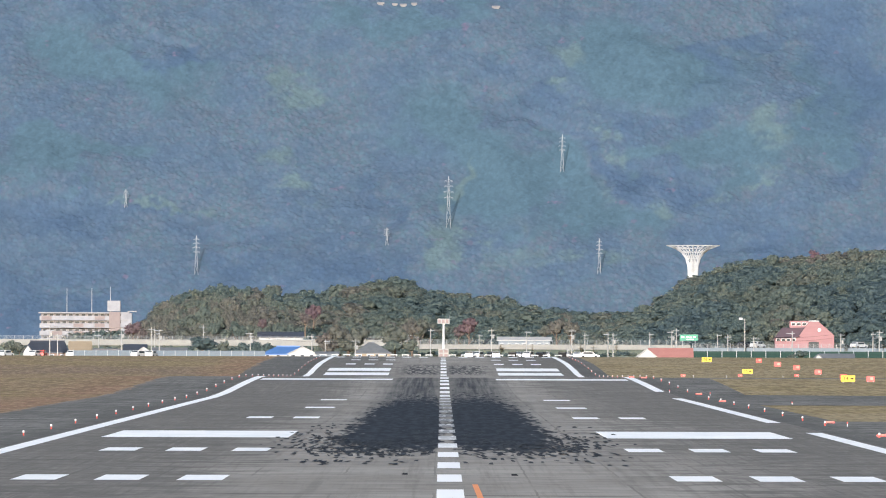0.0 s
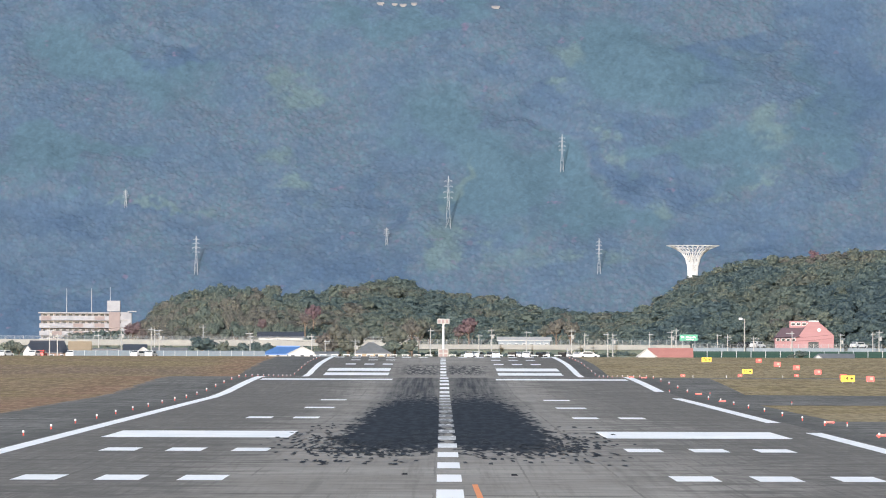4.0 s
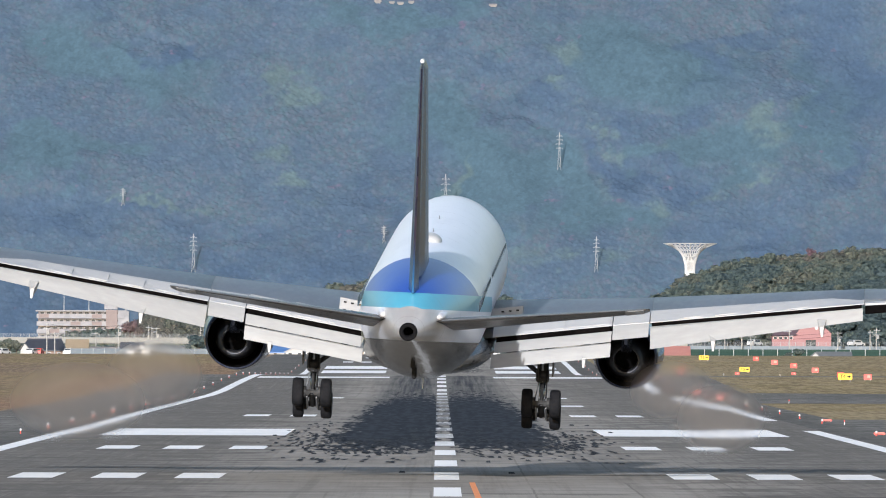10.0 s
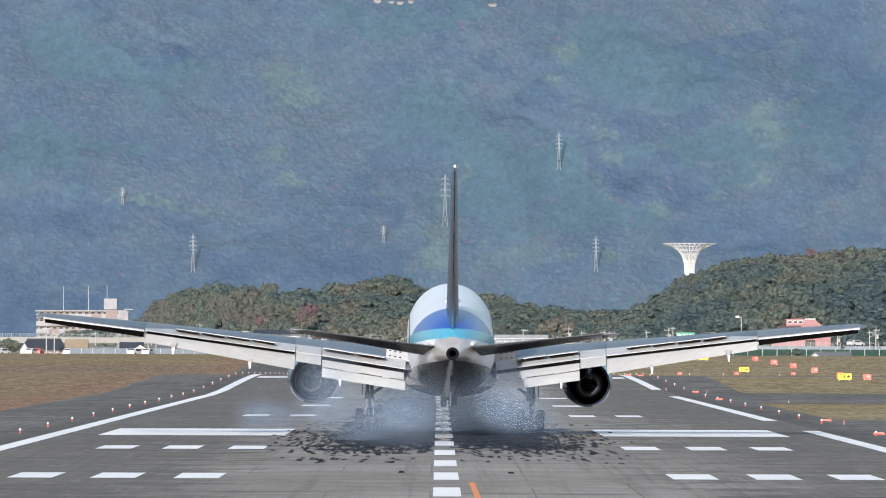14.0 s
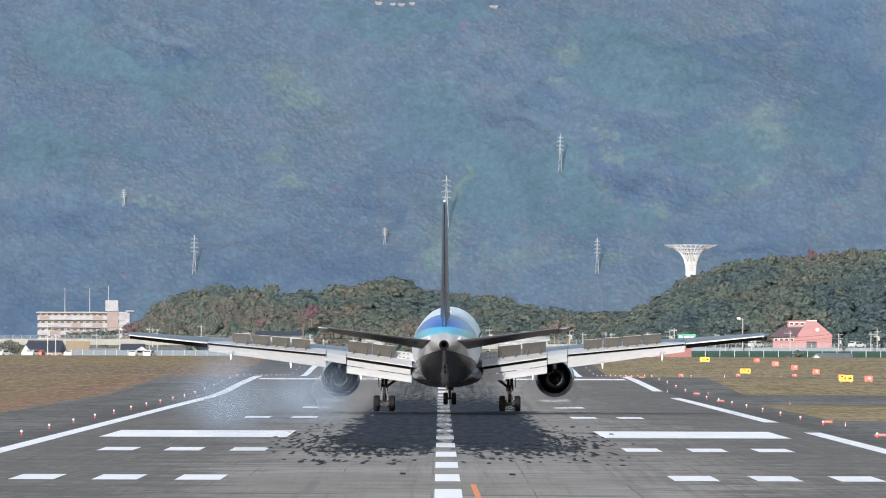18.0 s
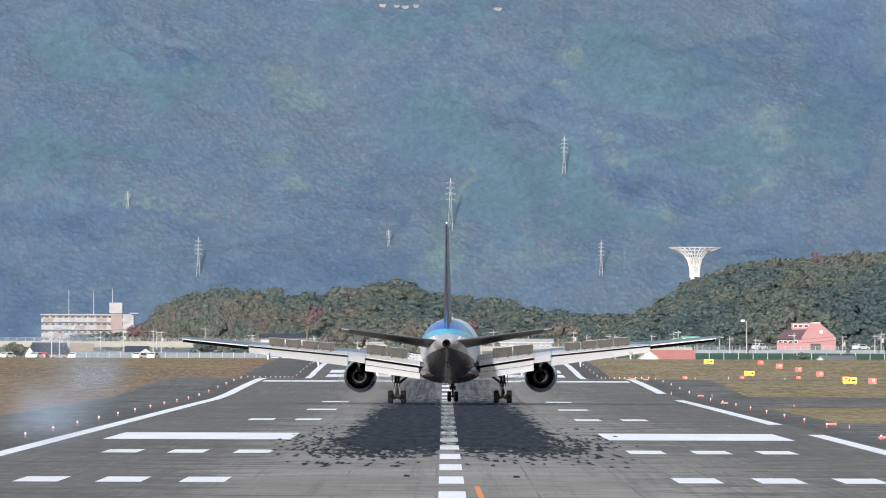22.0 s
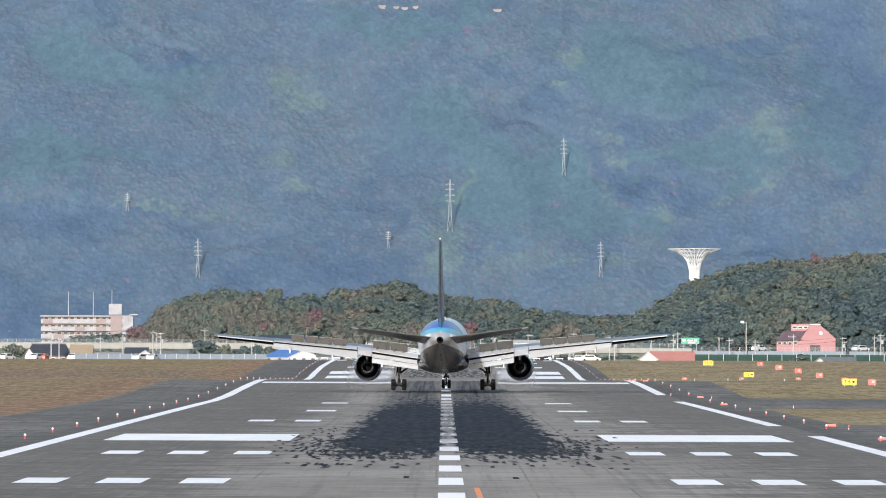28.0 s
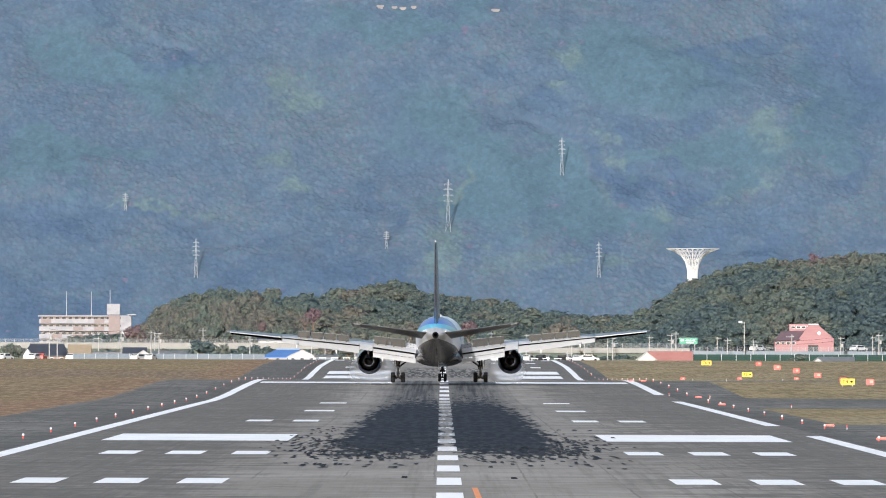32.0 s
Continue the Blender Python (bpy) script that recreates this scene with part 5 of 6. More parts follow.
def hipped_house(name, label, x0, x1, y, z0, eave, ridge, a, b, wall, roof, depth=9.0):
    """A house under a hipped roof whose ridge runs from a to b."""
    z0 = min(z0, float(lie(y)) - 0.1)
    h = thing(name, label, "house", ((x0 + x1) / 2, y, z0))
    c, w, e, r, d, o = (x0 + x1) / 2, (x1 - x0) / 2, eave - z0, ridge - z0, depth / 2, 0.4
    a, b = a - c, b - c
    part("wall", slab(-w, w, -d, d, 0, e), wall, h)
    lo, hi = e - 0.1, r
    for s in (-1, 1):
        bm = bmesh.new()
        loft(bm, [[(-w - o, s * (d + o), lo), (w + o, s * (d + o), lo), (b, 0, hi), (a, 0, hi)], [(-w - o, s * (d + o), lo + 0.15), (w + o, s * (d + o), lo + 0.15), (b, 0, hi + 0.15), (a, 0, hi + 0.15)]])
        part("roof", bm, roof, h)
        bm = bmesh.new()
        q, t = (b if s > 0 else a), s * (w + o)
        loft(bm, [[(t, -d - o, lo), (t, d + o, lo), (q, 0, hi)], [(t, -d - o, lo + 0.15), (t, d + o, lo + 0.15), (q, 0, hi + 0.15)]])
        part("roof_end", bm, roof, h)
    part("ridge_tile", slab(a - 0.1, b + 0.1, -0.15, 0.15, hi + 0.05, hi + 0.28, 0.04), roof, h)
    for k in range(4):
        x = -w + (k + 0.5) * w / 2
        wd = part("window", slab(x - 0.4, x + 0.4, -d - 0.04, -d + 0.05, e * 0.35, e * 0.85, 0.02), STEEL, h)
        part("pane", slab(x - 0.34, x + 0.34, -d - 0.055, -d - 0.035, e * 0.38, e * 0.82), GLASS_DARK, wd)
    return h


# long road wall with its fence, across the whole view
def road_wall(name, label, x0, x1, y, z0, z1, fence, step_m=2.0, face=CONCRETE):
    w = thing(name, label, "road wall", (0, y, 0), kind="structure")
    part("deck", slab(x0, x1, 0, 7.0, z1 - 0.3, z1, 0.02), CONCRETE, w)
    part("parapet", slab(x0, x1, -0.3, 0.0, z0, z1 + 0.1, 0.03), face, w)
    # added dark slab, in place of the shade beneath the deck
    part("embankment", slab(x0, x1, 0.2, 6.0, 0.4, z1 - 0.32), UNDERGROWTH, w, "dark slab standing in for the shade under the deck")
    n = int((x1 - x0) / step_m)
    post = tube(bmesh.new(), (0, -0.15, z1), (0, -0.15, z1 + fence), 0.05, 0.05, 6)
    first = part("fence_post", post, GALVANISED, w)
    first.location = (x0 + 0.2, 0, 0)
    for k in range(1, n):
        ob = first.copy()
        scene.collection.objects.link(ob)
        ob.location = (x0 + 0.2 + k * step_m, 0, 0)
    for k in range(5):
        z = z1 + fence * (0.2 + 0.2 * k)
        part("fence_rail", tube(bmesh.new(), (x0, -0.15, z), (x1, -0.15, z), 0.022, 0.022, 6), GALVANISED, w)


road_wall("road_wall_left", "pale concrete elevated road with a mesh fence", -180, -5.57, 3350, 3.85, 5.14, 0.903)
road_wall("road_wall_middle", "pale concrete elevated road with a mesh fence", -5.41, 56.16, 3330, 3.22, 4.25, 1.154)
road_wall("road_wall_right", "grey concrete road wall with a railing", 52.5, 150, 3100, 2.91, 3.75, 0.955, 1.6, FENCE_GREY)

# apartment block
BLOCK_WHITE = surface("weathered_white_concrete", (0.175, 0.178, 0.195), (0.235, 0.236, 0.252), 0.5, 0.85)
# recess wall in a darker tone that carries the shade behind the balconies
SHADED_WALL = surface("shade_toned_recess_wall", (0.12, 0.108, 0.112), (0.16, 0.145, 0.148), 0.8, 0.85)
FACING = surface("pale_brown_facing", (0.15, 0.122, 0.12), (0.185, 0.152, 0.148), 0.8, 0.85)
ab = thing("apartment_building", "long four-storey white apartment block with balconies", "building", (0, 4250, 0))
ax0, ax1, top = -116.83, -91.29, 12.88
st = 2.177
part("wall", slab(ax0 + 0.4, ax1, 0.4, 9, 0, top - 0.25), SHADED_WALL, ab)
part("roof", slab(ax0 - 0.3, ax1 + 0.5, -0.9, 9.3, top - 0.28, top + 0.1, 0.04), BLOCK_WHITE, ab)
for f in range(5):
    z = top - st * (f + 1)
    part("balcony", slab(ax0, ax1 - 0.2 - (2.6 if f > 1 else 0), -1.0, 0.5, z - 0.12, z + st * 0.56, 0.03), BLOCK_WHITE, ab, "white balcony parapet")
    for k in range(7):
        if (k * 5 + f * 3) % 7 in (0, 4):
            x = ax0 + 0.6 + k * (ax1 - ax0 - 4.0) / 7
            part("facing", slab(x, x + 2.9, -1.05, -0.98, z + 0.05, z + st * 0.53, 0.01), FACING, ab, "pale brown balcony facing")
    n = 13
    for k in range(n):
        x = ax0 + 1.0 + k * (ax1 - ax0 - 1.5) / n
        wd = part("window", slab(x, x + 1.25, 0.3, 0.42, z + 0.3, z + st * 0.85), STEEL, ab)
        part("pane", slab(x + 0.06, x + 1.19, 0.27, 0.31, z + 0.36, z + st * 0.82), GLASS_DARK, wd)
        part("divider", slab(x - 0.2, x - 0.1, -0.9, 0.35, z, z + st * 0.8), BLOCK_WHITE, ab)
part("stair_tower", slab(-96.69, -93.42, -1.3, 5, 0, 13.07), FACING, ab, "brown-tiled stair tower")
part("tank_room", slab(-97.18, -93.42, -1.5, 5, 13.23, 16.34, 0.05), BLOCK_WHITE, ab, "white roof-top tank room")
part("end_wall", slab(-93.25, -90.14, -0.6, 8, 0, 12.75, 0.03), BLOCK_WHITE, ab)
part("canopy", slab(-91.29, -88.83, -0.9, 6, 13.08, 13.4, 0.03), BLOCK_WHITE, ab)
for px, py in ((118, 511), (162, 511), (195, 508)):
    part("roof_mast", tube(bmesh.new(), (-128.29 + (px) * 0.16371, 2, top), (-128.29 + px * 0.16371, 2, 5.66 + (598 - py) * 0.16371), 0.12, 0.06, 6), GALVANISED, ab)

hipped_house("house", "low house with a broad dark tiled roof", -89.35, -80.61, 3150, 0.31, 2.37, 4.8, -88.62, -81.34, BRICK_BROWN, TILE_DARK, 10)
gabled_house("annex", "small white gabled annex under dark tiles", -89.79, -87.97, 3141, 0.31, 2.49, 3.94, PLASTER, TILE_DARK, "Y", 5)
gabled_house("house", "house with a pale tan roof and white end", -80.88, -76.47, 3180, 0.77, 2.73, 4.69, PLASTER, TAN_WALL, "X", 8, None, 4)
gabled_house("house", "house with a dark tiled roof", -69.43, -64.87, 3200, 1.02, 2.75, 4.1, PLASTER, TILE_DARK, "X", 8, None, 3)
gabled_house("annex", "white gabled annex beside the dark-roofed house", -66.51, -63.69, 3190, 1.04, 2.52, 3.5, PLASTER, PLASTER, "Y", 5)
gabled_house("workshop", "long white workshop with a dark blue roof", -42.24, -32.14, 3362, 3.74, 5.94, 6.97, PLASTER, TILE_DARK, "X", 6, None, 0)
hipped_house("hangar_tent", "blue-roofed storage shed with white sides", -38.56, -29.41, 3127, 1.22, 2.19, 3.75, -35.43, -30.62, PLASTER, ROOF_BLUE, 9)
gabled_house("storage_tent", "white gabled storage tent beside the blue roof", -32.75, -26.88, 3110, 1.26, 2.34, 3.78, PLASTER, PLASTER, "Y", 8, None, 3)
hipped_house("house", "house with a broad grey tiled hipped roof", -18.73, -11.44, 3150, 1.25, 2.46, 4.64, -16.06, -14.84, TAN_WALL, TILE_GREY, 9)
gabled_house("shed", "low white shed by the fence", -26.79, -22.25, 3100, 1.29, 2.36, 2.72, FENCE_GREY, TILE_GREY, "X", 4)
gabled_house("warehouse", "distant low building with a pale roof", 12.9, 25.02, 3425, 3.87, 5.32, 5.98, FENCE_GREY, PLASTER, "X", 8, None, 7)
gabled_house("barn", "white shed with a faded red roof", 42.24, 50.79, 3000, 1.18, 1.87, 3.72, PLASTER, ROOF_RED, "X", 8, PLASTER, 0)
gabled_house("barn", "white gabled end shed against the red-roofed barn", 39.76, 43.34, 2996, 1.17, 2.09, 3.59, PLASTER, PLASTER, "Y", 9)
gabled_house("shed", "long grey-roofed shed with a white gable", 75.85, 82.44, 2950, 0.78, 1.58, 2.72, PLASTER, TILE_GREY, "X", 7)
gabled_house("shed", "white gable end of the grey shed", 74.0, 76.38, 2944, 0.78, 1.46, 2.6, PLASTER, TILE_GREY, "Y", 6)

# pink house
ph = thing("pink_house", "pink weatherboard house with a dark roof and a roof monitor", "house", (0, 3400, 0))
g0, g1, gm = 82.23, 90.49, 86.03
zb, ze, zr = 1.3, 6.7, 9.85
bm = bmesh.new()
loft(bm, [[(g0, y, zb), (g1, y, zb), (g1, y, ze), (gm + 0.8, y, zr), (gm - 1.2, y, zr), (g0, y, ze - 0.4)] for y in (-5, 5)])
part("gable_wall", bm, PINK_WALL, ph, "pink gable wall")
part("side_wall", slab(76.86, g0, -4.5, 4.5, zb, 6.16), PINK_WALL, ph)
bm = bmesh.new()
loft(bm, [[(76.6, y, 6.03), (78.57, y2, 8.39), (85.9, y2, 8.65), (82.5, y, 6.29)] for y, y2 in ((-5.4, -1.0), (-5.2, -0.8))])
part("roof", bm, PINK_ROOF, ph, "dark sloping roof")
part("roof_monitor", slab(80.27, 85.9, -1.2, 2, 8.4, 9.97, 0.04), PINK_WALL, ph)
for k in range(4):
    x = 80.66 + k * 1.25
    wd = part("window", slab(x, x + 1.0, -1.28, -1.15, 8.92, 9.58), WHITE, ph)
    part("pane", slab(x + 0.08, x + 0.92, -1.31, -1.27, 8.99, 9.47), GLASS_DARK, wd)
    x = 77.13 + k * 1.2
    wd = part("window", slab(x, x + 0.9, -4.6, -4.45, 5.24, 5.9), WHITE, ph)
    part("pane", slab(x + 0.08, x + 0.82, -4.63, -4.58, 5.31, 5.82), GLASS_DARK, wd)
part("round_window", turned(((-5.12, 0.4), (-5.0, 0.4)), 20, "Y", (87.08, 0, 7.89)), WHITE, ph)
part("door", slab(84.59, 86.95, -5.08, -4.95, zb, 5.13), GLASS_DARK, ph)
part("verge", slab(gm - 1.4, gm + 1.0, -5.25, 5.2, zr, zr + 0.2, 0.04), WHITE, ph)

# tall funnel-shaped lattice tower
tower = thing("lattice_tower", "white funnel-shaped lattice tower with a wide round rim", "tower", (70.71, 4150, 0))
prof = ((21.33, 1.279), (26.12, 1.439), (28.52, 2.078), (30.12, 3.197), (31.24, 4.956), (32.2, 7.513))
base_z = 0.5
part("shaft", turned(((base_z, 1.119), (26.92, 0.959), (29.64, 0.48)), 20, "Z"), PLASTER, tower, "white concrete shaft", True)
for k in range(28):
    a = k * 2 * math.pi / 28
    bm = bmesh.new()
    for (za, ra), (zb2, rb) in zip(prof, prof[1:]):
        tube(bm, (ra * math.cos(a), ra * math.sin(a), za), (rb * math.cos(a), rb * math.sin(a), zb2), 0.11, 0.11, 5)
        b = a + 2 * math.pi / 28
        tube(bm, (ra * math.cos(a), ra * math.sin(a), za), (rb * math.cos(b), rb * math.sin(b), zb2), 0.06, 0.06, 4)
        tube(bm, (rb * math.cos(a), rb * math.sin(a), zb2), (rb * math.cos(b), rb * math.sin(b), zb2), 0.08, 0.08, 4)
    part("rib", bm, WHITE, tower)

# power pylons on the mountain


def pylon(x, y, z, h):
    t = thing("power_pylon", "pale steel lattice power pylon on the wooded slope", "pylon", (x, y, z), group="pylons on the mountain")
    w = h * (0.046 if h > 8 else 0.075)
    bm = bmesh.new()
    levels = [(-2.5, w * 1.2), (0, w), (h * 0.25, w * 0.72), (h * 0.45, w * 0.5), (h * 0.62, w * 0.36), (h * 0.8, w * 0.26), (h, 0.04)]
    legs = part("lattice_frame", bmesh.new(), GALVANISED, t)
    bm = bmesh.new()
    r = 0.044
    arm = 1.0 if h > 8 else 1.75
    for (za, wa), (zb, wb) in zip(levels, levels[1:]):
        for sx, sy in ((-1, -1), (1, -1), (1, 1), (-1, 1)):
            tube(bm, (sx * wa, sy * wa, za), (sx * wb, sy * wb, zb), r * 1.3, r, 5)
            tube(bm, (sx * wa, sy * wa, za), (-sy * wb, sx * wb, zb), r * 0.8, r * 0.8, 4)
    bm.to_mesh(legs.data)
    bm.free()
    for k, (f, half) in enumerate(((0.58, 0.085), (0.69, 0.095), (0.8, 0.085), (0.9, 0.075))):
        half *= arm
        bm = bmesh.new()
        tube(bm, (-h * half, 0, h * f), (h * half, 0, h * f), r, r, 5)
        for s in (-1, 1):
            tube(bm, (s * h * half, 0, h * f), (0, 0, h * (f + 0.035)), r * 0.8, r * 0.8, 4)
            tube(bm, (s * h * half * 0.95, 0, h * f), (s * h * half * 0.95, 0, h * (f - 0.02)), r * 0.7, r * 0.7, 4)
        part("cross_arm", bm, GALVANISED, t)


for px, foot, head in ((994, 302, 236), (793, 402, 310), (222, 367, 336), (347, 486, 417), (684, 433, 402), (1060, 482, 420)):
    right = (px - 781.6) / 25960
    y = 4600.0
    for _ in range(12):
        y = mountain_foot(right * y, 5.66 + (598 - foot) / 25960 * y + 0.4)
    pylon(right * y - 0.33, y - 0.6, 5.66 + (598 - foot) / 25960 * y - 0.2, (foot - head) / 25960 * y + 0.2)
for px, foot, w in ((672, 6, 9), (697, 8, 6), (712, 9, 8), (731, 7, 6), (876, 12, 11)):
    right = (px - 781.6) / 25960
    y = 4680.0
    for _ in range(12):
        y = mountain_foot(right * y, 5.66 + (598 - foot) / 25960 * y)
    u = y / 25960
    gabled_house("mountain_house", "small white house high on the mountain", (right * y - 0.33) - w * u / 2, (right * y - 0.33) + w * u / 2, y - 0.6, 5.66 + (598 - foot - 3) * u, 5.66 + (598 - foot + 0.5) * u, 5.66 + (598 - foot + 2.5) * u, FADED_WHITE, FADED_WHITE, "X", 1.0)

# mast with a signal head at the runway's end
HEAD_PANEL = surface("faded_reddish_panel", (0.17, 0.125, 0.12), (0.22, 0.165, 0.155), 0.6, 0.8)
mast = thing("signal_mast", "white mast with an orange and white box head", "mast", (0.06, 3010, 1.72))
part("pole", tube(bmesh.new(), (0, 0, -0.3), (0, 0, 7.189), 0.301, 0.209, 12), WHITE, mast)
part("head", slab(-1.275, 1.275, -0.35, 0.35, 6.957, 8.0, 0.05), POLE_GREY, mast, "pale box head")
for k in range(3):
    part("head_panel", slab(-1.102 + k * 0.777, -0.58 + k * 0.777, -0.38, -0.33, 7.131, 7.826), HEAD_PANEL, mast, "faded reddish panel")
part("whip", tube(bmesh.new(), (1.159, 0, 6.957), (1.159, 0, 8.928), 0.05, 0.03, 6), GALVANISED, mast)
part("cabinet", slab(-1.044, 1.044, -0.8, 0.6, -0.3, 1.855, 0.04), POLE_GREY, mast, "pale equipment cabinet")
for k in range(2):
    for q in (-1, 1):
        part("cabinet_door", slab(q * 0.51 - 0.348, q * 0.51 + 0.348, -0.84, -0.79, 0.232 + k * 0.812, 0.812 + k * 0.812), HEAD_PANEL, mast)

# utility poles with cross-arms and transformers
# east, along, foot, height, kind
UP = (
    (-83.96, 3130, 1.4, 6.78, 0),
    (-82.27, 3130, 1.4, 4.98, 1),
    (-69.08, 3150, 1.4, 6.48, 0),
    (-65.62, 3300, 1.4, 6.6, 1),
    (-64.86, 3300, 1.4, 6.35, 1),
    (-61.14, 3160, 1.4, 6.14, 0),
    (-54.09, 3310, 1.4, 7.16, 1),
    (-40.89, 3110, 1.4, 5.45, 0),
    (-29.07, 3250, 1.4, 5.18, 1),
    (-25.2, 3140, 1.4, 4.06, 1),
    (-18.73, 3130, 1.4, 4.2, 0),
    (-7.91, 3300, 1.4, 5.64, 1),
    (-6.76, 3300, 1.4, 5.39, 1),
    (-2.82, 3300, 1.4, 6.54, 1),
    (8.15, 3315, 1.4, 5.18, 1),
    (10.97, 3318, 1.4, 6.6, 0),
    (29.12, 3318, 1.4, 6.52, 0),
    (32.06, 3318, 1.4, 5.63, 1),
    (37.3, 3318, 1.4, 5.77, 1),
    (35.43, 3060, 1.4, 5.55, 0),
    (18.92, 3322, 1.4, 5.98, 1),
    (46.71, 3315, 1.4, 5.81, 1),
    (51.46, 3300, 1.4, 6.32, 0),
    (48.47, 3050, 1.4, 6.52, 1),
    (60.04, 3095, 1.4, 5.28, 1),
    (63.68, 3098, 1.4, 8.63, 2),
    (64.36, 3040, 1.4, 4.92, 0),
    (72.56, 3050, 1.4, 6.01, 1),
    (83.86, 3094, 1.4, 5.58, 0),
    (90.65, 3094, 1.4, 5.84, 1),
    (91.97, 3094, 1.4, 6.33, 0),
    (59.87, 3200, 1.4, 5.42, 1),
    (-78.37, 3340, 1.4, 5.05, 1),
    (25.66, 3020, 1.4, 2.48, 1))


def utility_pole(x, y, z, h, kind):
    p = thing("utility_pole", "grey concrete utility pole with cross-arms" if kind != 2 else "tall grey floodlight pole", "pole", (x, y, z), turn=10 * math.sin(x), group="poles by the road")
    part("shaft", tube(bmesh.new(), (0, 0, -0.5), (0, 0, h), 0.15, 0.09, 10), POLE_GREY, p)
    if kind == 2:
        part("lamp_arm", tube(bmesh.new(), (0, 0, h - 0.3), (-0.9, -0.3, h), 0.06, 0.05, 8), GALVANISED, p)
        part("lamp_head", slab(-1.3, -0.5, -0.5, 0.1, h - 0.25, h + 0.2, 0.08), WHITE, p, "white floodlight head")
        return
    own = abs(math.sin(x * 7.3))
    for k in range(2 if kind == 0 else 1):
        z = h - 0.25 - 0.3 * own - (0.6 + 0.5 * own) * k
        half = 0.45 + 0.4 * abs(math.sin(x * 3.1 + k))
        shift = 0.4 * math.sin(x * 5.7 + k)
        part("cross_arm", slab(shift - half, shift + half, -0.22, -0.1, z - 0.05, z + 0.05, 0.01), GALVANISED, p)
        for s in (-0.85, 0.1, 0.85):
            part("insulator", turned(((z + 0.05, 0.03), (z + 0.1, 0.06), (z + 0.2, 0.03)), 8, "Z", (shift + s * half, -0.16, 0)), POLE_GREY, p)
    if own > 0.75:
        part("street_lamp_arm", tube(bmesh.new(), (0, -0.1, h * 0.75), (0.9, -0.3, h * 0.8), 0.05, 0.04, 6), GALVANISED, p)
    if kind == 0:
        part("transformer", turned(((h - 2.3, 0.26), (h - 1.5, 0.26)), 12, "Z", (0.38, -0.1, 0)), POLE_GREY, p, "grey pole transformer")


for row in UP:
    utility_pole(*row)

# overhead wires
wires = bmesh.new()
ordered = sorted([r for r in UP if r[4] == 0], key=lambda r: r[0])
for a, b in zip(ordered, ordered[1:]):
    if b[0] - a[0] > 40:
        continue
    for off in (0.15, -0.6):
        prev = None
        for k in range(7):
            t = k / 6
            q = Vector((a[0] + (b[0] - a[0]) * t, a[1] + (b[1] - a[1]) * t - 0.16, (a[2] + a[3] - 0.2 + off) * (1 - t) + (b[2] + b[3] - 0.2 + off) * t - 0.5 * 4 * t * (1 - t)))
            if prev:
                tube(wires, prev, q, 0.02, 0.02, 4, False)
            prev = q
tagged(link("overhead_wire", wires, BLACK), "thin dark overhead wires between the poles", "wire", kind="stuff")

# fences at the airfield's edge
def panel_fence(name, label, x0, x1, y, z0, z1, material, pitch):
    f = thing(name, label, "fence", (0, y, 0))
    n = max(1, round((x1 - x0) / pitch))
    w = (x1 - x0) / n
    first = part("panel", slab(0.05, w - 0.05, 0, 0.06, z0, z1, 0.01), material, f)
    first.location.x = x0
    post = part("post", slab(-0.06, 0.06, -0.05, 0.1, z0 - 0.3, z1 + 0.12, 0.01), GALVANISED, f)
    post.location.x = x0
    for k in range(1, n):
        for o in (first, post):
            c = o.copy()
            scene.collection.objects.link(c)
            c.location.x = x0 + k * w


panel_fence("panel_fence", "grey-blue panel fence along the field's edge", -100.18, -93.06, 3082, 0.4, 1.9, FENCE_BLUE, 2.4)
panel_fence("panel_fence", "grey-blue panel fence along the field's edge", -77.64, -37.3, 3080, 0.5, 2.95, FENCE_BLUE, 2.4)
panel_fence("screen_fence", "dark green netting fence along the field's edge", 51.54, 99.86, 3030, 0.86, 3.19, GREEN_NET, 3.0)

# green road sign on a gantry
sg = thing("road_sign", "green road sign on two steel posts", "sign", (54.6, 3260, 0))
sw = 2.009
part("face", slab(-sw, sw, -0.08, 0.0, 5.32, 6.7, 0.02), GREEN_SIGN, sg, "green sign face")
for s in (-0.7, 0.7):
    part("sign_post", tube(bmesh.new(), (s * sw, 0.08, 1.0), (s * sw, 0.08, 6.7), 0.09, 0.09, 8), GALVANISED, sg)
for x0, x1, z0, z1 in ((-0.85, -0.5, 0.45, 0.75), (-0.3, 0.1, 0.45, 0.7), (0.15, 0.3, 0.45, 0.7), (0.45, 0.75, 0.45, 0.7), (-0.25, 0.55, 0.12, 0.3)):
    zz = 5.32
    part("lettering_bar", slab(x0 * sw, x1 * sw, -0.1, -0.075, zz + z0 * 1.38, zz + z1 * 1.38), WHITE, sg)


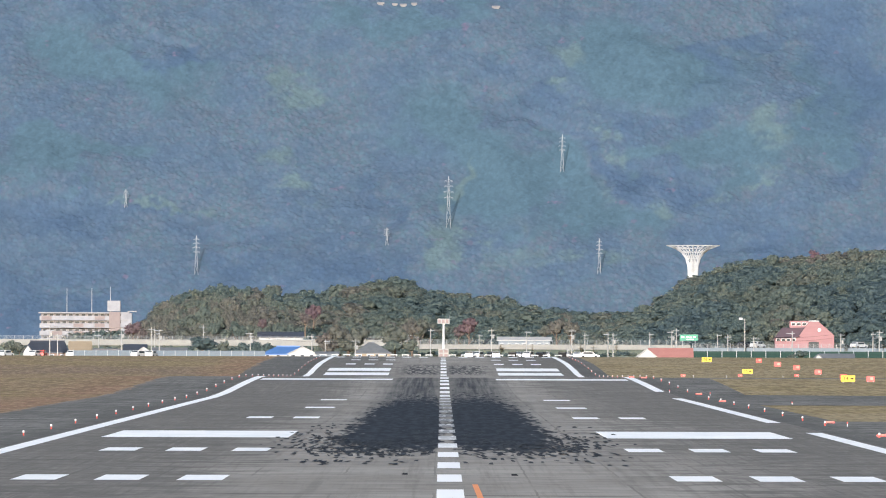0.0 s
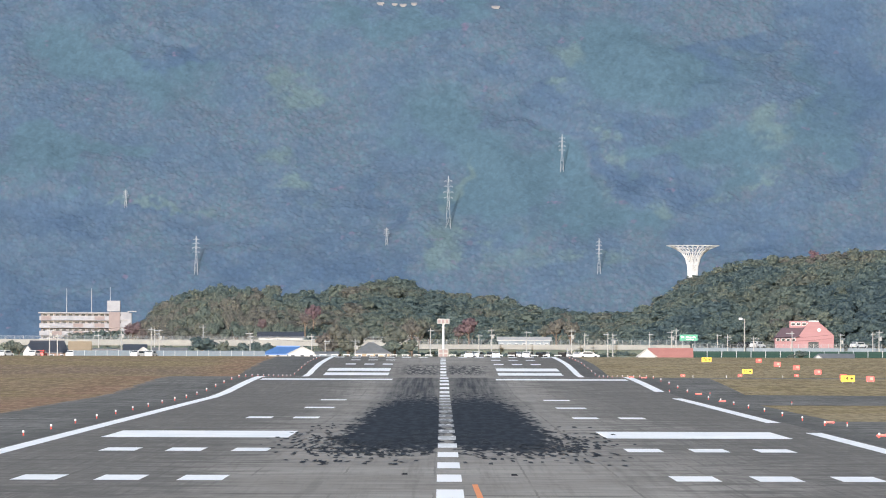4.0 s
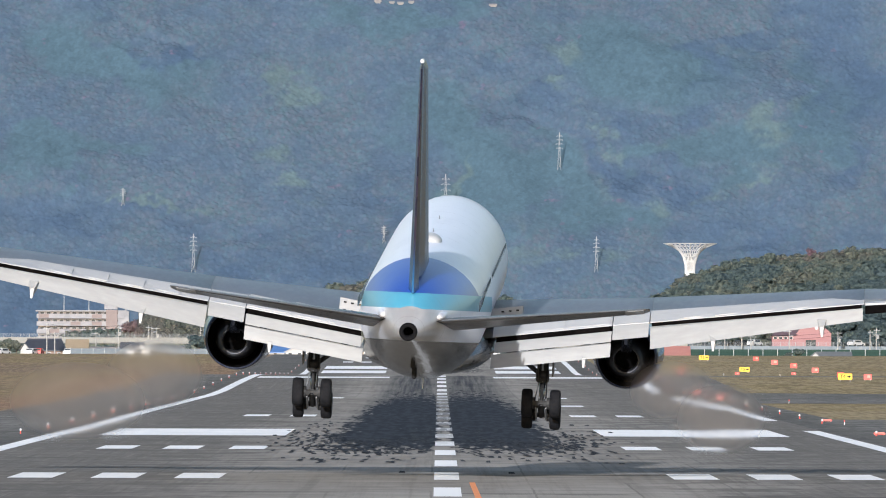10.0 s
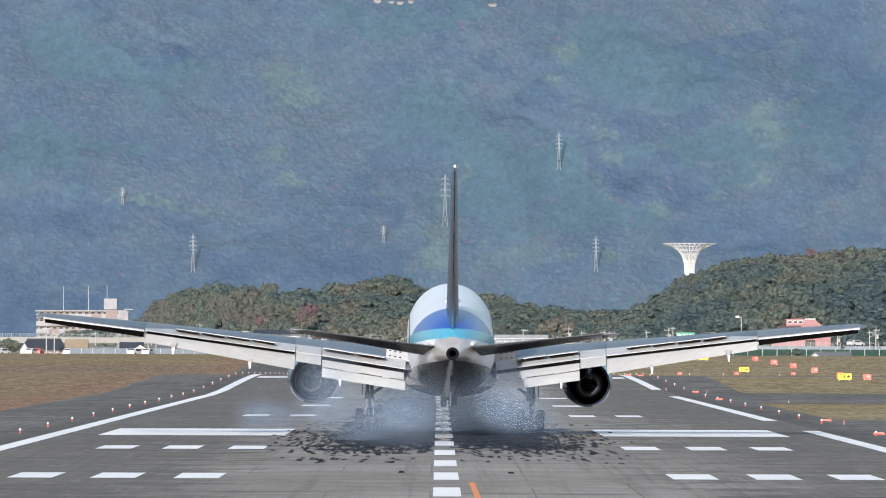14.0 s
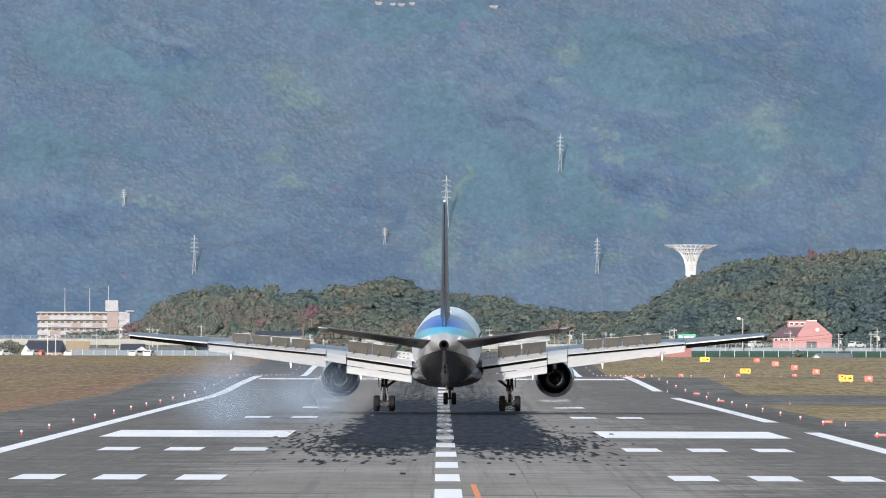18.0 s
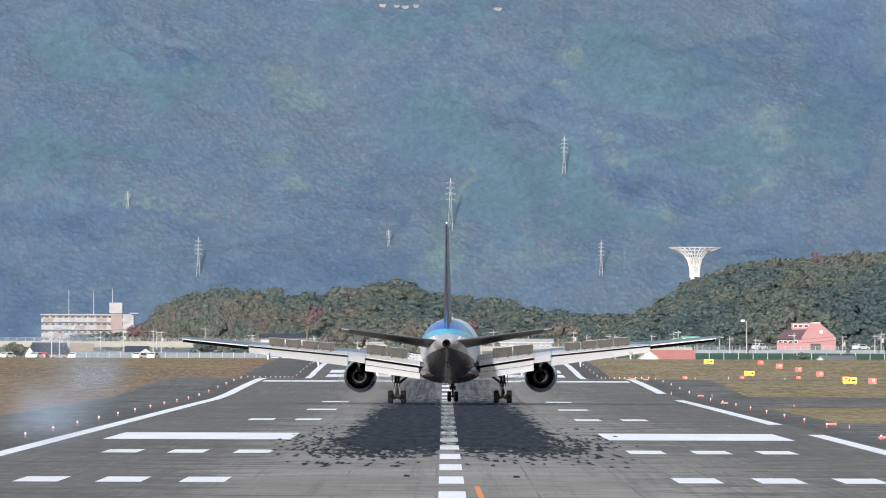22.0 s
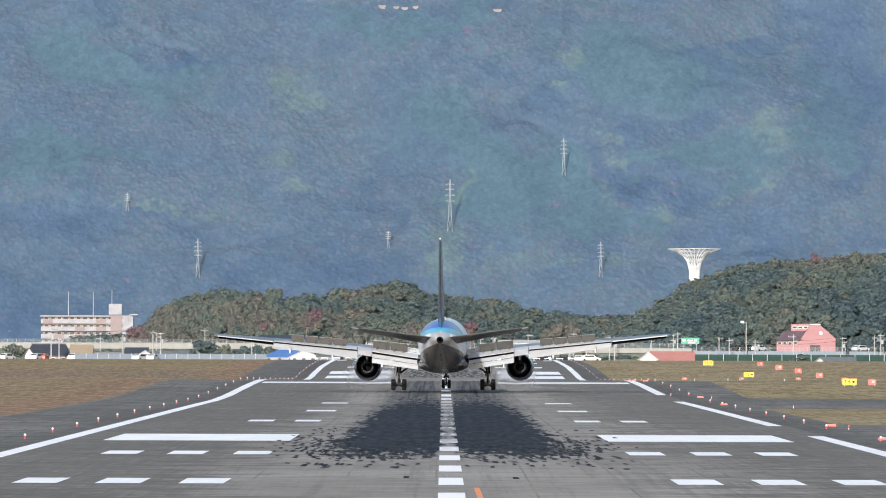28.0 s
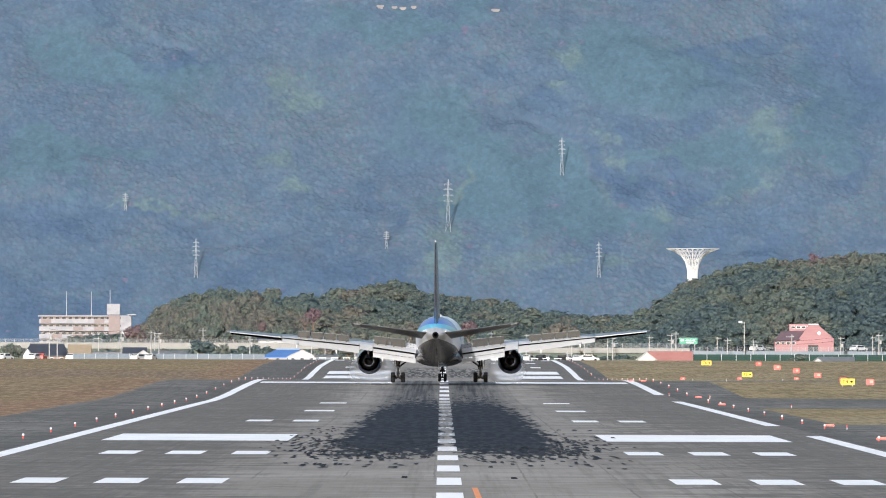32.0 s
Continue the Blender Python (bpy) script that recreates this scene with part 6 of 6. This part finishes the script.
# cars on the road and in the yards
def car(x, y, z, colour, turn, name="car"):
    c = thing(name, "parked %s car with dark windows" % colour, "car", (x, y, z), turn, "cars in the town")
    paint = {"white": WHITE, "dark": BLACK, "silver": STEEL, "red": RED}[colour]
    bm = bmesh.new()
    loft(bm, [[(-2.1, y2, 0.35), (2.1, y2, 0.35), (2.12, y2, 0.75), (1.2, y2, 0.9), (0.7, y2, 1.42), (-1.2, y2, 1.45), (-2.0, y2, 0.95)] for y2 in (-0.8, 0.8)])
    part("body", bm, paint, c, colour + " bodywork")
    for s in (-1, 1):
        part("side_window", slab(-1.25, 0.75, s * 0.81 - 0.015, s * 0.81 + 0.015, 0.95, 1.33, 0.005), GLASS_DARK, c)
        for xx in (-1.3, 1.35):
            part("wheel", turned(((s * 0.66, 0.31), (s * 0.84, 0.31)), 16, "Y", (xx, 0, 0.31)), RUBBER, c)
    part("rear_window", slab(-1.75, -1.68, -0.65, 0.65, 1.0, 1.35), GLASS_DARK, c)


for px, d, base, colour, turn in ((1318, 3103, 613, "dark", 55), (1341, 3103, 612, "white", 60), (1520, 3103, 620, "white", 50)):
    car((px - 781.6) * d / 25960 - 0.33, d, 3.75, colour, turn)
for px, d, colour, turn in ((10, 3090, "white", 60), (62, 3125, "white", 70), (74, 3128, "red", 80), (130, 3092, "white", 70), (246, 3075, "white", 60), (268, 3075, "white", 75)):
    car((px - 781.6) * d / 25960 - 0.33, d, float(lie(d)) - 0.1, colour, turn)
for px, d in ((1043, 3046),):
    car((px - 781.6) * d / 25960 - 0.33, d, float(lie(d)) - 0.1, "white", 0)

for k in range(13):
    px = 832 + 17.5 * k + 6 * math.sin(3.7 * k)
    d = 3052 + 5 * (k % 3)
    car((px - 781.6) * d / 25960 - 0.33, d, float(lie(d)) - 0.1, ("silver", "white", "dark", "silver", "dark")[k % 5], 82 + 9 * math.sin(5 * k))

# round garden trees by the houses and the fence
GARDEN = (
    (-53.0, 3220, 1.3, 4.7, 3.35, 0.15),
    (-41.4, 3215, 1.3, 3.62, 1.98, 0.2),
    (-38.67, 3215, 1.3, 3.5, 1.73, 0.25),
    (-43.94, 3220, 1.3, 3.24, 1.49, 0.2),
    (-22.72, 3200, 1.3, 2.32, 1.36, 0.5),
    (73.21, 3000, 1.3, 2.15, 1.73, 0.4),
    (71.48, 3005, 1.3, 1.33, 1.04, 0.4),
    (-94.9, 3200, 1.3, 3.5, 1.7, 0.62),
    (-92.6, 3205, 1.3, 3.2, 1.5, 0.7),
    (-89.5, 3210, 1.3, 3.0, 1.3, 0.5),
    (-97.77, 3330, 1.3, 3.81, 1.8, 0.5),
    (-92.89, 3330, 1.3, 3.57, 1.54, 0.45),
    (-49.85, 3325, 1.3, 3.57, 1.67, 0.6),
    (-8.49, 3180, 1.3, 2.13, 1.47, 0.3),
    (-83.76, 3600, 1.3, 6.33, 2.5, 0.25),
    (-79.6, 3600, 1.3, 6.06, 2.22, 0.35),
    (-86.53, 3600, 1.3, 5.76, 1.94, 0.3))
for row in GARDEN:
    lone_tree(*row)

# shrubs and small trees along the foot of the road wall; the second row is added for the shade under the deck
spots = []
for x0, x1, y, h in ((-110.0, -6.32, 3335, 2.2), (-5.01, 43.56, 3318, 1.45)):
    x = x0
    while x < x1:
        spots.append((x, y + 4 * rng.randn(), 1.2, h * (0.75 + 0.5 * rng.rand()), 0.9 + 0.7 * rng.rand(), min(0.8, abs(0.35 * rng.randn()))))
        x += 0.8 + 1.6 * rng.rand()
wood("shrubs", "dark garden shrubs before the road wall, one row standing in for shade", spots)
gabled_house("house", "small low house with a dark roof and tan wall", -95.95, -92.1, 3120, 0.33, 1.17, 2.37, TAN_WALL, TILE_DARK, "X", 7, None, 3)
gabled_house("shed", "small white flat-roofed shed by the fence", -79.58, -78.03, 3105, 0.4, 1.95, 2.31, PLASTER, PLASTER, "X", 4)
gabled_house("shed", "long low shed with a weathered white roof", -76.94, -70.27, 3210, 0.74, 2.47, 3.09, FENCE_GREY, FADED_WHITE, "X", 6)
gabled_house("shed", "long low shed with a grey tiled roof", -63.44, -56.26, 3215, 0.77, 2.51, 3.37, TAN_WALL, TILE_GREY, "X", 6)

# ---- airfield lights, signs and boards ----


def edge_light(x, y):
    l = thing("edge_light", "white runway edge light on a red foot", "light", (x, y, float(lie(y))), group="runway edge lights")
    part("foot", turned(((-0.05, 0.05), (0.04, 0.05), (0.07, 0.035), (0.18, 0.03)), 12, "Z"), RED, l, "red foot")
    part("lens", turned(((0.16, 0.035), (0.18, 0.07), (0.26, 0.07), (0.3, 0.045), (0.31, 0.01)), 12, "Z"), WHITE, l, "white lens", True)
    return l


light0 = edge_light(-24.4, 845.0)
for k in range(-1, 35):
    for x in (-24.4, 24.9):
        if k == 0 and x < 0:
            continue
        y = 845.0 + 60 * k
        if x > 0 and (900 < y < 960 or 1420 < y < 1490):
            continue
        copy_thing(light0, pose(x, y, float(lie(y))))


def guidance_sign(x, y, w, h, glyphs):
    s = thing("taxiway_sign", "yellow taxiway sign with black lettering", "sign", (x, y, float(lie(y)) - 0.1), group="taxiway signs")
    part("box", slab(-w, w, -0.12, 0.12, 0.25, 0.25 + h, 0.03), YELLOW, s, "yellow sign box")
    for k in (-0.7, 0.7):
        part("leg", tube(bmesh.new(), (k * w, 0, -0.1), (k * w, 0, 0.3), 0.05, 0.05, 8), STEEL, s)
    for a, b in glyphs:
        part("arrow", slab(a * w, b * w, -0.135, -0.118, 0.25 + h * 0.42, 0.25 + h * 0.58), BLACK, s, "black arrow shaft")
        bm = bmesh.new()
        loft(bm, [[(b * w, q, 0.25 + h * 0.5), (b * w - 0.22, q, 0.25 + h * 0.74), (b * w - 0.22, q, 0.25 + h * 0.26)] for q in (-0.137, -0.118)])
        part("arrow_head", bm, BLACK, s)


def lettered_sign(x, y, w, h, text):
    guidance_sign(x, y, w, h, ((0.3, 0.78),))
    c = bpy.data.curves.new("lettering", "FONT")
    c.body, c.size, c.align_x, c.align_y, c.extrude = text, h * 0.85, "CENTER", "CENTER", 0.01
    tmp = new("lettering", c)
    me = bpy.data.meshes.new_from_object(tmp.evaluated_get(bpy.context.evaluated_depsgraph_get()))
    bpy.data.objects.remove(tmp)
    me.materials.append(BLACK)
    ob = new("lettering", me)
    ob.parent = [o for o in scene.collection.objects if o.name.startswith("taxiway_sign") and not o.parent][-1]
    ob.matrix_basis = pose(-w * 0.35, -0.135, 0.25 + h * 0.5, 90)


def marker_board(x, y, w, h, tilt):
    b = thing("marker_board", "orange marker board with a pale square, on short legs", "board", (x, y, float(lie(y)) - 0.12), tilt, "orange marker boards")
    part("board", slab(-w, w, -0.05, 0.05, 0.15, 0.15 + h, 0.03), ORANGE, b, "orange board")
    part("pale_square", slab(-w * 0.1, w * 0.65, -0.066, -0.048, 0.15 + h * 0.35, 0.15 + h * 0.8), PALE_RED, b)
    for k in (-0.7, 0.7):
        part("leg", tube(bmesh.new(), (k * w, 0, -0.1), (k * w, 0, 0.2), 0.035, 0.035, 6), STEEL, b)


def low_light(x, y):
    b = thing("taxiway_light_unit", "low red and white light unit on the shoulder", "light", (x, y, float(lie(y))), group="low light units")
    part("housing", slab(-0.34, 0.34, -0.15, 0.15, 0.03, 0.17, 0.04), RED, b, "red housing")
    part("cap", slab(-0.28, 0.28, -0.06, 0.06, 0.165, 0.185, 0.005), PALE_RED, b, "pale cap")
    part("foot", slab(-0.22, 0.22, -0.12, 0.12, -0.05, 0.05), DARK_STEEL, b)


SIGNS = (
    (45.56, 1656.0, 0.8, 0.72, 'T4'),
    (50.39, 2432.0, 0.86, 0.78, 'T5'),
    (48.51, 2701.0, 0.92, 0.84, 'T6'))
for row in SIGNS:
    lettered_sign(*row)
BOARDS = (
    (58.21, 2707.0, 0.54, 0.74, 8),
    (58.95, 2589.0, 0.6, 0.82, -6),
    (60.57, 2516.0, 0.58, 0.8, 5),
    (62.18, 2435.0, 0.58, 0.8, -10),
    (46.97, 1726.0, 0.44, 0.6, 12),
    (48.81, 1680.0, 0.46, 0.64, -4),
    (38.67, 2369.0, 0.37, 0.4, 3),
    (47.97, 2373.0, 0.37, 0.4, 3),
    (57.23, 2378.0, 0.37, 0.4, 3))
for row in BOARDS:
    marker_board(*row)
UNITS = (
    (25.37, 1465.0),
    (24.92, 1318.0),
    (25.78, 986.0),
    (22.42, 1756.0),
    (23.66, 1738.0),
    (25.25, 851.0))
for row in UNITS:
    low_light(*row)

# small taxiway delineators in the grass
STAKES = (
    (31.84, 1875.0, 0),
    (35.93, 1866.0, 0),
    (54.24, 2344.0, 0),
    (26.32, 1455.0, 1),
    (29.9, 1265.0, 1),
    (26.1, 955.0, 1),
    (22.95, 1498.0, 1))
for row in STAKES:
    d = thing("delineator", "thin grey stake in the grass", "stake", (row[0], row[1], float(lie(row[1])) - 0.12), group="stakes")
    part("stake", tube(bmesh.new(), (0, 0, -0.1), (0, 0, 0.4), 0.025, 0.02, 6), STEEL, d)
    part("top", tube(bmesh.new(), (0, 0, 0.3), (0, 0, 0.42), 0.045, 0.045, 8), ORANGE if row[2] else WHITE, d)

# low white light frames beyond the runway's end
for k in range(22):
    x = -24.5 + k * 2.4
    if abs(x) < 1.5:
        continue
    f = thing("approach_light", "low white light frame at the runway's end", "light", (x, 2992 + 3 * (k % 3), float(lie(2992))), group="end light frames")
    part("bar", slab(-0.75, 0.75, -0.08, 0.08, 0.28, 0.42, 0.03), WHITE, f)
    for s in (-0.6, 0.6):
        part("leg", tube(bmesh.new(), (s, 0, -0.1), (s, 0, 0.3), 0.04, 0.04, 6), WHITE, f)

# red and white water-filled barriers by the grey shed
for k in range(14):
    px = 1407 + k * 8.2 + (20 if k > 4 else 0)
    d = 2935.0
    b = thing("barrier", "red plastic barrier block" if k % 2 else "white plastic barrier block", "barrier", ((px - 781.6) * d / 25960 - 0.33, d, 0.91), group="barrier row")
    part("block", slab(-0.42, 0.42, -0.2, 0.2, -0.5, 0.42, 0.06), RED if k % 2 else WHITE, b)

# ---- tyre smoke: soft shells of haze that rise at touchdown and drift off to the left ----


def smoke_material(name, dense, tone):
    m, nt, p, c = blank(name)
    sep = nt.nodes.new("ShaderNodeSeparateXYZ")
    nt.links.new(c, sep.inputs[0])
    r2 = calc(nt, "ADD", calc(nt, "MULTIPLY", sep.outputs[0], sep.outputs[0]), calc(nt, "MULTIPLY", sep.outputs[2], sep.outputs[2]))
    soft = calc(nt, "SUBTRACT", 1.0, step(nt, calc(nt, "SQRT", r2), 0.05, 0.98))
    wisp = step(nt, spread(nt, c, 0.9, (1, 0.6, 1), 1, 0.4), 0.2, 0.8)
    wisp = calc(nt, "MULTIPLY_ADD", wisp, 0.45, 0.55)
    nt.links.new(calc(nt, "MULTIPLY", calc(nt, "MULTIPLY", soft, wisp), dense), p.inputs["Alpha"])
    p.inputs["Base Color"].default_value = tone
    p.inputs["Roughness"].default_value = 1.0
    p.inputs["Specular IOR Level"].default_value = 0.0
    return m


SMOKE = [smoke_material("dense_tyre_smoke", 0.42, (0.1, 0.135, 0.19, 1)), smoke_material("thin_tyre_smoke", 0.28, (0.13, 0.17, 0.23, 1))]
srng = random.Random(11)


def smoke_puff(r, thin, name="smoke_puff"):
    """A bowl of haze, open towards the runway's end."""
    bm = bmesh.new()
    bmesh.ops.create_icosphere(bm, subdivisions=3, radius=1.0)
    bmesh.ops.delete(bm, geom=[v for v in bm.verts if v.co.y > 0.12], context="VERTS")
    for v in bm.verts:
        v.co.y *= 0.6 + 0.3 * noise.noise(v.co * 2 + Vector((r, 3 * r, 0)))
    ob = link(name, bm, SMOKE[thin], smooth=True)
    ob.scale = (r * srng.uniform(1.0, 1.5), r, r * srng.uniform(0.7, 1.0))
    return tagged(ob, "thin drifting tyre smoke over the runway" if thin == 1 else "bluish puff of tyre smoke over the runway", "smoke", "tyre smoke")


def haze_material():
    """Hot exhaust air: it bends the light of what lies far behind it, and carries a little dust."""
    m, nt, p, c = blank("hot_exhaust_air")
    sep = nt.nodes.new("ShaderNodeSeparateXYZ")
    nt.links.new(c, sep.inputs[0])
    r2 = calc(nt, "ADD", calc(nt, "MULTIPLY", sep.outputs[0], sep.outputs[0]), calc(nt, "MULTIPLY", sep.outputs[2], sep.outputs[2]))
    soft = calc(nt, "SUBTRACT", 1.0, step(nt, calc(nt, "SQRT", r2), 0.35, 0.98))
    bend = nt.nodes.new("ShaderNodeBsdfRefraction")
    bend.inputs["Roughness"].default_value, bend.inputs["IOR"].default_value = 0.6, 1.0008
    clear = nt.nodes.new("ShaderNodeBsdfTransparent")
    p.inputs["Base Color"].default_value = (0.2, 0.17, 0.15, 1)
    p.inputs["Roughness"].default_value = 1.0
    p.inputs["Specular IOR Level"].default_value = 0.0
    dusty, air = nt.nodes.new("ShaderNodeMixShader"), nt.nodes.new("ShaderNodeMixShader")
    dusty.inputs[0].default_value = 0.14
    nt.links.new(bend.outputs[0], dusty.inputs[1])
    nt.links.new(p.outputs[0], dusty.inputs[2])
    nt.links.new(soft, air.inputs[0])
    nt.links.new(clear.outputs[0], air.inputs[1])
    nt.links.new(dusty.outputs[0], air.inputs[2])
    out = [n for n in nt.nodes if n.type == "OUTPUT_MATERIAL"][0]
    nt.links.new(air.outputs[0], out.inputs["Surface"])
    return m


SMOKE.append(haze_material())
plumes = []
for side in (-1, 1):
    for out, back, drop, size in ((2.6, -22.0, -0.6, 2.0), (5.2, -38.0, -1.6, 2.3)) if side < 0 else ((1.6, -22.0, -1.2, 1.7), (3.2, -38.0, -2.2, 2.0)):
        ob = smoke_puff(size, 2, "exhaust_haze")
        tagged(ob, "shimmering hot exhaust air behind the engine", "haze", "exhaust haze")
        ob.visible_shadow = False
        plumes.append((ob, side, out, back, drop))
reversed_air = []
for side in (-1, 1):
    ob = smoke_puff(2.6, 2, "exhaust_haze")
    tagged(ob, "shimmering air blown forward by the braking engine", "haze", "exhaust haze")
    ob.visible_shadow = False
    reversed_air.append((ob, side))
puffs = []
for side, touch, along, count in ((1, 12.0, 742.0, 8), (-1, 13.15, 795.0, 7)):
    for k in range(count):
        thin = 1 if k % 2 else 0
        puffs.append((smoke_puff(srng.uniform(2.3, 3.2) if thin else srng.uniform(1.5, 2.1), thin), side, touch + 0.1 * k, along + srng.uniform(-10, 8), thin, srng.random(), srng.random()))


def motions():
    """The airliner's landing, the tilt of its bogies and the spoilers that rise after touchdown."""
    walk(aircraft, [(t, Matrix.Translation((x, y, z)) @ pose(0, 0, 0, 0, 0, yaw) @ pose(0, 0, 0, pitch) @ pose(0, 0, 0, 0, roll)) for t, x, y, z, yaw, pitch, roll in FLIGHT])
    for ob, x in bogies:
        touch = 12.7 if x > 0 else 13.3
        air, ground_z = (x, 0, 0.36, -24), (x, 0, 0.58, 0)
        walk(ob, [(t, pose(a[0], a[1], a[2], a[3])) for t, a in ((0.0, air), (touch - 0.4, air), (touch + 0.5, (x, 0, 0.37, -3)), (15.0, (x, 0, 0.48, -1)), (18.0, ground_z), (32.0, ground_z))])
    # lift bends the wings up until the weight settles on the wheels
    bend = ((0.0, 3.4, -2.0), (12.6, 3.4, -2.0), (14.0, 2.4, -1.0), (15.5, 0.7, 0.0), (17.5, 0.0, 0.0), (32.0, 0.0, 0.0))
    for ob, root, side in mid_wings:
        walk(ob, [(t, pose(*root, 0, -side * a)) for t, a, b in bend])
    for ob, h, root, side in outer_wings:
        walk(ob, [(t, pose(*root, 0, -side * a) @ Matrix.Translation(h - root) @ pose(0, 0, 0, 0, -side * b)) for t, a, b in bend])
    for ob, h in spoilers:
        walk(ob, [(t, pose(*h, -a)) for t, a in ((0.0, 0.0), (13.6, 0.0), (14.05, 20.0), (14.45, 47.0), (14.9, 49.0), (32.0, 49.0))])
    for ob, side, out, back, drop in plumes:
        # carried along behind the engine while it hangs above the runway
        rows = [(0.0, pose(side * (8 + out), 390 + back, -8.0)), (7.0, pose(side * (8 + out), 400 + back, -6.0))]
        for t, x, y, z, *turns in FLIGHT:
            if (7.4 if side < 0 else 8.4) < t < 11.6:
                rows.append((t, pose(x + side * (8 + out), y + back, min(6.4 + drop, max(1.4, z + 2.2 + drop)))))
        rows += [(12.6, pose(side * (9 + out), 745 + back, -6.0)), (32.0, pose(side * (9 + out), 750 + back, -8.0))]
        walk(ob, rows)
    for ob, side in reversed_air:
        rows = [(0.0, pose(side * 7, 900, -8.0)), (14.6, pose(side * 7, 930, -8.0))]
        for t, x, y, z, *turns in FLIGHT:
            if t > 16:
                rows.append((t, pose(x + side * 7.6, y + 16, z + 1.3)))
        walk(ob, rows)
    for ob, side, t0, along, thin, u, w in puffs:
        r = ob.scale[2]
        x0 = side * 4.6
        rows = [(0.0, (x0, along, -4.0)), (t0, (x0, along, -3.0)), (t0 + 0.3, (x0 + (u - 0.4) * 2.5, along, 0.3 + 0.4 * r))]
        # the cloud spreads both ways, then the wind takes it to the left
        rows.append((t0 + 0.8, (x0 - 2.4 + (u - 0.5) * 8.0, along - 3 * w, 0.5 * r + 0.4 + (2.4 * w if thin else 0.8 * w))))
        rows.append((t0 + 2.3, (x0 - 4.5 - 2.5 * (side > 0) + (u - 0.5) * 9, along - 8 * w, 0.5 * r + 0.3 + (3.8 * w if thin else 1.0 * w))))
        rows.append((t0 + 4.2, (-9.0 + (u - 0.5) * 12, along - 20 * w, 0.6 * r + 2.6 * w if thin else -1.2 * r)))
        rows.append((t0 + 8.0, (-15.0 + (u - 0.5) * 13, along - 40 * w, 0.6 * r + 2.0 + 3.0 * w if thin else -2.5 * r)))
        rows.append((t0 + 10.5 + w, (-34 + (u - 0.5) * 10, along - 50 * w, -0.5 * r if thin else -3.0)))
        rows.append((32.0, (-60 + (u - 0.5) * 10, along - 90 * w, -4.0)))
        walk(ob, [(t, pose(*q, 0, 40 * (u - 0.5) * min(1.0, max(0.0, t - t0) / 6), 0)) for t, q in rows])


# seconds, east, along, height, yaw, pitch, roll
FLIGHT = [
    (0.0, 0.1, -30.0, 35.0, -4.5, -0.6, -1.4),
    (3.0, 0.1, 157.5, 25.0, -4.5, -0.6, -1.4),
    (6.5, 0.10, 375.9, 13.27, -4.51, -0.58, -1.42),
    (7, 0.08, 407.1, 11.54, -4.19, 0.29, -1.38),
    (7.5, 0.01, 438.6, 9.83, -3.90, 0.81, -1.06),
    (8, -0.06, 470.1, 8.23, -3.39, 1.03, -1.24),
    (8.5, -0.37, 502.1, 6.54, -2.86, 1.73, 0.75),
    (9, -0.67, 533.9, 4.89, -2.55, 3.07, 2.35),
    (9.5, -0.76, 564.6, 3.52, -2.24, 3.85, 1.95),
    (10, -0.83, 595.2, 2.58, -1.99, 4.32, 2.64),
    (10.5, -0.73, 626.8, 1.90, -1.53, 4.29, 2.30),
    (11, -0.58, 659.1, 1.45, -1.38, 4.27, 1.17),
    (11.5, -0.46, 691.9, 1.11, -1.29, 4.18, 0.32),
    (12, -0.47, 723.7, 0.92, -1.23, 3.85, 1.62),
    (12.5, -0.41, 754.1, 0.57, -0.87, 3.08, 1.99),
    (13, -0.18, 784.2, 0.64, -0.67, 2.72, 1.41),
    (13.5, 0.12, 814.7, 0.52, -0.32, 2.28, 1.07),
    (14, 0.35, 845.4, 0.50, 0.14, 2.30, 0.59),
    (14.5, 0.41, 874.9, 0.22, 0.08, 2.37, 0.38),
    (17, 0.06, 1029.2, 0.30, -0.82, 1.39, -0.14),
    (19, 0.42, 1141.3, 0.18, -0.26, 0.25, -0.02),
    (21, 0.05, 1243.1, 0.16, -1.15, 0.02, -0.31),
    (23, 0.44, 1336.8, 0.08, -0.19, -0.11, -0.14),
    (25, 0.25, 1418.6, 0.26, -0.79, 0.08, -0.14),
    (28, -0.29, 1532.8, 0.60, -0.76, 0.04, -0.21),
    (30, -0.53, 1594.8, 1.00, -1.05, -0.22, -0.40),
    (32, -0.54, 1652.2, 1.07, -0.91, -0.14, -0.24),
]

motions()
